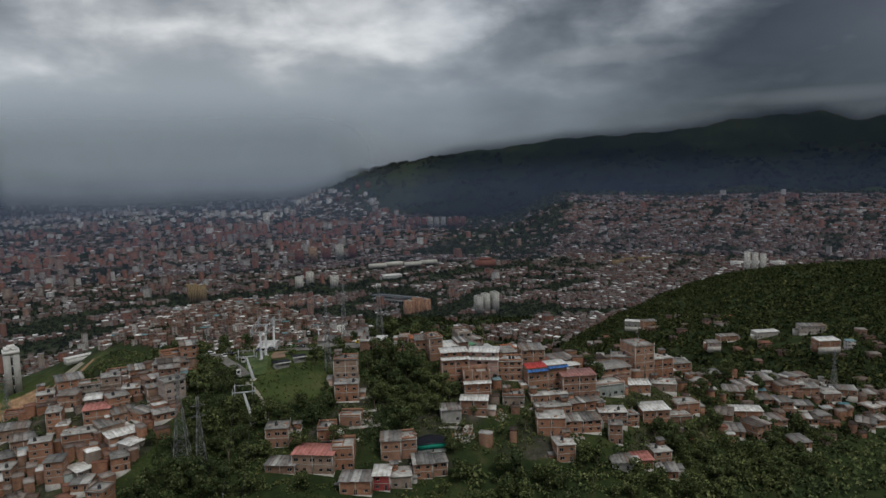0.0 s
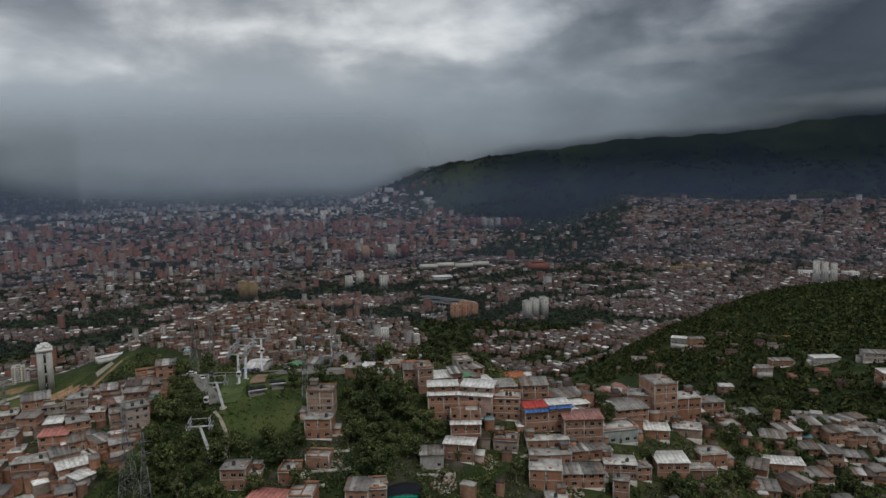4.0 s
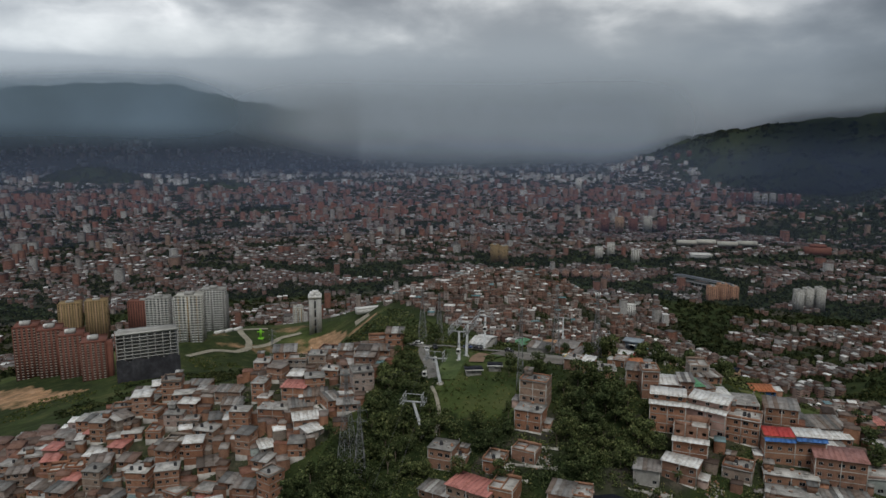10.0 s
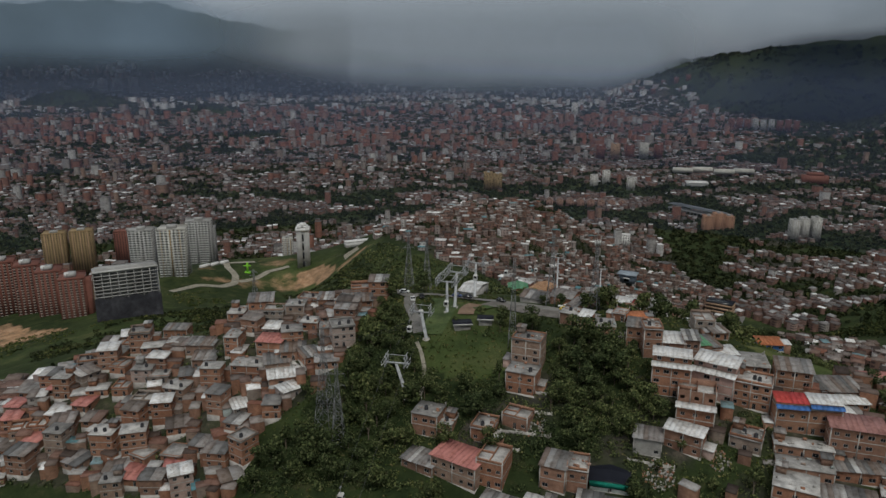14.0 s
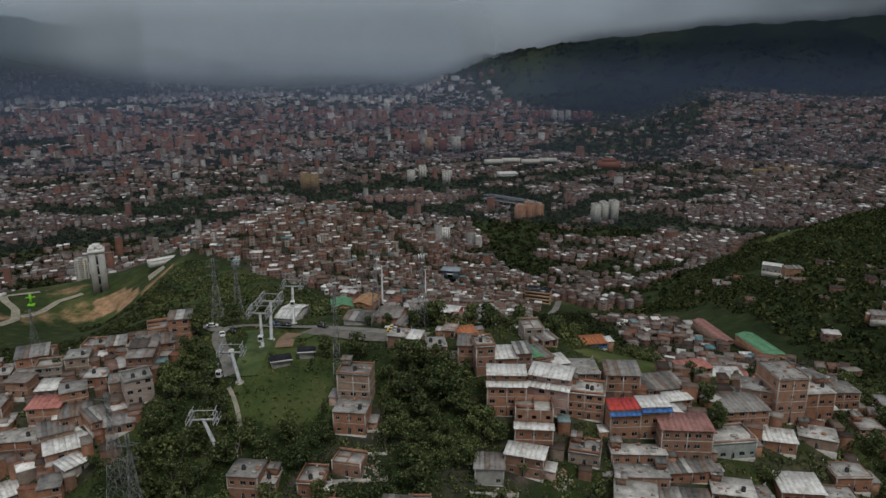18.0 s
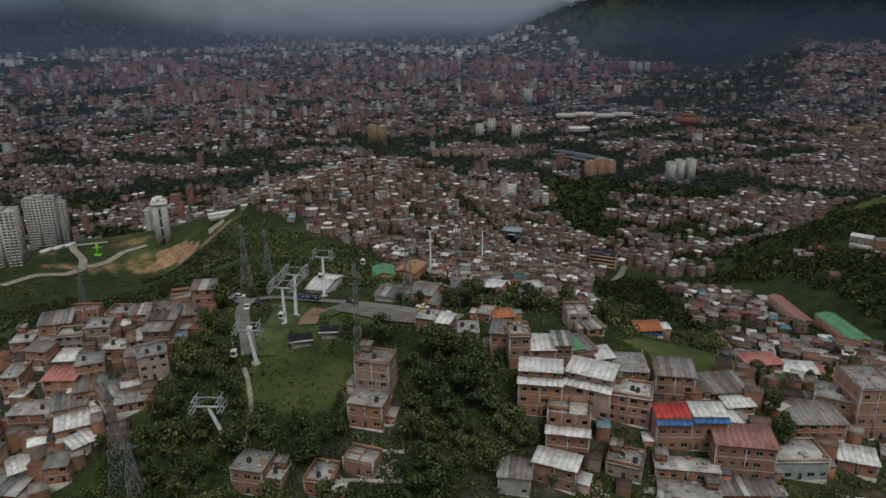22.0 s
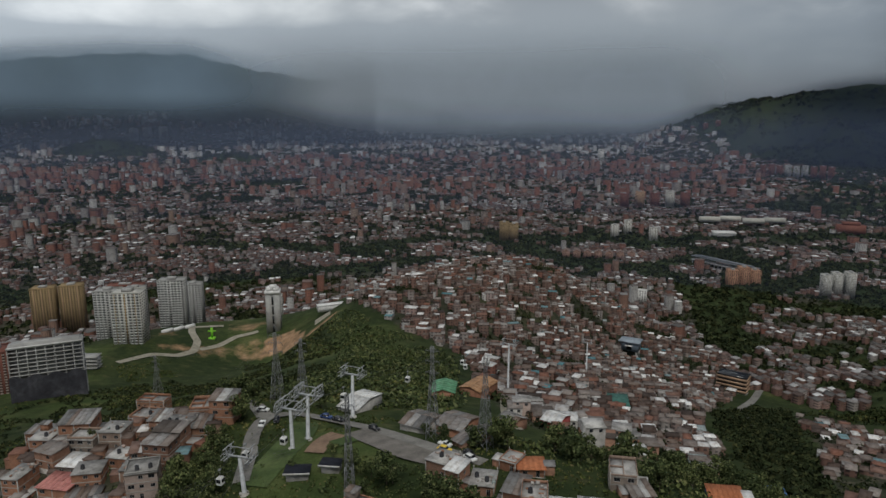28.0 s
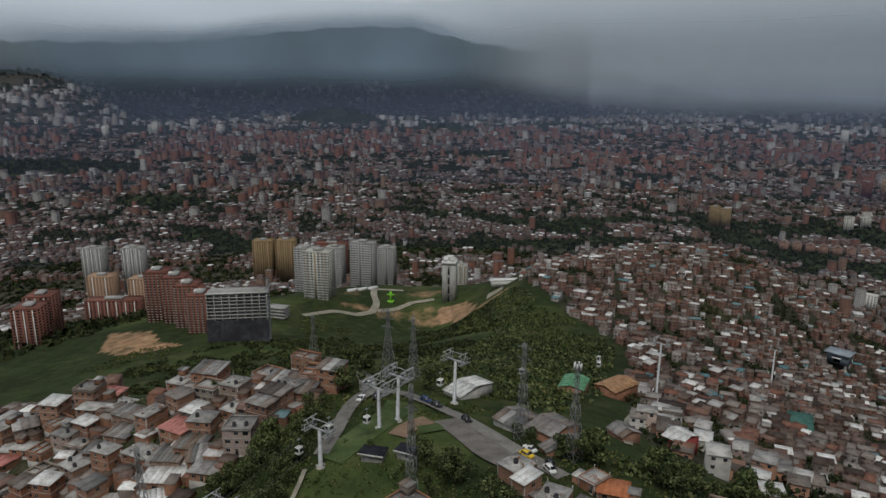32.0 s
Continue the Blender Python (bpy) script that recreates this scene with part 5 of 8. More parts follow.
house(133.4, 321.9, 302.6, 12.2, 8, 2.3, 11, 1, "pink", "brick")
house(97.7, 332.2, 308.4, 9.3, 7, 2.3, 8, 1, "tile", "blue")
house(124.5, 414.6, 266.7, 9.2, 6, 2.5, 11, 1, "bluetin", "render")
house(26.1, 232.6, 300.7, 7.2, 8, 7.4, -8, 2, "tin", "brick")
house(32.2, 233.5, 300.6, 5.8, 8, 7.1, -1, 2, "slab", "brick")
house(40.9, 235.7, 301.3, 10.6, 9, 2.9, 0, 1, "tarp", "render")
house(21.5, 220.1, 296.0, 5.8, 8, 5.3, -13, 2, "white", "red")
house(27.8, 220.7, 295.7, 7.4, 8, 4.4, -5, 1, "slab", "brick")
house(35.9, 224.3, 296.6, 6.6, 8, 5.5, -4, 2, "greentin", "brick")
house(41.8, 224.4, 296.7, 5.4, 7, 5.0, -1, 2, "tin", "brick")
house(12.7, 219.1, 296.0, 10.7, 8, 4.8, -13, 1, "tin", "brick")
house(-63.5, 303.3, 316.5, 8.2, 9, 7.3, 3, 3, "slab", "brick")
house(-101.8, 303.2, 313.2, 9.9, 10, 6.8, 24, 2, "tin", "brick")
house(-163.4, 407.9, 267.5, 14.4, 8, 6.9, 11, 2, "open", "brick")
house(-84.5, 300.1, 314.6, 7.4, 8, 6.1, 15, 2, "slab", "brick")
house(-99.5, 277.8, 307.0, 5.4, 9, 7.8, 10, 3, "slab", "brick")
house(-83.8, 277.5, 308.9, 9.7, 8, 5.5, 7, 2, "pink", "brick")
house(-64.6, 285.2, 314.0, 5.9, 8, 5.1, 21, 1, "slab", "brick")
house(-74.1, 275.1, 309.3, 8.9, 8, 3.6, 24, 1, "tin", "brick")
house(-188.8, 365.1, 266.1, 12.7, 9, 8.2, 15, 2, "tin", "brick")
house(-108.7, 296.4, 311.0, 6.7, 9, 5.6, 16, 2, "slab", "brick")
house(-131.2, 287.1, 299.9, 9.0, 8, 4.6, 14, 2, "slab", "render")
house(-115.5, 280.6, 304.0, 11.2, 8, 4.4, 12, 1, "tin", "brick")
house(-87.7, 267.7, 303.6, 12.1, 8, 5.3, 9, 2, "slab", "brick")
house(-78.1, 269.9, 306.5, 9.2, 9, 3.8, 30, 1, "tin", "brick")
house(-72.5, 264.4, 304.8, 11.6, 9, 3.2, 31, 1, "white", "brick")
house(-58.4, 306.7, 318.4, 7.3, 9, 4.6, 21, 2, "tin", "brick")
house(-77.2, 312.9, 315.5, 6.4, 8, 4.1, 16, 1, "tin", "brick")
house(-86.1, 316.2, 314.5, 8.9, 8, 3.1, 6, 1, "slab", "brick")
house(-66.5, 272.1, 310.0, 6.3, 9, 3.1, 45, 1, "tin", "brick")
house(-74.6, 292.1, 314.1, 7.0, 7, 3.3, 8, 1, "slab", "brick")
house(-109.7, 273.4, 302.5, 8.9, 8, 3.7, 18, 1, "tin", "brick")
house(-84.4, 253.9, 297.2, 6.3, 8, 2.6, 42, 1, "white", "brick")
house(-67.4, 257.0, 303.4, 6.8, 6, 3.0, 55, 1, "white", "render")


# ---------------------------------------------------------------- more houses in between
def crowd(poly, step, seed, base_turn, most, fine, roofs, share=0.9, low=(1, 1, 2, 2, 3)):
    """Fills a quarter with houses wherever none stands yet, in rough rows."""
    g = random.Random(seed)
    xs, ys = scatter(poly, step, share, seed)
    order = np.argsort(np.hypot(xs - 50, ys - 110))
    made = 0
    for i in order:
        if made >= most:
            break
        x, y = float(xs[i]), float(ys[i])
        if any((x - hx) ** 2 + (y - hy) ** 2 < (hr * 0.92 + step * 0.36) ** 2 for hx, hy, hr in HOMES):
            continue
        n = g.choice(low)
        w, d = g.uniform(0.8, 1.15) * step, g.uniform(0.75, 1.1) * step
        house(x, y, float(height(x, y)) + 0.3, w, d, n * g.uniform(2.5, 2.9), base_turn + g.gauss(0, 15), n, g.choice(roofs), "brick" if g.random() < 0.92 else "render", fine)
        made += 1


MIXED = ("slab", "rusty", "slab", "tin", "rusty", "slab", "white", "tin", "open", "slab", "rusty", "slab", "pink", "rusty")
crowd(LEFT_TOWN, 7.4, 21, 18, 150, False, MIXED, 0.97)
crowd(EAST_SLOPE, 8.4, 22, -12, 30, False, ("rusty", "slab", "tin", "rusty", "rusty", "tin"), 0.45, (1, 1, 2))
FLAT_HOMES = [(132, 345), (172, 322), (222, 350), (226, 392), (180, 402), (140, 402)]
crowd(FLAT_HOMES, 10.5, 23, 12, 14, False, ("tin", "white", "tin", "slab", "pink"), 0.4, (1, 1, 1, 2))



def sheds(name, poly, step, share, seed, turn, label):
    """Lean-tos, sheds and yards that fill the room between the houses, past counting."""
    x, y = scatter(poly, step, share, seed)
    ok = np.ones(len(x), bool)
    for hx0, hy0, hr in HOMES:
        ok &= np.hypot(x - hx0, y - hy0) > hr * 0.9 + 1.2
    x, y = x[ok], y[ok]
    n = len(x)
    g = np.random.default_rng(seed)
    wall, quads, rim, caps = boxes(x, y, height(x, y), g.uniform(2.6, 5.2, n), g.uniform(2.6, 5.4, n), g.uniform(1.6, 4.6, n), np.radians(turn) + g.normal(0, 0.2, n), g.uniform(-0.4, 0.5, n))
    which = np.r_[np.zeros(len(quads), int), np.ones(len(caps), int)]
    tagged(new(name, fast_mesh(name, np.concatenate([wall, rim]), np.concatenate([quads, caps + len(wall)]), [M_BRICK_FAR, M_TIN_FAR], which)), label, "sheds", kind="stuff")


sheds("town_sheds", LEFT_TOWN, 4.3, 0.8, 71, 18, "small block sheds and lean-tos with tin roofs between the houses")
sheds("ridge_sheds", [(60, 232), (150, 238), (178, 300), (120, 300), (64, 268)], 4.6, 0.35, 72, -10, "small sheds and yards with tin roofs between the houses")
sheds("slope_sheds", EAST_SLOPE, 5.5, 0.3, 73, -12, "small tin sheds along the slope")

# the quarter on the next hill: the nearest houses one by one, the rest as one mesh
def hill_house(x, y, w, d, h, turn, g, far=False):
    kind = g.random()
    mat = M_BRICK if kind < 0.8 else M_RENDER
    roof_mat = M_SLAB if g.random() < 0.2 else (M_TIN_HILL if g.random() < 0.9 else M_TIN_WHITE)
    words = "clay block house with a %s roof on the steep hill" % ("concrete" if roof_mat is M_SLAB else "tin")
    home = thing("house", on_ground(x, y, turn), words, "house", "houses of the next hill")
    s = Solid().box(-w / 2, w / 2, -d / 2, d / 2, -3.5, h, 0, False)
    for f in range(max(1, round(h / 2.7))):
        for k in range(max(1, round(w / 2.8))):
            if g.random() < 0.75:
                c = -w / 2 + w * (k + 0.5) / max(1, round(w / 2.8))
                s.box(c - 0.55, c + 0.55, -d / 2 - 0.03, -d / 2 + 0.02, f * 2.7 + 0.9, f * 2.7 + 2.0, 1, False)
    part("wall", s, (mat, M_GLASS), home)
    fall = 0.0 if roof_mat is M_SLAB else g.uniform(-0.3, 0.6)
    r, e = Solid(), 0.3
    r.v = [(-w / 2 - e, -d / 2 - e, h), (w / 2 + e, -d / 2 - e, h), (w / 2 + e, d / 2 + e, h + fall), (-w / 2 - e, d / 2 + e, h + fall)]
    r.v += [(a, b, c + 0.14) for a, b, c in r.v]
    r.f, r.k = [(0, 1, 5, 4), (1, 2, 6, 5), (2, 3, 7, 6), (3, 0, 4, 7), (4, 5, 6, 7), (3, 2, 1, 0)], [0] * 6
    part("roof", r, roof_mat, home)


hill_dice = random.Random(5)
hx, hy = scatter(COMUNA, 6.6, 0.95, 31)
free = np.ones(len(hx), bool)
for ox, oy, orad in ((20, 322, 14), (-2, 437, 13), (4, 478, 4), (27, 682, 4), (55, 892, 17), (160, 873, 20), (57, 588, 13), (57, 603, 13)):
    free &= np.hypot(hx - ox, hy - oy) > orad
for ox, oy, orad in HOMES:
    free &= np.hypot(hx - ox, hy - oy) > orad + 5
free &= (field(hx, hy, 21.0, 6.0) > -0.46) & (field(hx, hy, 11.0, 2.4) > -0.74)
free &= (hy > 500) | (field(hx, hy, 13.0, 3.3) > -0.12)
# lanes run along and down the hill
free &= np.abs(((hx * 0.94 + hy * 0.34 + 5 * field(hx, hy, 60.0)) / 41.0) % 1 - 0.5) > 0.055
free &= np.abs(((hy * 0.94 - hx * 0.34 + 6 * field(hx, hy, 50.0, 2.0)) / 29.0) % 1 - 0.5) > 0.05
hx, hy = hx[free], hy[free]
order = np.argsort(hy)
hx, hy = hx[order], hy[order]
for x, y in zip(hx[:36], hy[:36]):
    hill_house(float(x), float(y), hill_dice.uniform(4.8, 7.4), hill_dice.uniform(5.0, 7.6), hill_dice.choice((2.7, 2.8, 5.2, 5.5, 5.6, 7.8)), hill_dice.gauss(8, 7), hill_dice)


def packed(name, x, y, size, tall, turn, label):
    n = len(x)
    z = height(x, y)
    grow = np.where(rng.random(n) < 0.12, 1.5, 1.0)
    wall, quads, rim, caps = boxes(x, y, z, rng.uniform(*size, n) * grow, rng.uniform(*size, n), rng.choice(tall, n) * rng.uniform(0.8, 1.15, n), turn + 0.35 * np.round(1.4 * field(x, y, 70.0, 4.0)) + rng.normal(0, 0.07, n), rng.uniform(-0.5, 0.7, n))
    which = np.r_[np.zeros(len(quads), int), np.ones(len(caps), int)]
    tagged(new(name, fast_mesh(name, np.concatenate([wall, rim]), np.concatenate([quads, caps + len(wall)]), [M_FAR_WALL, M_TIN_FAR], which)), label, "houses", kind="stuff")


tx, ty = scatter(TOWN_WEST, 7.8, 0.95, 35)
for x, y in list(zip(tx, ty))[:20]:
    hill_house(float(x), float(y), hill_dice.uniform(5.2, 8.2), hill_dice.uniform(5.2, 8.0), hill_dice.choice((2.8, 5.4, 5.6, 5.8, 8.0)), hill_dice.gauss(20, 9), hill_dice)
packed("west_houses", tx[20:], ty[20:], (5.2, 8.4), (2.8, 5.4, 5.6, 5.8, 8.0), 0.35, "brick houses with tin roofs at the edge of the slope")
packed("hill_houses", hx[36:], hy[36:], (3.9, 7.2), (2.7, 2.8, 5.2, 5.4, 5.6, 8.0), 0.15, "brick houses with tin roofs crowded over the hilltop")
ex, ey = scatter(EAST_VILLAGE, 8.0, 0.85, 33)
ok = (np.hypot(ex - 247, (ey - 498) * 0.6) > 15) & (np.hypot(ex - 234, (ey - 541) * 0.5) > 11) & (field(ex, ey, 17.0, 1.0) > -0.3)
packed("village_houses", ex[ok], ey[ok], (4.4, 7.8), (2.6, 2.8, 3.0, 5.2), -0.3, "brick houses with tin roofs strung along the ravine")


WOOD_EDGE = [(252, 345), (330, 330), (430, 420), (470, 560), (400, 700), (330, 780), (280, 720), (276, 560), (264, 440)]
wx, wy = scatter(WOOD_EDGE, 15.0, 0.5, 37)
ok = field(wx, wy, 32.0, 2.6) > 0.25
packed("wood_houses", wx[ok], wy[ok], (5.0, 9.5), (2.7, 3.0, 5.2), -0.2, "small tin roofed houses scattered in the wood")


# ---------------------------------------------------------------- cable car, masts and cables
def lattice_tower(x, y, tall, base, arms, words, slim=0.8, lift=0.0):
    """A four-legged lattice mast with cross-arms."""
    t = thing("lattice_tower", on_ground(x, y, dice.uniform(-20, 20), lift), words, "pylon", "lattice masts")
    half, top = base / 2, slim / 2

    def at(sx, sy, u):
        r = half + (top - half) * min(1, u * 1.25) if u < 0.8 else top
        return (sx * r, sy * r, tall * u)
    for sx, sy in ((-1, -1), (1, -1), (1, 1), (-1, 1)):
        leg = Solid()
        for k in range(5):
            leg.bar(at(sx, sy, k / 5 - (0.05 if k == 0 else 0)), at(sx, sy, (k + 1) / 5), 0.10 if k < 3 else 0.07)
        part("leg", leg, M_LATTICE, t)
    n = 11
    for face in range(4):
        a = ((-1, -1), (1, -1), (1, 1), (-1, 1))[face]
        b = ((1, -1), (1, 1), (-1, 1), (-1, -1))[face]
        s = Solid()
        for k in range(n):
            u, v = (k / n) ** 0.9, ((k + 1) / n) ** 0.9
            s.bar(at(*a, u), at(*b, v), 0.05).bar(at(*b, u), at(*a, v), 0.05).bar(at(*a, v), at(*b, v), 0.045)
        tagged(part("bracing", s, M_LATTICE, t), kind="stuff")
    for u in arms:
        zz, reach = tall * u, base * 0.62
        for sgn in (-1, 1):
            s = Solid()
            s.bar((0, -top, zz), (sgn * reach, 0, zz + 0.15), 0.055).bar((0, top, zz), (sgn * reach, 0, zz + 0.15), 0.055).bar((0, 0, zz + 1.1), (sgn * reach, 0, zz + 0.15), 0.055)
            s.bar((sgn * reach, 0, zz + 0.15), (sgn * reach, 0, zz - 0.9), 0.07, 0, 6)
            part("cross_arm", s, M_LATTICE, t)
    return t


GRID_WORDS = "grey steel lattice power pylon on the slope"
lattice_tower(-47, 242, 33, 5.5, (0.72, 0.83, 0.94), GRID_WORDS)
lattice_tower(-39.5, 234.5, 27, 4.0, (0.74, 0.88), GRID_WORDS)
lattice_tower(6, 279, 31, 2.6, (0.8, 0.9), "slim grey lattice mast beside the park")
lattice_tower(15, 317.5, 29, 3.4, (0.72, 0.84, 0.95), GRID_WORDS)
lattice_tower(-49, 338, 26, 4.2, (0.74, 0.86, 0.96), GRID_WORDS)
lattice_tower(-42.5, 344, 24, 3.6, (0.8, 0.92), GRID_WORDS)
lattice_tower(-177, 427, 31, 6.0, (0.76, 0.86, 0.95), GRID_WORDS)
radio = lattice_tower(31.5, 315, 27, 3.6, (), "grey telecom mast with white panel antennas")
for k in range(6):
    a = k * math.pi / 3
    p = part("panel_antenna", Solid().box(-0.2, 0.2, -0.1, 0.1, 0, 1.9), M_TIN_WHITE, radio)
    p.matrix_local = pose(1.0 * math.cos(a), 1.0 * math.sin(a), 25.4, 0, 0, math.degrees(a) + 90)
lattice_tower(268, 302, 24, 3.2, (0.8, 0.92), "slim lattice mast above tin roofs")

PYLON_HEADS = []


def cable_pylon(foot, head, turn, words, r=0.62):
    """A ropeway pylon: one tapering tube, leaning, with a wide steel head that carries two sheave trains."""
    x, y = foot
    z = float(height(x, y))
    t = thing("cable_pylon", pose(x, y, z, 0, 0, turn), words, "pylon", "ropeway pylons")
    m = Matrix.Translation((x, y, z)) @ pose(0, 0, 0, 0, 0, turn)
    top = m.inverted() @ Vector(head)
    part("footing", Solid().bar((0, 0, -2), (0, 0, 0.35), r * 2.1, 0, 12), M_CONCRETE, t)
    part("tube", Solid().bar((0, 0, 0.3), top, r, 0, 12, r * 0.72), M_STEEL, t)
    tx, ty, tz = top
    beam = Solid().bar((tx - 4.0, ty, tz + 0.2), (tx + 4.0, ty, tz + 0.2), 0.32).bar((tx - 3.4, ty, tz + 2.9), (tx + 3.4, ty, tz + 2.9), 0.12)
    part("cross_beam", beam, M_STEEL, t)
    for sgn in (-1, 1):
        px = tx + sgn * 3.1
        s = Solid().bar((px, ty - 2.6, tz - 0.1), (px, ty + 2.6, tz - 0.1), 0.14).bar((px, ty - 2.4, tz + 1.5), (px, ty + 2.4, tz + 1.5), 0.08)
        for v in (-2.4, 0, 2.4):
            s.bar((px, ty + v, tz - 0.1), (px, ty + v, tz + 1.5), 0.08)
        part("walkway", s, M_STEEL, t)
        for v in (-2.0, -1.0, 0.0, 1.0, 2.0):
            part("sheave", Solid().bar((px - 0.08, ty + v, tz - 0.35), (px + 0.08, ty + v, tz - 0.35), 0.26, 0, 10), M_LATTICE, t)
        lift = Solid().bar((px, ty - 2.6, tz + 2.9), (px, ty + 2.6, tz + 2.9), 0.13)
        for v in (-1.5, 1.5):
            lift.bar((px, ty + v * 0.3, tz + 0.2), (px, ty + v, tz + 2.9), 0.12).bar((px + sgn * 0.9, ty + v * 1.6, tz - 0.1), (px + sgn * 0.9, ty + v * 1.6, tz + 1.2), 0.06)
        lift.bar((px + sgn * 0.9, ty - 2.6, tz - 0.1), (px + sgn * 0.9, ty + 2.6, tz - 0.1), 0.12).bar((px + sgn * 0.9, ty - 2.6, tz + 1.2), (px + sgn * 0.9, ty + 2.6, tz + 1.2), 0.06)
        part("lifting_frame", lift, M_STEEL, t)
    PYLON_HEADS.append([m @ Vector((tx + sgn * 3.1, ty, tz - 0.62)) for sgn in (-1, 1)])


CAR_WORDS = "grey tubular steel ropeway pylon with a wide head"
cable_pylon((-23, 251.5), (-25.5, 248.5, 324), 3, CAR_WORDS)
cable_pylon((-24.5, 279.3), (-27, 281.8, 328.6), 2, CAR_WORDS)
cable_pylon((-22.4, 301.1), (-22.5, 301.1, 334.2), -2, CAR_WORDS)
cable_pylon((-21.0, 307.8), (-20.3, 307.5, 336.2), -2, CAR_WORDS)
cable_pylon((-18.6, 334.3), (-18.3, 334.3, 332.5), -5, CAR_WORDS)
cable_pylon((4.3, 478), (4.0, 480.5, 296), -7, CAR_WORDS)
cable_pylon((27, 682), (26.8, 683, 231), -7, CAR_WORDS)

def rope(name, a, b, sag, r, words, category="cable"):
    s = Solid()
    a, b = Vector(a), Vector(b)
    pts = [a.lerp(b, k / 14) - Vector((0, 0, sag * 4 * (k / 14) * (1 - k / 14))) for k in range(15)]
    for p, q in zip(pts, pts[1:]):
        s.bar(p, q, r)
    tagged(new(name, s.mesh(name, M_CABLE)), words, category, "ropes and wires")
    return pts


SPANS = [[Vector((-33, 150, 268)), Vector((-26.8, 150, 268))]] + PYLON_HEADS + [[Vector((51, 884, 170)), Vector((57, 884, 170))]]
ROPES = []
for (a0, a1), (b0, b1) in zip(SPANS, SPANS[1:]):
    far = (b0 - a0).length
    ROPES.append((rope("haul_rope", a0, b0, far * 0.012, 0.035, "grey steel haul rope of the cable car"), rope("haul_rope", a1, b1, far * 0.012, 0.035, "grey steel haul rope of the cable car")))
for a, b, zs in (((-47, 242), (6, 279), (26, 22)), ((-47, 242), (-49, 338), (28, 24)), ((6, 279), (15, 317.5), (27, 26)), ((-49, 338), (-177, 427), (24, 28)), ((-47, 242), (-90, 150), (28, 28))):
    for off in (-1.6, 0, 1.6):
        rope("power_line", (a[0] + off, a[1], float(height(*a)) + zs[0] + 1), (b[0] + off, b[1], float(height(*b)) + zs[1] + 1), 2.0, 0.018, "thin dark overhead power line")


def gantry():
    """The steel frame that joins the heads of the two tall pylons."""
    (a0, a1), (b0, b1) = PYLON_HEADS[2], PYLON_HEADS[3]
    for p, q in ((a0, b0), (a1, b1)):
        way = (q - p) * 1.7
        m = Matrix.Translation(p - way * 0.2)
        t = thing("gantry_truss", m, "grey steel truss joining two ropeway pylon heads", "truss", "ropeway trusses")
        up = Vector((0, 0, 3.2))
        part("lower_chord", Solid().bar((0, 0, 0), way, 0.16), M_STEEL, t)
        part("upper_chord", Solid().bar(up, way + up, 0.13), M_STEEL, t)
        for k in range(5):
            part("post", Solid().bar(way * k / 4, way * k / 4 + up, 0.09), M_STEEL, t)
            if k < 4:
                part("brace", Solid().bar(way * k / 4, way * (k + 1) / 4 + up, 0.06), M_STEEL, t)


gantry()


def gondola(p, turn):
    t = thing("gondola", pose(*p, 0, 0, turn), "white cable car cabin with dark windows on its rope", "gondola", "cable car cabins")
    part("grip", Solid().box(-0.25, 0.25, -0.5, 0.5, -0.15, 0.15), M_LATTICE, t)
    part("hanger", Solid().bar((0, 0, -0.1), (0, 0, -1.9), 0.07, 0, 6).bar((0, -0.7, -1.9), (0, 0.7, -1.9), 0.06), M_STEEL, t)
    b = bmesh.new()
    bmesh.ops.create_cube(b, size=1.0, matrix=Matrix.Translation((0, 0, -3.05)) @ Matrix.Diagonal((1.75, 2.0, 2.2, 1)))
    bmesh.ops.bevel(b, geom=b.edges[:], offset=0.28, segments=3, affect="EDGES")
    me = bpy.data.meshes.new("cabin")
    b.to_mesh(me)
    b.free()
    me.materials.append(M_TIN_WHITE)
    part("cabin", me, (), t)
    for m, w in ((pose(0, -1.01, -2.65), 1.25), (pose(0, 1.01, -2.65, 0, 0, 180), 1.25), (pose(0.885, 0, -2.65, 0, 0, 90), 1.45), (pose(-0.885, 0, -2.65, 0, 0, -90), 1.45)):
        g = part("window", Solid().box(-w / 2, w / 2, -0.012, 0.012, -0.6, 0.42), M_GLASS, t)
        g.matrix_local = m


for span, side, k in ((0, 0, 9), (1, 0, 12), (2, 0, 4), (2, 1, 9), (4, 1, 8), (5, 1, 3), (5, 0, 9), (5, 1, 8), (6, 0, 4), (6, 1, 9), (7, 0, 5)):
    if span < len(ROPES):
        gondola(ROPES[span][side][k], 4)


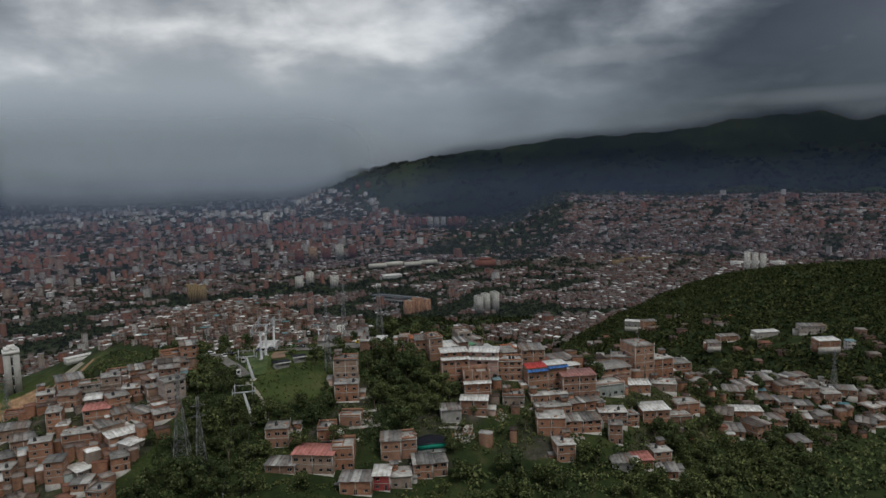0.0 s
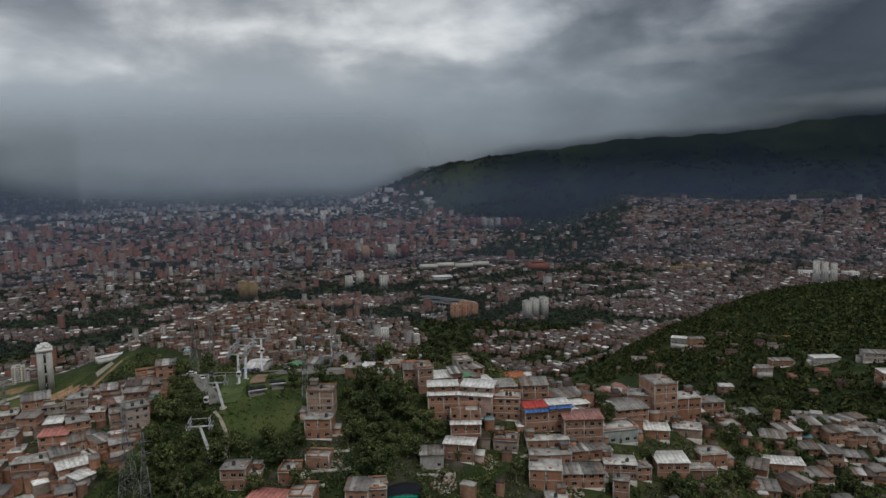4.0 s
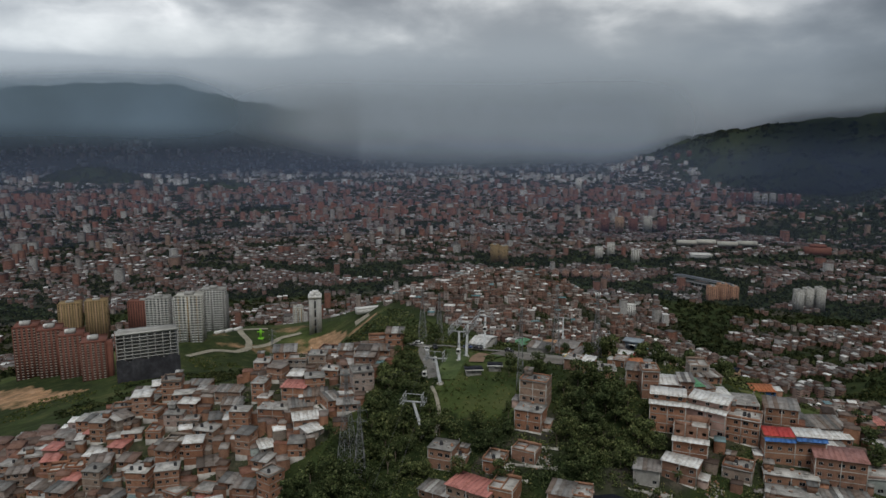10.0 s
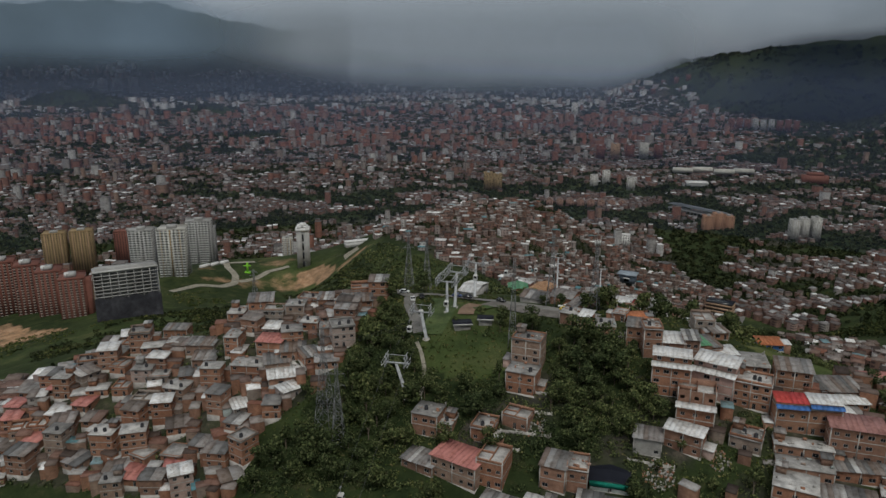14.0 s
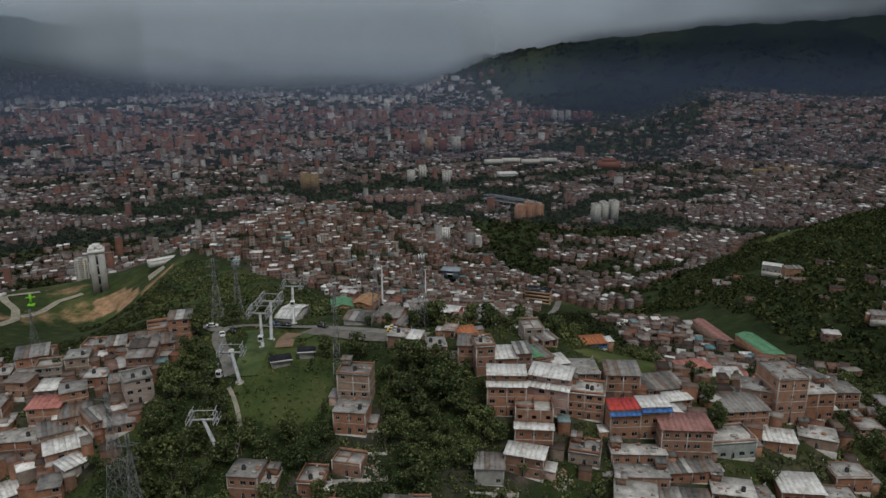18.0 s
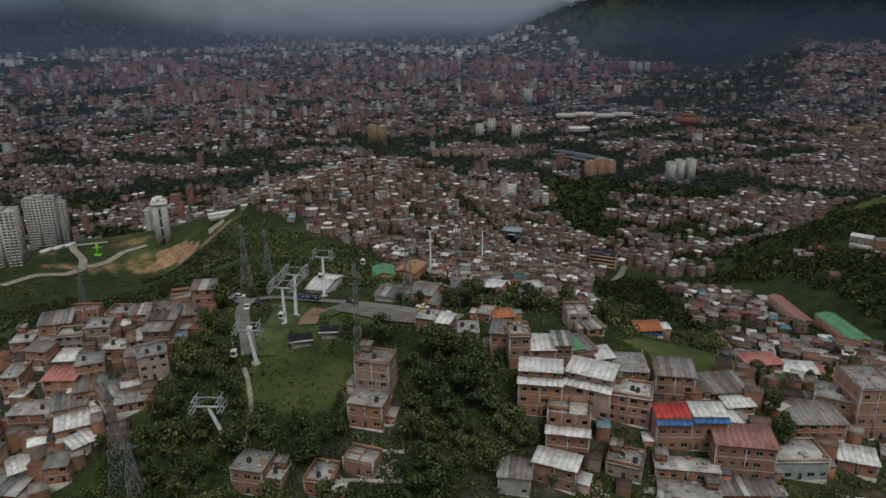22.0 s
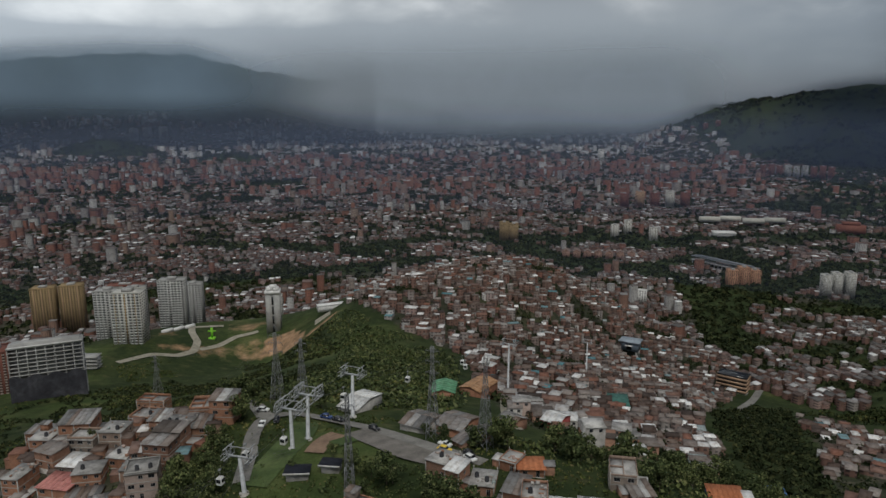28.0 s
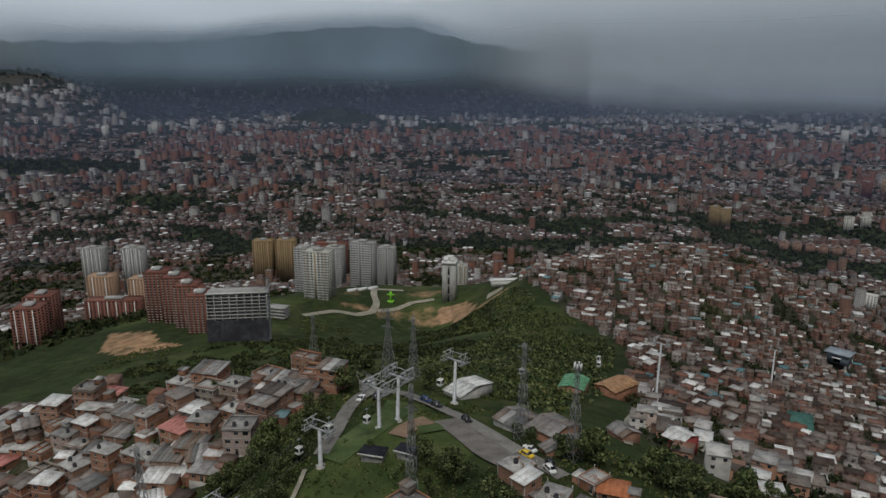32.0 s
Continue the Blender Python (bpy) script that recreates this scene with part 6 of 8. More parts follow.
# ---------------------------------------------------------------- towers and large buildings
def windows_on(s, w, d, h, floors, cols, side_cols, k, ww=0.55, wh=0.5, proud=0.05):
    """Rows of dark windows on the four sides of a block."""
    fh = h / floors
    for f in range(floors):
        z0, z1 = f * fh + fh * (0.5 - wh / 2), f * fh + fh * (0.5 + wh / 2)
        for n, length, put in ((cols, w, lambda a, b, z0, z1: s.quad((a, -d / 2 - proud, z0), (b, -d / 2 - proud, z0), (b, -d / 2 - proud, z1), (a, -d / 2 - proud, z1), k)), (cols, w, lambda a, b, z0, z1: s.quad((b, d / 2 + proud, z0), (a, d / 2 + proud, z0), (a, d / 2 + proud, z1), (b, d / 2 + proud, z1), k)),
                               (side_cols, d, lambda a, b, z0, z1: s.quad((w / 2 + proud, a, z0), (w / 2 + proud, b, z0), (w / 2 + proud, b, z1), (w / 2 + proud, a, z1), k)), (side_cols, d, lambda a, b, z0, z1: s.quad((-w / 2 - proud, b, z0), (-w / 2 - proud, a, z0), (-w / 2 - proud, a, z1), (-w / 2 - proud, b, z1), k))):
            for c in range(n):
                m = -length / 2 + length * (c + 0.5) / n
                put(m - length / n * ww / 2, m + length / n * ww / 2, z0, z1)


M_TOWER_RED = material("red_brick_tower", blotched((0.0, (0.185, 0.078, 0.060)), (1.0, (0.21, 0.090, 0.068)), scale=0.15, amount=0.25))
M_TOWER_PALE = material("pale_tower", blotched((0.0, (0.46, 0.45, 0.41)), (1.0, (0.55, 0.53, 0.48)), scale=0.15, amount=0.25))
M_TOWER_YELLOW = material("ochre_tower", blotched((0.0, (0.29, 0.205, 0.105)), (1.0, (0.32, 0.23, 0.125)), scale=0.15, amount=0.25))
M_TOWER_TAN = material("tan_tower", blotched((0.0, (0.40, 0.26, 0.17)), (1.0, (0.42, 0.28, 0.19)), scale=0.15, amount=0.25))
M_TOWER_GABLE = material("gabled_brick", blotched((0.0, (0.27, 0.155, 0.12)), (1.0, (0.32, 0.20, 0.155)), scale=0.15, amount=0.3))
M_TOWER_GABLE_ROOF = material("gabled_roof", blotched((0.0, (0.19, 0.135, 0.115)), (1.0, (0.23, 0.17, 0.145)), scale=0.2, amount=0.3))
M_TOWER_SAND = material("orange_brick_tower", blotched((0.0, (0.40, 0.225, 0.14)), (1.0, (0.44, 0.25, 0.16)), scale=0.15, amount=0.25))
M_STATION_GREY = material("station_grey", blotched((0.0, (0.17, 0.185, 0.205)), (1.0, (0.20, 0.215, 0.235)), scale=0.1, amount=0.3))
M_TOWER_CREAM = material("cream_panel", blotched((0.0, (0.40, 0.31, 0.265)), (1.0, (0.46, 0.37, 0.32)), scale=0.3, amount=0.3))
M_GREYBLOCK = material("grey_tower", blotched((0.0, (0.34, 0.335, 0.32)), (1.0, (0.40, 0.395, 0.38)), scale=0.15, amount=0.25))
M_WHITE = material("white_band", blotched((0.0, (0.66, 0.65, 0.63)), (1.0, (0.72, 0.71, 0.69)), scale=0.3, amount=0.2))
M_DARKNET = material("dark_safety_net", blotched((0.2, (0.035, 0.035, 0.042)), (0.5, (0.06, 0.06, 0.07)), (0.8, (0.13, 0.13, 0.145)), scale=0.25, lone=False, amount=0.4))


def tower(x, y, w, d, h, turn, floors, cols, side_cols, mat, words, base=None, bands=0, roof_hut=True, band_mat=None):
    z = float(height(x, y)) if base is None else base
    near = drawn_in((x, y, z))
    k = float((near[0] - HUB[0]) / (x - HUB[0]))
    x, y, z = (float(v) for v in near)
    w, d, h = w * k, d * k, h * k
    t = thing("tower_block", pose(x, y, z, 0, 0, turn), words, "building", "apartment towers")
    part("wall", Solid().box(-w / 2, w / 2, -d / 2, d / 2, -8, h), mat, t)
    s = Solid()
    windows_on(s, w, d, h, floors, cols, side_cols, 0)
    tagged(part("glazing", s, M_GLASS, t), kind="stuff")
    for k in range(bands):
        c = -w / 2 + w * (k + 0.5) / bands
        part("balcony_column", Solid().box(c - 0.45, c + 0.45, -d / 2 - 0.3, -d / 2 - 0.06, 0, h - 0.5), band_mat or M_WHITE, t)
    part("parapet", Solid().box(-w / 2 - 0.1, w / 2 + 0.1, -d / 2 - 0.1, -d / 2 + 0.2, h, h + 0.9).box(-w / 2 - 0.1, w / 2 + 0.1, d / 2 - 0.2, d / 2 + 0.1, h, h + 0.9), mat, t)
    if roof_hut:
        part("lift_house", Solid().box(-w / 6, w / 6, -d / 5, d / 5, h, h + 3.0), M_GREYBLOCK, t)
    return t


RED = "tall red brick apartment tower with rows of windows"
PALE = "tall pale concrete apartment tower with rows of windows"


for x, y, h, base in ((-474, 522, 50, 196), (-449, 523, 47, 198), (-418, 514, 44, 201), (-385, 503, 42, 203)):
    t = tower(x, y, 19, 22, h, 36, 20, 5, 4, M_TOWER_RED, RED, base, 0)
    for k in range(5):
        c, s = -7.6 + 3.8 * k, Solid()
        for f in range(20):
            z0 = f * h / 20 + 0.25
            s.box(c - 0.95, c + 0.95, -11.55, -11.06, z0, z0 + 0.85)
        tagged(part("balcony_stack", s, M_TOWER_CREAM, t, "cream balcony fronts"), kind="stuff")
    part("service_wing", Solid().box(9.55, 13.5, -8.0, 6.0, -8, h - 2.5), M_TOWER_RED, t, "plain red brick stair wing")
    part("roof_tank", Solid().box(-5, -2, -3, 1, h + 0.05, h + 3.4), M_WHITE, t, "white roof tank housing")


def unfinished_block(x, y, w, d, floors, turn, base):
    """A concrete frame under way, hung with dark netting over its lower floors."""
    t = thing("unfinished_tower", pose(x, y, base, 0, 0, turn), "unfinished concrete tower block with dark safety netting hung below", "building")
    fh = 2.75
    for f in range(floors + 1):
        part("floor_slab", Solid().box(-w / 2, w / 2, -d / 2, d / 2, f * fh, f * fh + 0.32), M_GREYBLOCK, t)
    n = 9
    for k in range(n):
        cx = -w / 2 + 0.5 + (w - 1) * k / (n - 1)
        part("column", Solid().box(cx - 0.3, cx + 0.3, -d / 2 + 0.2, -d / 2 + 0.9, -6, floors * fh), M_GREYBLOCK, t)
        part("column", Solid().box(cx - 0.3, cx + 0.3, d / 2 - 0.9, d / 2 - 0.2, -6, floors * fh), M_GREYBLOCK, t)
    part("core_wall", Solid().box(-w / 2 + 2, w / 2 - 2, -d / 4, d / 4, -6, floors * fh + 2.2), M_GREYBLOCK, t)
    part("side_wall", Solid().box(-w / 2 - 0.25, -w / 2, -d / 2, d / 2, -6, floors * fh), M_TOWER_RED, t)
    part("roof_edge", Solid().box(-w / 2, w / 2, -d / 2 - 0.05, -d / 2 + 0.25, floors * fh + 0.33, floors * fh + 1.5), M_WHITE, t, "pale formwork along the top")
    top = floors * fh * 0.52
    net = Solid()
    folds = 26
    for k in range(folds):
        a, b = -w / 2 - 0.4 + (w + 0.8) * k / folds, -w / 2 - 0.4 + (w + 0.8) * (k + 1) / folds
        za, zb = top + 1.2 * math.sin(k * 0.9), top + 1.2 * math.sin((k + 1) * 0.9)
        ya, yb = -d / 2 - 0.7 - 0.25 * (k % 2), -d / 2 - 0.7 - 0.25 * ((k + 1) % 2)
        net.quad((a, ya, -2), (b, yb, -2), (b, yb, zb), (a, ya, za))
        net.quad((b, yb + 0.05, -2), (a, ya + 0.05, -2), (a, ya + 0.05, za), (b, yb + 0.05, zb))
    part("safety_net", net, M_DARKNET, t, "dark grey safety netting")


unfinished_block(-326, 494, 46, 16, 15, 42, 218)
# the tall tower core with its slit of windows
core = thing("tower_core", pose(-300, 748, 187, 0, 0, 24), "bare concrete lift core tower with a dark window slit", "building")
part("wall", Solid().box(-7, -1.2, -7, 7, -3, 44).box(1.2, 7, -7, 7, -3, 44).box(-1.2, 1.2, -6.4, 7, -3, 44), M_GREYBLOCK, core)
for k in range(4):
    part("window", Solid().box(-0.9, 0.9, -6.55, -6.42, 2 + k * 10.2, 10.5 + k * 10.2), M_GLASS, core)
part("crown", Solid().box(-7.6, 7.6, -7.6, 7.6, 44, 47).box(-6, -1, -6, 6, 47, 50).box(1, 6, -5, 5, 47, 49.5).box(-3, 4, -3, 3, 49, 52), M_WHITE, core, "pale formwork on top")
for x, y, w, d, h, f, base in ((-399, 655, 27, 20, 55, 20, 194), (-500, 736, 26, 18, 62, 22, 160), (-466, 800, 30, 16, 66, 22, 155), (-610, 900, 26, 20, 60, 20, 115), (-580, 985, 26, 20, 62, 20, 100), (-455, 1010, 16, 16, 52, 18, 95)):
    t = tower(x, y, w, d, h, 22, f, max(4, round(w / 4)), 4, M_TOWER_PALE if h < 60 else M_GREYBLOCK, PALE, base, 3 if h < 60 else 0, True, M_TOWER_YELLOW)
    cols = max(4, round(w / 4))
    for k in range(cols):
        c, s = -w / 2 + w * (k + 0.5) / cols, Solid()
        if k % 4 == 3:
            continue
        for fl in range(f):
            z0 = fl * h / f + 0.2
            s.box(c - 1.3, c + 1.3, -d / 2 - 0.75, -d / 2 - 0.08, z0, z0 + 0.95)
        tagged(part("balcony_stack", s, M_WHITE, t, "white balcony fronts"), kind="stuff")
alone("parking_frame", Solid().box(-9, 9, -6, 6, 0, 0.4).box(-9, 9, -6, 6, 3, 3.4).box(-9, 9, -6, 6, 6, 6.4).box(-9, 9, -6, 6, 9, 9.4).box(-9, 9, -6, 6, 12, 12.4).box(-8, 8, -5, 5, -4, 12.2), M_GREYBLOCK, pose(-372, 574, 204, 0, 0, 20), "low concrete frame building under way", "building")
for x, y in ((-868, 985), (-838, 1012)):
    tower(x, y, 34, 24, 74, 30, 24, 8, 5, M_TOWER_YELLOW, "tall ochre apartment tower with balconies", 60, 3, True, M_TOWER_TAN)
tower(-800, 1090, 60, 20, 62, 25, 20, 14, 4, M_TOWER_RED, RED, 56)
for x, y, h in ((-590, 470, 52), (-562, 446, 52)):
    tower(x, y, 24, 26, h, 40, 19, 5, 4, M_TOWER_RED, "red brick apartment tower with white balcony columns", 163, 3)
for x, y in ((-790, 640), (-735, 665)):
    tower(x, y, 34, 22, 56, 35, 20, 8, 5, M_TOWER_TAN, "sand-coloured apartment tower with rows of windows", 105, 2)
tower(-640, 570, 60, 18, 34, 38, 12, 14, 4, M_TOWER_RED, "long red brick apartment block with white columns", 140, 6)
for x, y in ((-1010, 750), (-960, 790)):
    tower(x, y, 34, 22, 66, 35, 22, 8, 5, M_GREYBLOCK, "grey apartment tower with white stripes", 80, 5)
# landmarks of the valley
for x, h in ((228, 50), (250, 54), (272, 47)):
    tower(x, 1622 + (x - 228) * 0.6, 20, 24, h, 12, 18, 5, 5, M_TOWER_SAND, "sand-coloured brick apartment tower in the valley", 42, 2, True, M_TOWER_RED)
for k, (x, y) in enumerate(((392, 1590), (412, 1600), (434, 1598))):
    tower(x, y, 15, 20, 40 + 3 * k, 15, 14, 3, 4, M_TOWER_PALE, "white apartment tower in the valley", 60, 3)
for k, (x, y) in enumerate(((1322, 1900), (1344, 1893), (1366, 1884))):
    tower(x, y, 17, 22, 66 - 3 * k, -32, 20, 3, 4, M_TOWER_PALE, "white apartment tower at the forest edge", 60, 3)
for k in range(4):
    tower(1030 + 48 * k, 2190 + 16 * (k % 2), 38, 18, 20 + 3 * (k % 3), -20, 6, 8, 3, M_TOWER_YELLOW, "pale yellow apartment block below the hillside", 60, 0, False)
for k in range(3):
    tower(1365 + 55 * k, 2010 - 24 * k, 46, 16, 22, -32, 6, 9, 3, M_WHITE, "long white apartment block at the forest edge", 60, 0, False)
for x, y, h in ((-325, 1990, 48), (-300, 1996, 44)):
    tower(x, y, 26, 22, h, 10, 15, 6, 4, M_TOWER_YELLOW, "ochre apartment tower in the valley", 58, 0)
for k in range(5):
    tower(-40 + k * 52, 2700 + k * 18, 30, 22, 44 + (k * 7) % 13, 8, 14, 6, 4, (M_TOWER_RED, M_TOWER_TAN, M_TOWER_RED, M_TOWER_PALE, M_TOWER_RED)[k], "brick apartment tower in the valley", 66, 0)
tower(-289, 4828, 40, 30, 82, 0, 22, 6, 5, M_WHITE, "white slab tower far over the plain", 58, 0)
for k in range(9):
    tower(538 + k * 34, 3690 - k * 9, 27, 24, 46 + (k * 5) % 9, -10, 13, 5, 4, M_GREYBLOCK if 2 < k < 6 else M_TOWER_RED, "brick and white apartment block below the mountain", float(height(538 + k * 34, 3690 - k * 9)), 0)
for k in range(12):
    x, y = -190 + k * 58 + 26 * (k % 3), 6350 - 70 * (k % 4) - 12 * k
    tower(x, y, 34, 30, 42 - 5 * (k % 5), 5, 12, 5, 5, M_TOWER_RED if k % 3 else M_GREYBLOCK, "hazy apartment tower below the ridge", float(height(x, y)), 0)
for x, y, h in ((-4460, 5590, 105), (-4330, 5650, 130), (-4560, 5530, 90)):
    tower(x, y, 74, 50, h, 30, 18, 6, 5, M_WHITE, "large white tower on the far slope", float(height(x, y)), 0)
for x, y, h in ((-3880, 2780, 88), (-3850, 3040, 96), (-3600, 3050, 70), (-3960, 2500, 76)):
    tower(x, y, 32, 28, h, 20, 22, 5, 4, M_WHITE, "slim white tower over the western quarters", 58, 0)
for k in range(8):
    x, y = -132 + 25.5 * k, 1812 + 3.2 * k
    b = thing("gabled_block", pose(x, y, 58, 0, 0, 4), "small gabled red brick apartment block beside the wooded river", "building", "row of gabled blocks")
    s = Solid().box(-8.5, 8.5, -10, 10, -4, 15)
    s.quad((-8.5, -10, 15), (8.5, -10, 15), (0, -10, 20), (0, -10, 20))
    s.quad((8.5, 10, 15), (-8.5, 10, 15), (0, 10, 20), (0, 10, 20))
    part("wall", s, M_TOWER_GABLE, b)
    for sx in (-1, 1):
        r = Solid()
        r.quad(*[(0, -10.4, 20.1), (sx * 9, -10.4, 14.9), (sx * 9, 10.4, 14.9), (0, 10.4, 20.1)][::sx])
        part("roof", r, M_TOWER_GABLE_ROOF, b)
    s = Solid()
    for f in range(5):
        for c in (-5.4, -1.8, 1.8, 5.4):
            s.quad((c - 0.8, -10.05, f * 3 + 1), (c + 0.8, -10.05, f * 3 + 1), (c + 0.8, -10.05, f * 3 + 2.4), (c - 0.8, -10.05, f * 3 + 2.4), 0)
    tagged(part("glazing", s, M_GLASS, b), kind="stuff")
metro = thing("rail_station", pose(224, 1765, 60, 0, 0, -42), "long grey elevated rail station on columns in the valley", "building")
part("platform", Solid().box(-84, 84, -9, 9, 7, 9.5), M_GREYBLOCK, metro)
for lift, half, inset in ((17.0, 10.0, 0), (19.6, 5.5, 14)):
    part("roof", Solid().box(-84 + inset, 84 - inset, -half, half, lift, lift + 1.0), M_STATION_GREY, metro)
for k in range(9):
    for side in (-7, 7):
        part("column", Solid().box(-80 + 20 * k - 0.8, -80 + 20 * k + 0.8, side - 0.8, side + 0.8, -4, 7), M_GREYBLOCK, metro)
        part("roof_post", Solid().box(-80 + 20 * k - 0.3, -80 + 20 * k + 0.3, side - 0.3, side + 0.3, 9.5, 17.0), M_STATION_GREY, metro)
for x, y, h in ((-35, 2102, 34), (-3, 2167, 38), (68, 2089, 33)):
    tower(x, y, 22, 18, h, 8, 11, 5, 4, M_TOWER_PALE, "white apartment tower beside the wooded river", 60, 3)
tower(49, 1445, 32, 13, 20, -6, 7, 7, 3, M_WHITE, "white apartment block among brick houses", 62, 0, False)
alone("sports_hall", Solid().box(-28, 28, -20, 20, -2, 8).box(-30, 30, -22, 22, 8, 9.2), M_WHITE, pose(255, 2190, 64, 0, 0, 8), "flat white sports hall roof in the valley", "building")
for k in range(4):
    alone("school_block", Solid().box(-30, 30, -9, 9, -2, 12), M_TOWER_PALE, pose(230 + k * 62, 2395 + (k % 2) * 30, 71, 0, 0, 6), "pale school block on green grounds", "building", "school blocks")
alone("long_red_block", Solid().box(-36, 36, -12, 12, -2, 24).box(-22, 22, -10, 10, 24, 32), M_TOWER_RED, pose(600, 2330, 62, 0, 0, 0), "long red brick block in the valley", "building")

# ---------------------------------------------------------------- the station on the hill
st = thing("cable_station", pose(55, 893, 150, 0, 0, -12), "grey blue cable car station on tall columns", "building")
part("hall", Solid().box(-9.5, 9.5, -7, 7, 6.5, 16), material("station_panel", blotched((0.0, (0.20, 0.25, 0.30)), (1.0, (0.22, 0.27, 0.32)), scale=0.3)), st)
part("roof", Solid().box(-11.5, 11.5, -9, 9, 16.05, 17.0), material("station_roof", blotched((0.0, (0.30, 0.35, 0.40)), (1.0, (0.32, 0.37, 0.42)), scale=0.2)), st)
for cx in (-8, 8):
    for cy in (-5.5, 5.5):
        part("column", Solid().box(cx - 0.9, cx + 0.9, cy - 0.9, cy + 0.9, -4, 6.5), M_GREYBLOCK, st)
part("entrance", Solid().box(-3, 3, -7.2, -7.02, 8, 14), M_GLASS, st)
part("canopy", Solid().box(-4, 4, -10.5, -7.05, 12.6, 13.0), M_WHITE, st)


def shed(x, y, w, d, h, turn, mat, wall_mat, words, lift=0.0, pitch=1.4):
    t = thing("shed", on_ground(x, y, turn, lift), words, "shed")
    s = Solid().box(-w / 2, w / 2, -d / 2, d / 2, -3, h)
    s.quad((-w / 2, -d / 2, h), (w / 2, -d / 2, h), (0, -d / 2, h + pitch), (0, -d / 2, h + pitch))
    s.quad((w / 2, d / 2, h), (-w / 2, d / 2, h), (0, d / 2, h + pitch), (0, d / 2, h + pitch))
    part("wall", s, wall_mat, t)
    n = max(3, round(d / 2.2))
    for sx in (-1, 1):
        r = part("roof", Solid().bar((sx * 0.1, -d / 2 - 0.4, h + pitch - 0.1), (sx * 0.1, d / 2 + 0.4, h + pitch - 0.1), 0.08), M_BARK, t)
        for k in range(n):
            a, b = -d / 2 - 0.4 + (d + 0.8) * k / n, -d / 2 - 0.4 + (d + 0.8) * (k + 1) / n + 0.05
            lift2, q = 0.015 * (k % 2), Solid()
            e = (w / 2 + 0.5) * sx
            ze = h - 0.5 * pitch / (w / 2)
            lo = [(0, a, h + pitch + lift2), (e, a, ze + lift2), (e, b, ze + lift2), (0, b, h + pitch + lift2)]
            q.v = lo + [(p[0], p[1], p[2] + 0.04) for p in lo]
            q.f, q.k = [(0, 1, 5, 4), (1, 2, 6, 5), (2, 3, 7, 6), (3, 0, 4, 7), (4, 5, 6, 7), (3, 2, 1, 0)], [0] * 6
            part("sheet", q, mat, r)


shed(-11, 413, 10, 13, 4.0, 12, M_TIN_GREEN, M_BRICK, "shed with a bright green sheet roof among trees")
shed(-1, 436, 11, 16, 6.0, -18, material("orange_sheet", sheeting((0.0, (0.42, 0.24, 0.13)), (1.0, (0.45, 0.26, 0.14))), rough=0.6), M_BRICK, "shed with a rusty orange sheet roof")
shed(247.5, 498, 12.5, 37, 5.0, 9.5, M_TIN_GREEN, M_BRICK, "long sports shed with a green sheet roof")
shed(234, 541, 9, 42, 5.0, 8, M_TIN_MAROON, M_BRICK, "long shed with a dull red sheet roof")
shed(8, 328, 11, 9, 3.2, 75, M_TIN, M_RENDER, "low workshop with a blue grey tin roof")
shed(20, 327, 11, 9, 4.2, 75, M_TIN, M_BRICK, "brick workshop with a grey tin roof")
shed(27, 320, 14, 4, 2.4, 60, M_TIN, M_BRICK, "low lean-to with a pale tin roof")
shed(-22, 348, 16, 8, 3.2, 80, M_TIN_WHITE, M_RENDER, "low pavilion with a white sheet roof")
shed(32, 352, 7, 7, 3.0, 60, M_TIN, M_BRICK, "small brick house with a grey tin roof")
shed(44, 372, 9, 7, 5.0, 70, M_TIN_WHITE, M_REDWALL, "dark red house with a white sheet roof")
block = thing("brick_block", pose(160, 873, 131, 0, 0, -20), "long orange brick block with dark open floors", "building")
for f in range(4):
    part("floor", Solid().box(-15, 15, -8, 8, f * 4.2, f * 4.2 + 2.3), M_TOWER_TAN, block)
    # solid dark box, set back, stands in for the shade inside an open floor
    part("open_floor", Solid().box(-14.4, 14.4, -7.6, 7.6, f * 4.2 + 2.3, f * 4.2 + 4.2), M_GLASS, block)
part("foundation", Solid().box(-14, 14, -7, 7, -8, 0), M_CONCRETE, block)
alone("ball_court", Solid().box(-7, 7, -13, 13, -5, 0.25), material("teal_court", blotched((0.3, (0.055, 0.15, 0.125)), (0.7, (0.085, 0.20, 0.165)), scale=0.4, lone=False, amount=0.4)), on_ground(57, 593, 8, 4.0), "turquoise painted ball court on the hillside", "ball court")

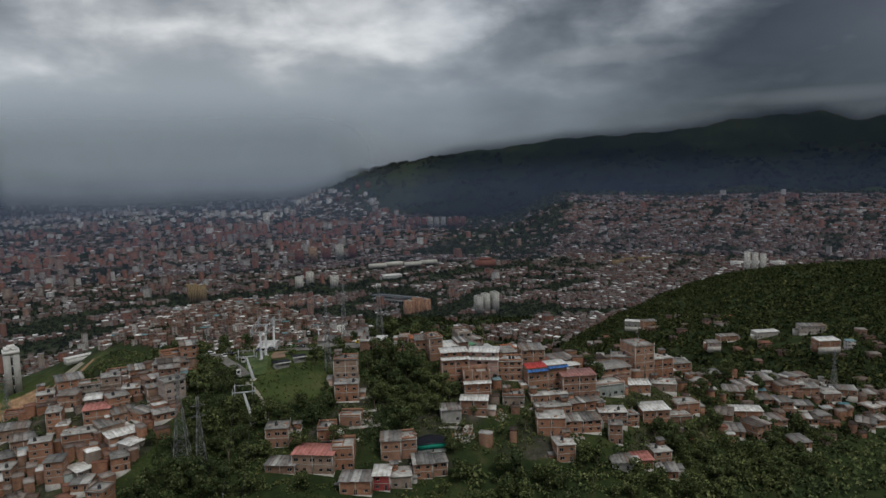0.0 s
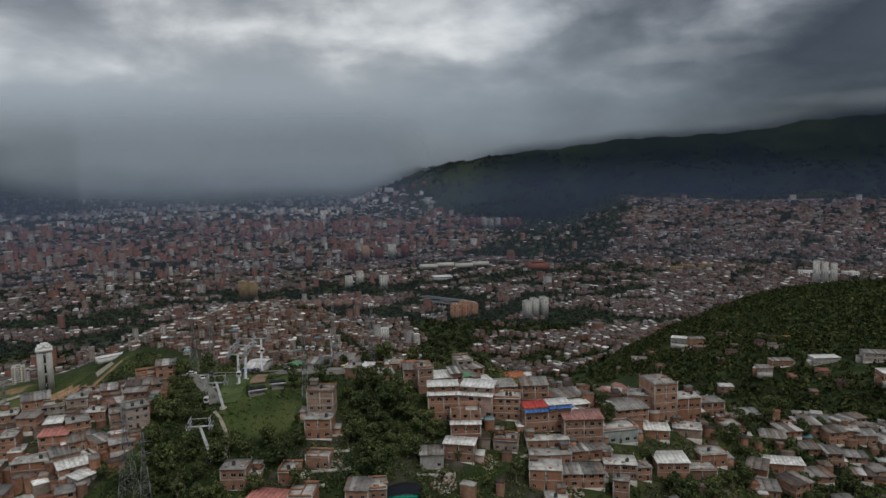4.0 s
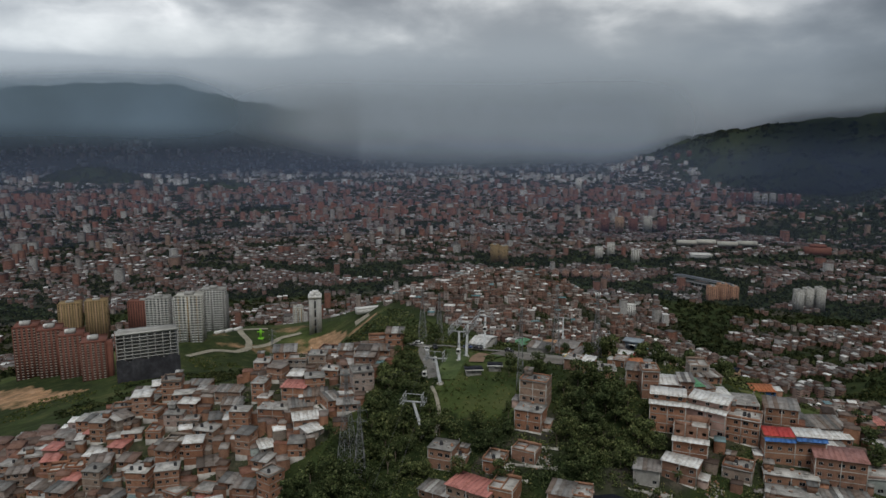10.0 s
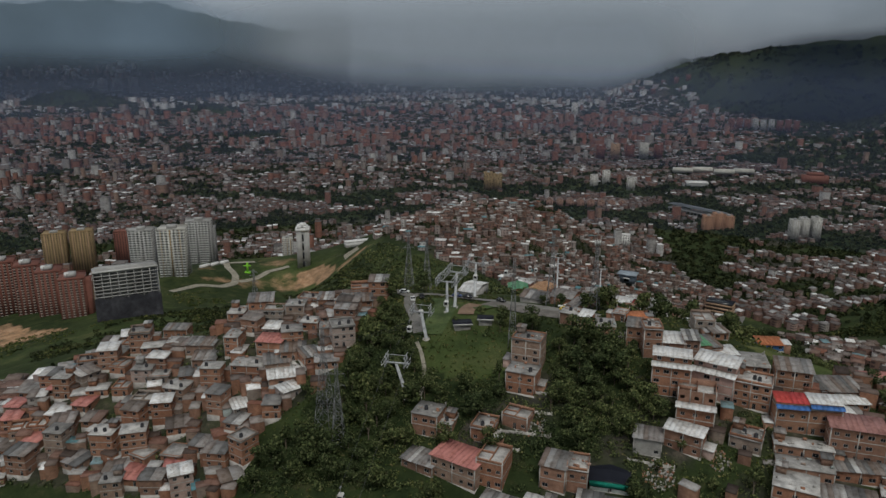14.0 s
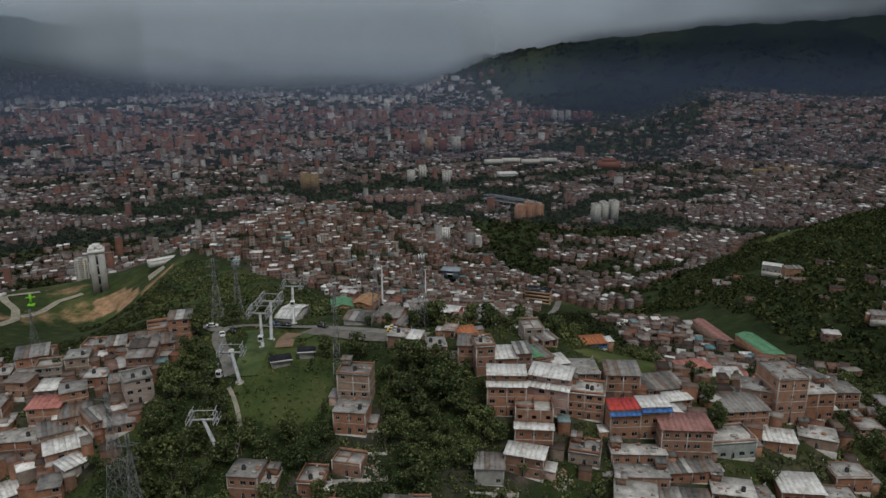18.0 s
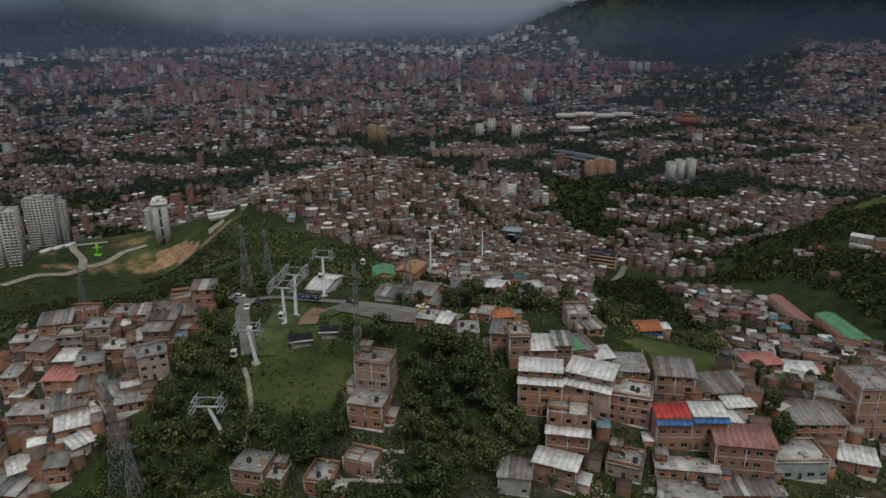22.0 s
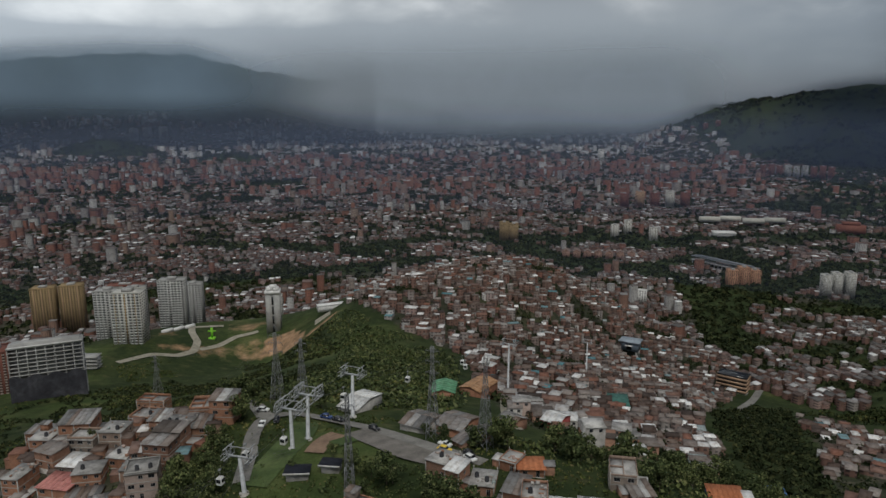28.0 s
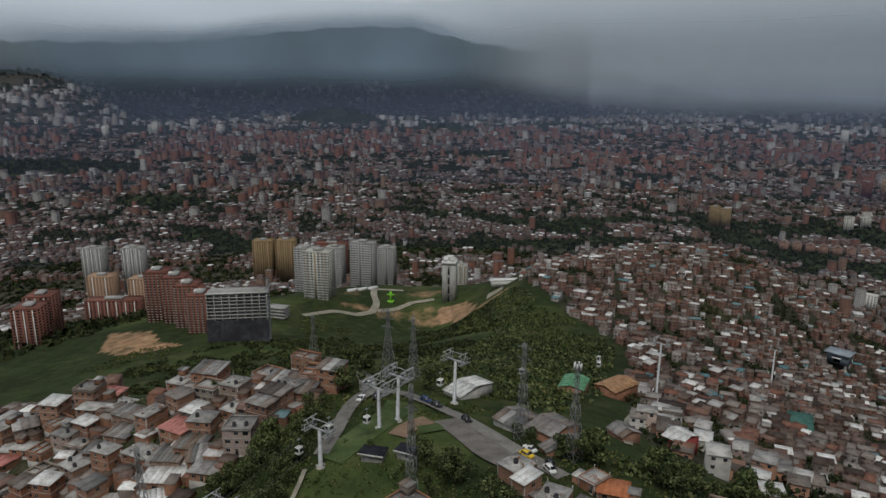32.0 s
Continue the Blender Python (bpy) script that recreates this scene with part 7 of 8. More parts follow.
# ---------------------------------------------------------------- streets, park, cars
def strip(name, pts, wide, mat, words, lift=0.14, kind="structure", category="road"):
    """A road laid on the land along a line of places."""
    pts = [Vector((x, y, 0)) for x, y in pts]
    line = []
    for a, b in zip(pts, pts[1:]):
        n = max(2, int((b - a).length / 2))
        line += [a.lerp(b, k / n) for k in range(n)]
    line.append(pts[-1])
    for _ in range(6):
        line = [line[0]] + [(a + 2 * b + c) / 4 for a, b, c in zip(line, line[1:], line[2:])] + [line[-1]]
    rows = []
    for k, p in enumerate(line):
        way = (line[min(k + 1, len(line) - 1)] - line[max(k - 1, 0)]).normalized()
        side = Vector((-way.y, way.x, 0))
        rows.append([p + side * wide * u for u in (-0.5, -0.25, 0, 0.25, 0.5)])
    v = np.array([[q.x, q.y, 0] for row in rows for q in row])
    v[:, 2] = height(v[:, 0], v[:, 1]) + lift + 0.35
    i = np.arange(len(rows) * 5).reshape(-1, 5)
    f = np.stack([i[:-1, :-1], i[1:, :-1], i[1:, 1:], i[:-1, 1:]], -1).reshape(-1, 4)
    tagged(new(name, fast_mesh(name, drawn_in(v), f[:, ::-1], [mat])), words, category, kind=kind)


M_PALE_ROAD = material("worn_concrete_road", blotched((0.3, (0.16, 0.152, 0.14)), (0.7, (0.25, 0.24, 0.22)), scale=0.2, lone=False, amount=0.4))
M_PATH = material("trodden_path", blotched((0.3, (0.24, 0.22, 0.17)), (0.7, (0.36, 0.33, 0.27)), scale=0.5, lone=False))
M_LAWN = material("lawn", blotched((0.3, (0.048, 0.078, 0.025)), (0.7, (0.090, 0.118, 0.044)), scale=0.35, lone=False, amount=0.35))
strip("road", [(-28, 283), (-33, 295), (-39, 306), (-43, 320), (-36, 328), (-20, 326), (-6, 322), (6, 316), (20, 309), (34, 304)], 4.6, M_PALE_ROAD, "worn grey street curving over the crest")
strip("road_branch", [(-43, 320), (-52, 330), (-62, 338)], 5.5, M_PALE_ROAD, "worn grey lane past the houses")
strip("forecourt", [(-10, 318), (2, 312), (12, 306), (26, 303)], 9.5, M_ROAD, "dusty paved forecourt beside the street", 0.08)
strip("park_earth", [(-15, 300), (-16, 308), (-14, 314)], 6, material("park_earth", blotched((0.3, (0.20, 0.13, 0.09)), (0.7, (0.29, 0.20, 0.14)), scale=0.3, lone=False)), "bare brown earth between the lawns", 0.05)
strip("park_lawn", [(-24, 282), (-24, 296), (-25, 312), (-29, 320)], 9, M_LAWN, "mown lawn under the ropeway pylons", 0.02)
strip("lawn_patch", [(-12, 306), (-8, 312)], 5, M_LAWN, "small square lawn in the park", 0.12)
strip("footpath", [(-27, 276), (-23, 269), (-20.5, 263), (-18.5, 257), (-19, 250)], 1.3, M_PATH, "narrow pale footpath down the slope", 0.45)
strip("hill_path", [(36, 345), (22, 385), (12, 430), (4, 470)], 2.6, M_PATH, "pale path running up to the ropeway pylon")
strip("works_road", [(-364, 597), (-358, 632), (-342, 646), (-340, 668), (-352, 690), (-372, 708), (-385, 725), (-360, 745)], 7, M_PATH, "pale dirt road through the building site")
strip("works_track", [(-340, 676), (-333, 697), (-331, 724), (-316, 742)], 6, M_PATH, "pale dirt track to the tower core")
strip("works_yard", [(-246, 735), (-232, 742)], 20, M_PATH, "pale levelled yard beside the site", 0.3)
strip("airfield", [(-1960, 5290), (-1600, 5790), (-1230, 6310)], 190, material("airfield_grass", blotched((0.3, (0.10, 0.12, 0.07)), (0.7, (0.16, 0.165, 0.11)), scale=0.02, lone=False)), "pale mown airfield on the plain", 3.0, "structure", "airfield")
strip("runway", [(-1930, 5330), (-1600, 5790), (-1260, 6270)], 55, M_PALE_ROAD, "long grey runway across the airfield", 4.5)
strip("hill_street", [(150, 640), (155, 760), (190, 900)], 7, M_PALE_ROAD, "grey street down the ravine")
alone("site_shed", Solid().box(-17, 17, -4, 4, -2, 4).box(-17.5, 17.5, -4.5, 4.5, 4, 4.5), M_WHITE, pose(-238, 762, float(height(-238, 762)), 0, 0, 40), "long white site shed on the hill", "shed")
alone("site_crane_base", Solid().box(-3, 3, -3, 3, -1, 1).box(-1, 1, -1, 1, 1, 11).box(-4, 4, -0.6, 0.6, 7, 8.2), material("lime_green", lambda n: (0.22, 0.55, 0.05)), on_ground(-348, 708, 20), "lime green concrete silo on the site", "machine")
for k in range(3):
    alone("site_container", Solid().box(-6, 6, -2, 2, -0.5, 2.8), M_WHITE, on_ground(-395 + 4 * k, 700 + 12 * k, 70), "white site container beside the dirt road", "container", "site containers")


def car(x, y, turn, paint, words, pickup=False):
    """A parked car: body, cabin, windows, wheels and lamps."""
    t = thing("car", on_ground(x, y, turn, 0.5), words, "car", "parked cars")
    b = bmesh.new()
    bmesh.ops.create_cube(b, size=1.0, matrix=Matrix.Translation((0, 0, 0.62)) @ Matrix.Diagonal((4.3, 1.75, 0.62, 1)))
    bmesh.ops.bevel(b, geom=b.edges[:], offset=0.14, segments=2, affect="EDGES")
    me = bpy.data.meshes.new("body")
    b.to_mesh(me)
    b.free()
    me.materials.append(paint)
    part("body", me, (), t)
    x0, x1 = (-0.2, 1.2) if pickup else (-1.5, 1.1)
    s = Solid()
    s.v = [(x0, -0.8, 0.9), (x1, -0.8, 0.9), (x1, 0.8, 0.9), (x0, 0.8, 0.9), (x0 + 0.25, -0.66, 1.5), (x1 - 0.5, -0.66, 1.5), (x1 - 0.5, 0.66, 1.5), (x0 + 0.25, 0.66, 1.5)]
    s.f, s.k = [(0, 1, 5, 4), (1, 2, 6, 5), (2, 3, 7, 6), (3, 0, 4, 7)], [0] * 4
    part("window", s, M_GLASS, t)
    part("roof", Solid().box(x0 + 0.22, x1 - 0.46, -0.68, 0.68, 1.48, 1.56), paint, t)
    for wx in (-1.35, 1.35):
        for wy in (-0.82, 0.82):
            part("wheel", Solid().bar((wx, wy - 0.1, 0.33), (wx, wy + 0.1, 0.33), 0.33, 0, 12), M_TANK, t)
    for wy in (-0.6, 0.6):
        part("headlight", Solid().box(2.1, 2.17, wy - 0.16, wy + 0.16, 0.62, 0.76), M_WHITE, t)


P_WHITE, P_YELLOW, P_BLUE, P_DARK = [material(n, lambda nn, c=c: c, rough=0.3, spec=0.5) for n, c in (("white_paint", (0.75, 0.75, 0.74)), ("yellow_paint", (0.75, 0.52, 0.03)), ("blue_paint", (0.03, 0.06, 0.18)), ("dark_paint", (0.02, 0.02, 0.024)))]
car(20.5, 312, -18, P_WHITE, "white pickup parked on the forecourt", True)
car(21.5, 308.2, -15, P_YELLOW, "yellow taxi parked on the forecourt")
car(29, 307, -40, P_DARK, "dark grey car parked on the forecourt")
car(30, 304.4, -35, P_WHITE, "white and dark car beside the houses")
car(-47, 325, 10, P_WHITE, "white car parked beside the lane")
car(-39.5, 312.5, -70, P_WHITE, "small white van on the street", True)
car(-37, 317, -65, P_DARK, "dark car parked on the street")
car(-24.5, 326.8, -8, P_BLUE, "dark blue car parked on the street")
car(-19.5, 325.5, -10, P_DARK, "black car parked on the street")
car(-5, 320.5, -28, P_DARK, "dark car on the street by the park")
for x, y, w, d, turn in ((-13.5, 288, 7, 5, 20), (-6, 293, 6, 4.5, 10)):
    k = thing("kiosk", on_ground(x, y, turn), "low park pavilion with a dark flat roof", "kiosk", "park pavilions")
    part("wall", Solid().box(-w / 2 + 0.6, w / 2 - 0.6, -d / 2 + 0.8, d / 2 - 0.2, -2, 2.4), M_RENDER, k)
    part("roof", Solid().box(-w / 2, w / 2, -d / 2, d / 2, 2.4, 2.7), M_TARP, k)
    part("roof_edge", Solid().box(-w / 2 - 0.05, w / 2 + 0.05, -d / 2 - 0.08, -d / 2 - 0.01, 2.15, 2.72), M_TIN_WHITE, k, "white front edge")


# ---------------------------------------------------------------- terrace walls and rubble below the slim house
def terrace_wall(x0, y0, x1, y1, tall):
    long = math.hypot(x1 - x0, y1 - y0)
    m = pose((x0 + x1) / 2, (y0 + y1) / 2, min(float(height(x0, y0)), float(height(x1, y1))), 0, 0, math.degrees(math.atan2(y1 - y0, x1 - x0)))
    t = thing("terrace_wall", m, "low concrete retaining wall with posts across the garden", "wall", "garden walls")
    part("wall", Solid().box(-long / 2, long / 2, -0.1, 0.1, -1.5, tall), M_CONCRETE, t)
    for k in range(4):
        p = -long / 2 + long * k / 3
        part("post", Solid().box(p - 0.13, p + 0.13, -0.14, 0.14, -1.5, tall + 0.35), M_CONCRETE, t)


for wall_line in ((16.3, 257.7, 23.4, 258.0, 0.9), (13.4, 251.1, 22.9, 251.1, 0.8), (22.9, 251.1, 23.4, 244.2, 0.7), (8.6, 243.3, 23.0, 243.9, 0.9), (6.6, 238.7, 15.0, 237.9, 1.0), (45.5, 241.0, 58.0, 240.0, 1.0)):
    terrace_wall(*wall_line)


def rubble(x, y, rad, count, seed):
    g = random.Random(seed)
    s = Solid()
    for k in range(count):
        a, r = g.uniform(0, 6.283), rad * math.sqrt(g.random())
        px, py, w = x + r * math.cos(a), y + r * math.sin(a), g.uniform(0.15, 0.7)
        z = float(height(px, py))
        s.box(px - w / 2, px + w / 2, py - w * 0.3, py + w * 0.3, z - 0.2, z + g.uniform(0.1, 0.6), k % 3)
    tagged(new("rubble", s.mesh("rubble", M_BRICK, M_CONCRETE, M_RENDER)), "heap of broken block, boards and concrete rubble", "rubble", kind="stuff")


rubble(54, 238, 4.5, 160, 1)
rubble(18, 247, 4.0, 90, 2)
rubble(50, 250, 2.5, 50, 3)
rubble(96, 233, 4.0, 80, 4)
rubble(70, 244, 3.0, 60, 5)


# ---------------------------------------------------------------- trees and scrub
WEST_BANK = [(-70, 222), (-20, 220), (-14, 236), (-17, 262), (-29, 276), (-38, 296), (-48, 306), (-53, 285), (-50, 262), (-60, 245)]
GAP_BANK = [(19, 236), (46, 230), (54, 250), (50, 262), (52, 276), (44, 288), (28, 290), (20, 276)]
EAST_BANK = [(45, 200), (130, 202), (200, 225), (225, 262), (172, 262), (150, 245), (110, 226), (80, 217), (50, 222)]
CREST_BACK = [(38, 318), (85, 312), (100, 330), (130, 356), (160, 400), (118, 420), (98, 385), (60, 340)]
NORTH_BANK = [(-60, 345), (8, 352), (0, 420), (-20, 470), (-62, 602), (-122, 634), (-196, 696), (-215, 690), (-150, 600), (-105, 480)]
RAVINE = [(118, 405), (155, 440), (172, 560), (186, 690), (200, 800), (168, 790), (118, 640), (126, 500)]
EAST_WOOD = [(235, 330), (262, 440), (275, 560), (255, 715), (215, 810), (300, 860), (400, 960), (520, 1130), (620, 1220), (760, 1120), (860, 900), (980, 520), (800, 300), (620, 250), (420, 240), (305, 285)]
CREST_PARK = [(-16, 276), (20, 280), (24, 300), (8, 304), (0, 290), (-14, 284)]
LOW_MID = [(-20, 222), (22, 214), (60, 205), (80, 216), (52, 226), (20, 228), (-12, 226)]


def clear(x, y, room=2.0):
    ok = np.ones(len(x), bool)
    for hx0, hy0, hr in HOMES:
        ok &= np.hypot(x - hx0, y - hy0) > hr + room
    return ok


def plant(poly, step, share, seed, most, size=(0.7, 1.3)):
    g = random.Random(seed)
    x, y = scatter(poly, step, share, seed)
    ok = clear(x, y) & ~inside(GREEN_FIELD, x, y) & ~inside(CREST_LAWN, x, y) & ~inside(FORECOURT, x, y)
    for a, b in list(zip(x[ok], y[ok]))[:most]:
        tree(float(a), float(b), g.randrange(5), g.uniform(*size), g.uniform(0, 360))


plant(WEST_BANK, 5.6, 0.75, 1, 70)
plant(GAP_BANK, 5.4, 0.8, 2, 45)
plant(EAST_BANK, 8.0, 0.75, 3, 60)
plant(CREST_BACK, 8.5, 0.8, 4, 45, (0.9, 1.5))
plant(CREST_PARK, 7.0, 0.6, 5, 14)
plant(LOW_MID, 8.0, 0.5, 6, 16, (0.5, 0.9))
plant(LEFT_TOWN, 12.0, 0.35, 7, 30, (0.6, 1.0))
MID_BANK = [(-22, 236), (16, 232), (17, 256), (5, 262), (-6, 258), (-16, 246)]
RIDGE = [(-10, 236), (60, 228), (150, 236), (178, 300), (120, 300), (60, 262), (0, 262)]
FLAT = [(140, 302), (178, 302), (240, 330), (258, 425), (215, 395), (172, 408), (128, 408), (152, 352)]
plant(MID_BANK, 6.0, 0.7, 8, 24, (0.6, 1.1))
plant(RIDGE, 8.0, 0.45, 9, 34, (0.5, 1.0))
plant(FLAT, 9.5, 0.5, 10, 30, (0.7, 1.3))
SOUTH_EAST = [(118, 222), (165, 226), (228, 246), (240, 300), (182, 302), (150, 262)]
plant(SOUTH_EAST, 8.5, 0.6, 11, 30, (0.7, 1.2))
for tx, ty, k, s in ((33, 322, 3, 1.2), (38, 316, 1, 1.2), (6, 292, 0, 1.0), (0, 293, 1, 0.9), (-32, 338, 1, 1.1), (-40, 334, 3, 1.1), (-52, 322, 0, 1.3), (3, 336, 0, 1.0), (12, 321, 2, 0.8), (-90, 296, 4, 1.0), (-86, 300, 0, 1.1), (78, 236, 4, 1.3), (19, 314, 1, 0.7), (13, 290, 0, 0.9), (28.7, 317, 3, 0.9), (-49.5, 315, 1, 1.1), (-41.5, 326, 2, 1.0), (-9, 300, 2, 0.8), (-16.7, 290, 2, 0.7), (-60, 336, 3, 1.1), (-66, 342, 1, 1.2), (-75, 350, 3, 1.2), (-55, 345, 0, 1.0), (118, 262, 1, 1.1), (60, 246, 2, 0.8)):
    tree(tx, ty, k, s, tx * 7)


def hill_gaps():
    """Trees grow where the hill leaves room between its houses."""
    x, y = scatter(COMUNA, 6.0, 0.9, 53)
    ok = (field(x, y, 21.0, 6.0) < -0.48) | (field(x, y, 11.0, 2.4) < -0.78) | (rng.random(len(x)) < 0.07) | ((y < 500) & (field(x, y, 13.0, 3.3) < -0.2))
    thicket("hill_trees", x[ok], y[ok], 2.8, 4.2, 18, 0.95, M_LEAF_FAR, 53, "trees in the gaps between the houses of the hill")


hill_gaps()


def bushes(name, poly, step, share, seed, rad, tall, per, leaf, mat, label, room=1.0, cut=-9.0):
    x, y = scatter(poly, step, share, seed)
    ok = clear(x, y, room) & (field(x, y, 30.0, 3.0) > cut)
    ok &= ~(inside(GREEN_SLOPE, x, y) & (field(x, y, 26.0, 1.0) < 0.35)) & ~inside(GREEN_FIELD, x, y) & ~inside(FORECOURT, x, y)
    if name != "weeds":
        ok &= ~inside(CREST_LAWN, x, y)
    thicket(name, x[ok], y[ok], rad, tall, per, leaf, mat, seed, label)


NEAR_BUSH = "dark green shrubs and creepers over the steep bank"
bushes("bank_shrubs", WEST_BANK, 2.3, 0.85, 41, 1.6, 1.7, 52, 0.27, M_LEAF, NEAR_BUSH)
bushes("gap_shrubs", GAP_BANK, 2.3, 0.85, 42, 1.6, 1.7, 52, 0.27, M_LEAF, NEAR_BUSH)
bushes("outer_shrubs", [(190, 190), (340, 225), (345, 300), (300, 288), (240, 252), (170, 236), (130, 205)], 5.0, 0.85, 61, 3.0, 3.2, 26, 0.75, M_LEAF, NEAR_BUSH)
bushes("east_shrubs", EAST_BANK, 3.6, 0.85, 43, 2.3, 2.4, 34, 0.5, M_LEAF, NEAR_BUSH)
bushes("low_shrubs", LOW_MID, 3.0, 0.6, 44, 1.4, 1.3, 28, 0.36, M_LEAF, NEAR_BUSH)
bushes("crest_shrubs", CREST_BACK, 4.0, 0.8, 45, 2.6, 2.6, 30, 0.55, M_LEAF, NEAR_BUSH)
bushes("ridge_shrubs", RIDGE, 2.4, 0.75, 46, 1.3, 1.3, 30, 0.28, M_LEAF, "shrubs and weeds between the houses", 0.4)
bushes("corner_shrubs", SOUTH_EAST, 3.0, 0.75, 62, 1.7, 1.8, 28, 0.4, M_LEAF, "shrubs round the houses of the steep corner", 0.2)
bushes("flat_shrubs", FLAT, 3.4, 0.8, 59, 2.1, 2.1, 30, 0.46, M_LEAF, "shrubs over the flank behind the houses", 0.5)
bushes("mid_shrubs", MID_BANK, 2.2, 0.8, 60, 1.4, 1.4, 44, 0.26, M_LEAF, NEAR_BUSH, 0.6)
bushes("town_shrubs", LEFT_TOWN, 3.6, 0.5, 47, 1.5, 1.8, 28, 0.4, M_LEAF, "shrubs in the gaps between houses", 0.3)
bushes("park_shrubs", [(-16, 262), (18, 264), (24, 300), (2, 298), (-12, 284)], 2.8, 0.45, 48, 1.3, 1.2, 26, 0.36, M_LEAF, "low shrubs and long grass on the crest", 0.6)
bushes("north_thicket", NORTH_BANK, 4.6, 0.75, 49, 2.7, 2.1, 22, 0.8, M_LEAF, "dense green thicket on the far bank", 1.0, -0.5)
bushes("ravine_thicket", RAVINE, 6.0, 0.85, 50, 3.8, 4.2, 26, 1.1, M_LEAF_FAR, "dark trees filling the ravine")
bushes("slope_thicket", EAST_SLOPE, 4.6, 0.75, 51, 2.6, 2.8, 26, 0.8, M_LEAF_FAR, "shrubs between the tin roofed houses", 0.5)
bushes("east_wood", EAST_WOOD, 8.6, 0.93, 52, 5.2, 4.8, 28, 1.35, M_LEAF_WOOD, "dense dark wood covering the eastern hill", 2.0, -0.8)
bushes("village_trees", EAST_VILLAGE, 6.5, 0.6, 54, 2.6, 3.4, 16, 0.9, M_LEAF_FAR, "trees among the houses of the ravine", 0.0)
bushes("west_shrubs", [(-60, 345), (-105, 480), (-150, 600), (-215, 690), (-290, 680), (-300, 560), (-330, 400), (-250, 330), (-130, 330)], 4.5, 0.7, 55, 1.9, 1.5, 18, 0.7, M_LEAF_FAR, "low shrubs in patches over the grass slope", 1.0, -0.2)
bushes("tower_trees", [(-700, 420), (-520, 400), (-500, 560), (-430, 640), (-520, 720), (-640, 880), (-760, 800)], 15.0, 0.75, 56, 6.0, 8.0, 20, 2.2, M_LEAF_FAR, "dark trees round the apartment towers")


bushes("weeds", [(-75, 212), (175, 212), (205, 262), (170, 330), (60, 330), (-60, 345)], 1.9, 0.75, 57, 0.8, 0.55, 7, 0.34, M_WEED, "rough grass and weeds over the spur", 0.1, -0.5)
bushes("slope_weeds", [(-60, 345), (10, 352), (-62, 602), (-122, 634), (-215, 690), (-330, 640), (-400, 520), (-380, 380), (-250, 300), (-130, 320)], 3.4, 0.8, 58, 1.5, 0.7, 8, 0.7, M_WEED, "rough grass on the western slope", 0.1, 0.1)


def valley_trees(r0, r1, step, size, seed, name):
    g = np.random.default_rng(seed)
    n = int(np.radians(134) * (r1 * r1 - r0 * r0) / 2 / step ** 2)
    r = np.sqrt(g.uniform(r0 * r0, r1 * r1, n))
    a = np.radians(g.uniform(-74, 60, n))
    x, y = HUB[0] + r * np.sin(a), HUB[1] + r * np.cos(a)
    az = np.degrees(a)
    wood = wooded(x, y) + g.normal(0, 0.22, n)
    ok = (wood < np.where(az > 21, -0.12, 0.1)) | (g.random(n) < 0.30)
    rag = field(x, y, 170.0)
    ok |= (az > 11 + 2 * rag) & (az < 20.5 + 1.5 * rag) & (r > 2500 + 250 * rag) & (r < 4200) & (g.random(n) < 0.9)
    ok |= (az > -7 + rag) & (az < -3 + rag) & (r > 6850 + 150 * rag)
    ok &= (height(x, y) < 520)
    for poly in (COMUNA, EAST_VILLAGE, EAST_WOOD):
        ok &= ~inside(poly, x, y)
    ok &= ~inside(AIRFIELD, x, y)
    ok &= (r > 1100) | (height(x, y) < 150)
    thicket(name, x[ok], y[ok], size, size * 0.9, 8, size * 0.7, M_LEAF_FAR, seed, "dark trees along gullies and parks of the city")


valley_trees(820, 1120, 11.0, 5.0, 60, "edge_trees")
valley_trees(1120, 1900, 10.5, 4.8, 61, "valley_trees")
valley_trees(1900, 3000, 16.0, 7.2, 62, "plain_trees")
valley_trees(3000, 4700, 26.0, 11.0, 63, "far_trees")
valley_trees(4700, 7600, 46.0, 18.0, 64, "outer_trees")


# ---------------------------------------------------------------- tinted sheets for rain, haze and storm shade over the valley
def veil_opacity(n, thick):
    """How solid a thin hanging veil is: part see-through, part tinted to imitate rain, haze and shade."""
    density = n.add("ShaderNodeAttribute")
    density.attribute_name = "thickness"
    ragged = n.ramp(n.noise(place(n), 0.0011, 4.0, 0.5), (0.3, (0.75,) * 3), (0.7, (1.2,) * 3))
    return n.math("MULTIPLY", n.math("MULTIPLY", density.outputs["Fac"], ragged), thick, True)


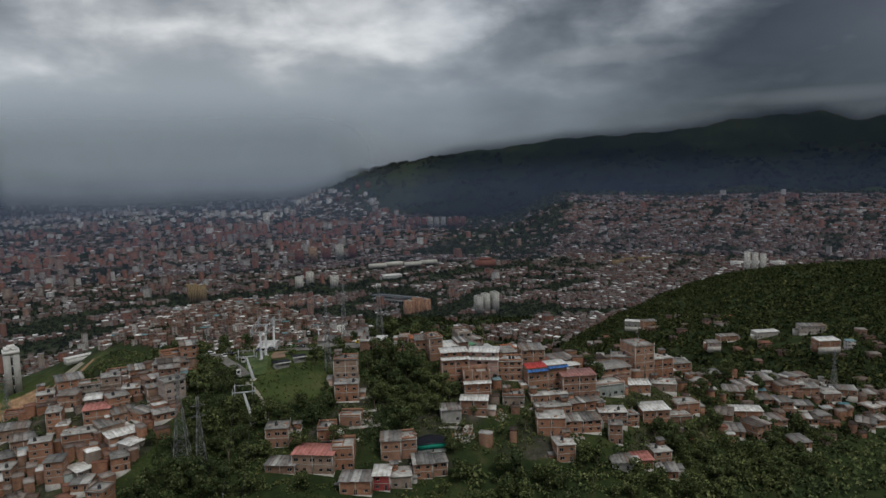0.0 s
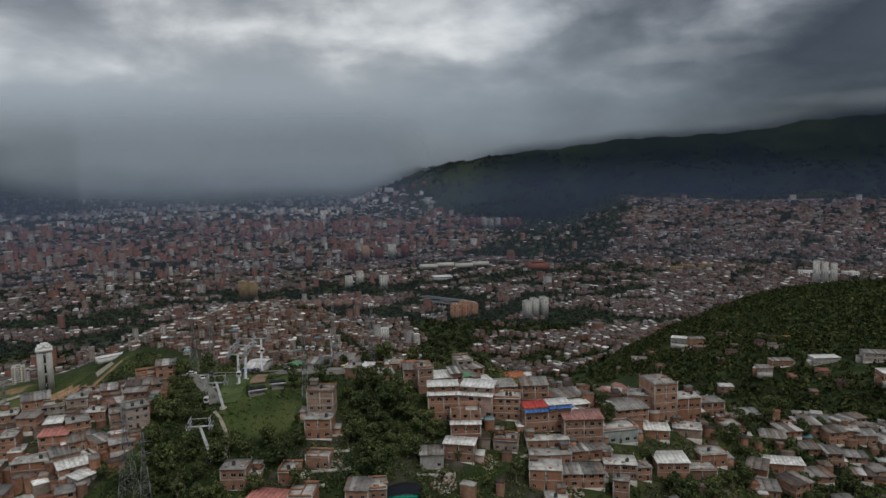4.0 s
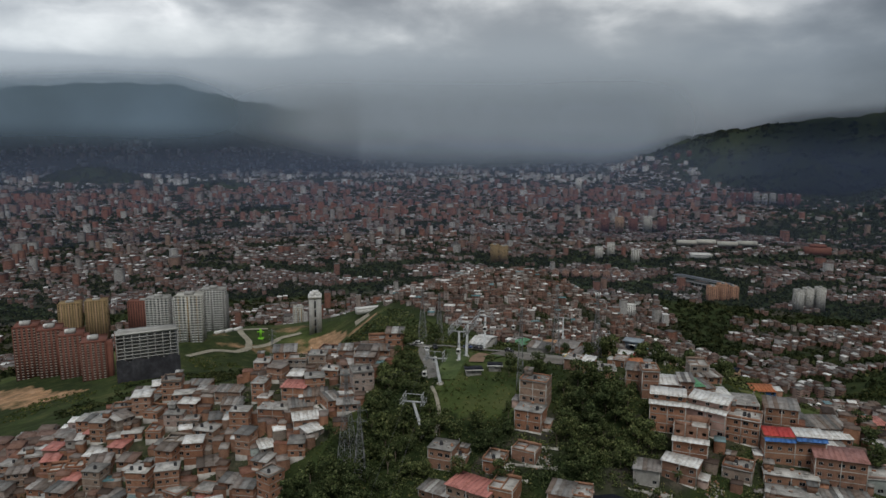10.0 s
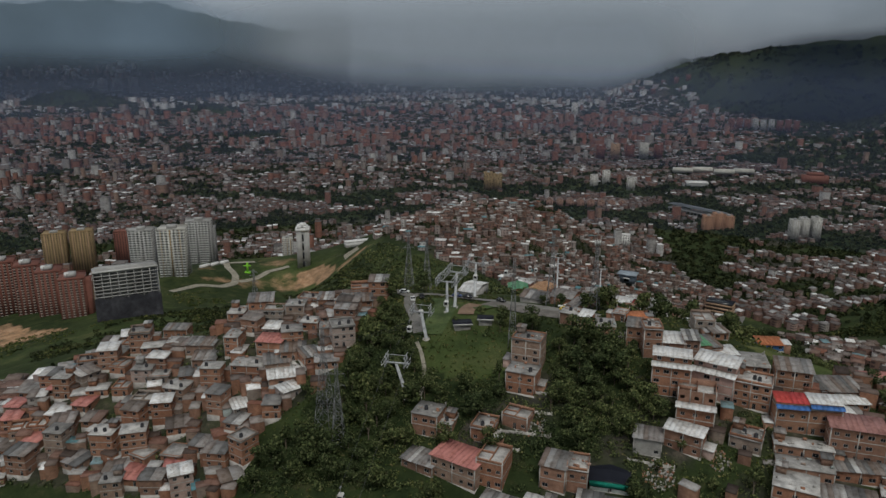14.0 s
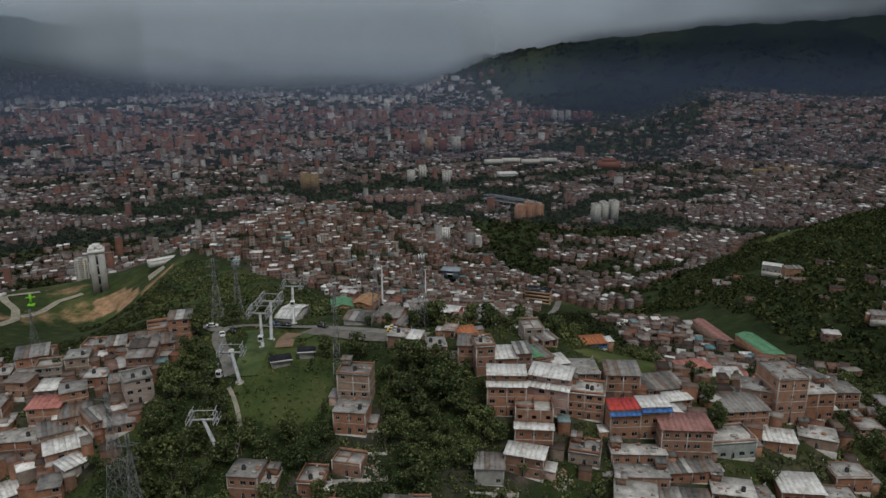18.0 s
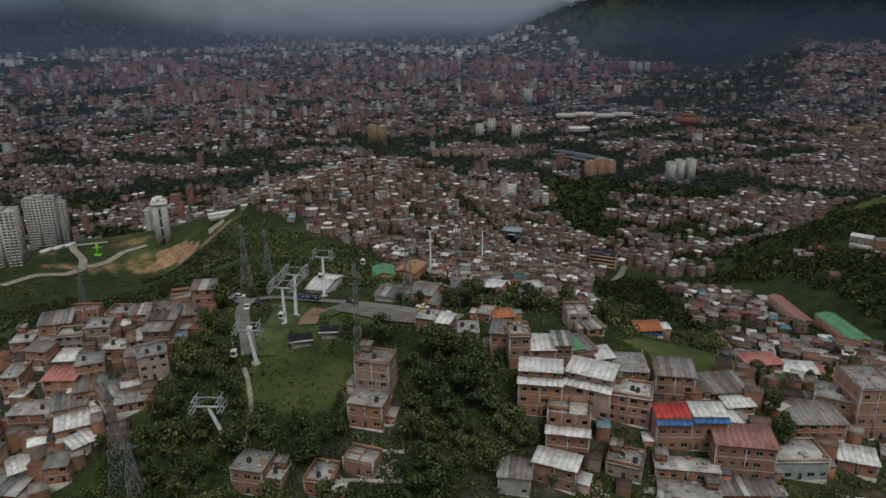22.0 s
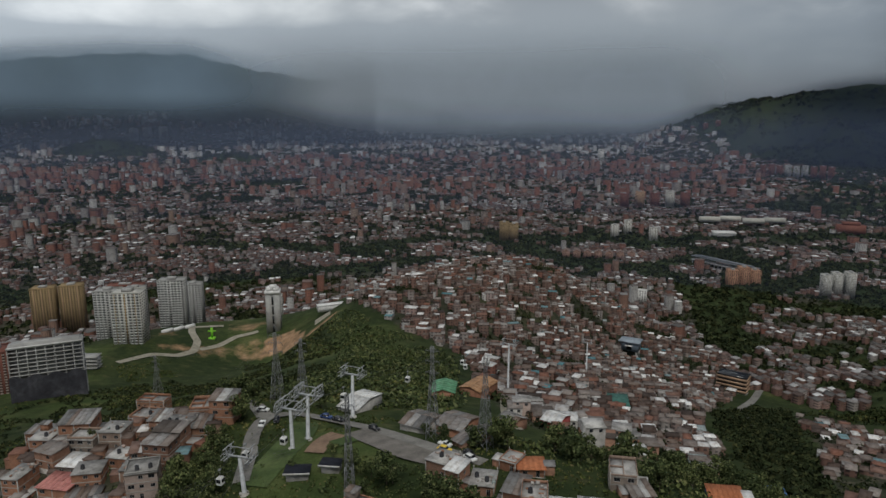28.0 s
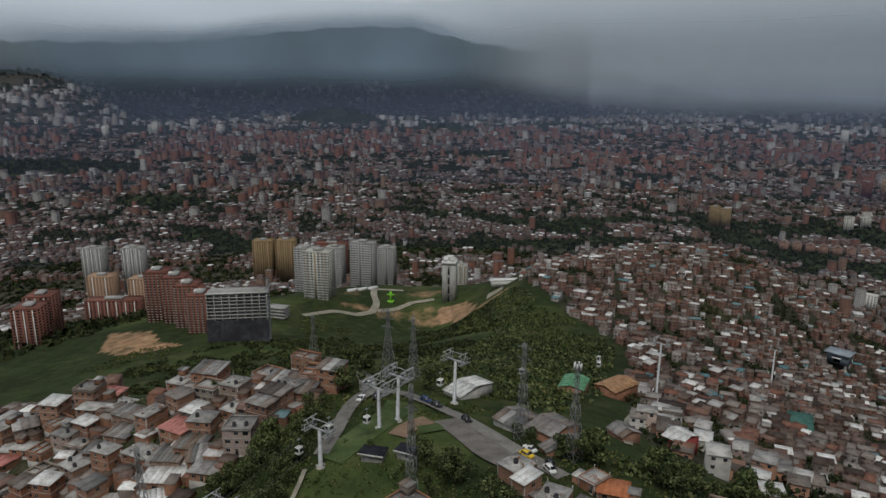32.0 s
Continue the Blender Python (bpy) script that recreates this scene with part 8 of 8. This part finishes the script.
# a curved sheet whose diffuse tone stands in for the air's haze
def veil(radius, thick, name, dens, tone=(0.118, 0.160, 0.245), span=(-100, 80)):
    m = bpy.data.materials.new(name)
    m.use_nodes = True
    n = Nodes(m.node_tree)
    m.node_tree.nodes.clear()
    out, clear_part, pale, both = n.add("ShaderNodeOutputMaterial"), n.add("ShaderNodeBsdfTransparent"), n.add("ShaderNodeBsdfDiffuse"), n.add("ShaderNodeMixShader")
    pale.inputs["Color"].default_value = (*tone, 1)
    n.link(veil_opacity(n, thick), both.inputs[0])
    n.link(clear_part.outputs[0], both.inputs[1])
    n.link(pale.outputs[0], both.inputs[2])
    n.link(both.outputs[0], out.inputs[0])
    radius = float(drawn_in((HUB[0] + radius, HUB[1], 410.0))[0]) - HUB[0]
    az = np.radians(np.linspace(*span, 121))
    zs = 410 + radius * np.tan(np.radians(np.linspace(-14 if radius < 2500 else -8, 9, 60)))
    a, z = np.meshgrid(az, zs, indexing="ij")
    x, y = HUB[0] + radius * np.sin(a), HUB[1] + radius * np.cos(a)
    i = np.arange(a.size).reshape(a.shape)
    f = np.stack([i[:-1, :-1], i[:-1, 1:], i[1:, 1:], i[1:, :-1]], -1).reshape(-1, 4)
    me = fast_mesh(name, np.stack([x, y, z], -1).reshape(-1, 3), f, [m])
    d = dens(np.degrees(a), np.degrees(np.arctan2(z - 410, radius)))
    att = me.attributes.new("thickness", "FLOAT", "POINT")
    att.data.foreach_set("value", d.astype(np.float32).ravel())
    tagged(new(name, me), "tinted see-through sheet imitating haze, rain and storm shade over the valley", "rain", kind="structure")


def thin(az, el):
    return (1 - smooth(-2.2, 1.0, el)) * np.ones_like(az)


def curtain(az, el):
    heavy = np.maximum(smooth(-44, -22, az), 0.6 * (1 - smooth(-58, -47, az))) * (1 - smooth(-1, 8, az))
    foot = np.interp(az, (-60, -45, -36, -30, -24, -15, -2, 4, 8), (0.4, 2.2, 1.1, -0.3, -1.4, -2.1, -1.7, -0.9, -0.4))
    return np.clip(0.10 * (1 - smooth(-1.0, 4.5, el)) + heavy * smooth(foot - 1.1, foot + 1.3, el) * (1 - smooth(1.5, 6.5, el)), 0, 1)


# extent of the painted blue haze, following the western skyline
def west_haze(az, el):
    rim = skyline(az)
    return (1 - smooth(-37, -25, az)) * smooth(-70, -55, az) * smooth(-1.4, 1.3, el) * (1 - smooth(rim + 0.1, rim + 1.6, el))


# extent of the painted storm shade, fading out just over the mountain's rim
def east_shade(az, el):
    rim = skyline(az)
    return smooth(4, 14, az) * smooth(-5.2, -3.4, el) * (1 - smooth(rim - 0.1, rim + 0.9, el))


# aerial haze is painted by blue-grey sheets, with paler tones farther out
for ring, thick, name in ((1500, 0.08, "haze"), (2450, 0.13, "haze_veil"), (3500, 0.13, "haze_sheet"), (4800, 0.14, "haze_bank"), (6050, 0.13, "haze_far")):
    veil(ring, thick, name, thin, (0.130, 0.170, 0.285) if ring < 3000 else ((0.185, 0.240, 0.370) if ring < 4500 else (0.250, 0.315, 0.440)))
# dark blue sheet added to paint storm shade over the eastern mountain
veil(4080, 0.66, "storm_haze", east_shade, (0.020, 0.031, 0.060), (2, 80))
# distant rain and western haze come from the pale colour of these sheets
veil(6600, 0.97, "rain_curtain", curtain, (0.45, 0.52, 0.60))
veil(6350, 0.9, "west_haze", west_haze, (0.28, 0.385, 0.50), (-100, -22))
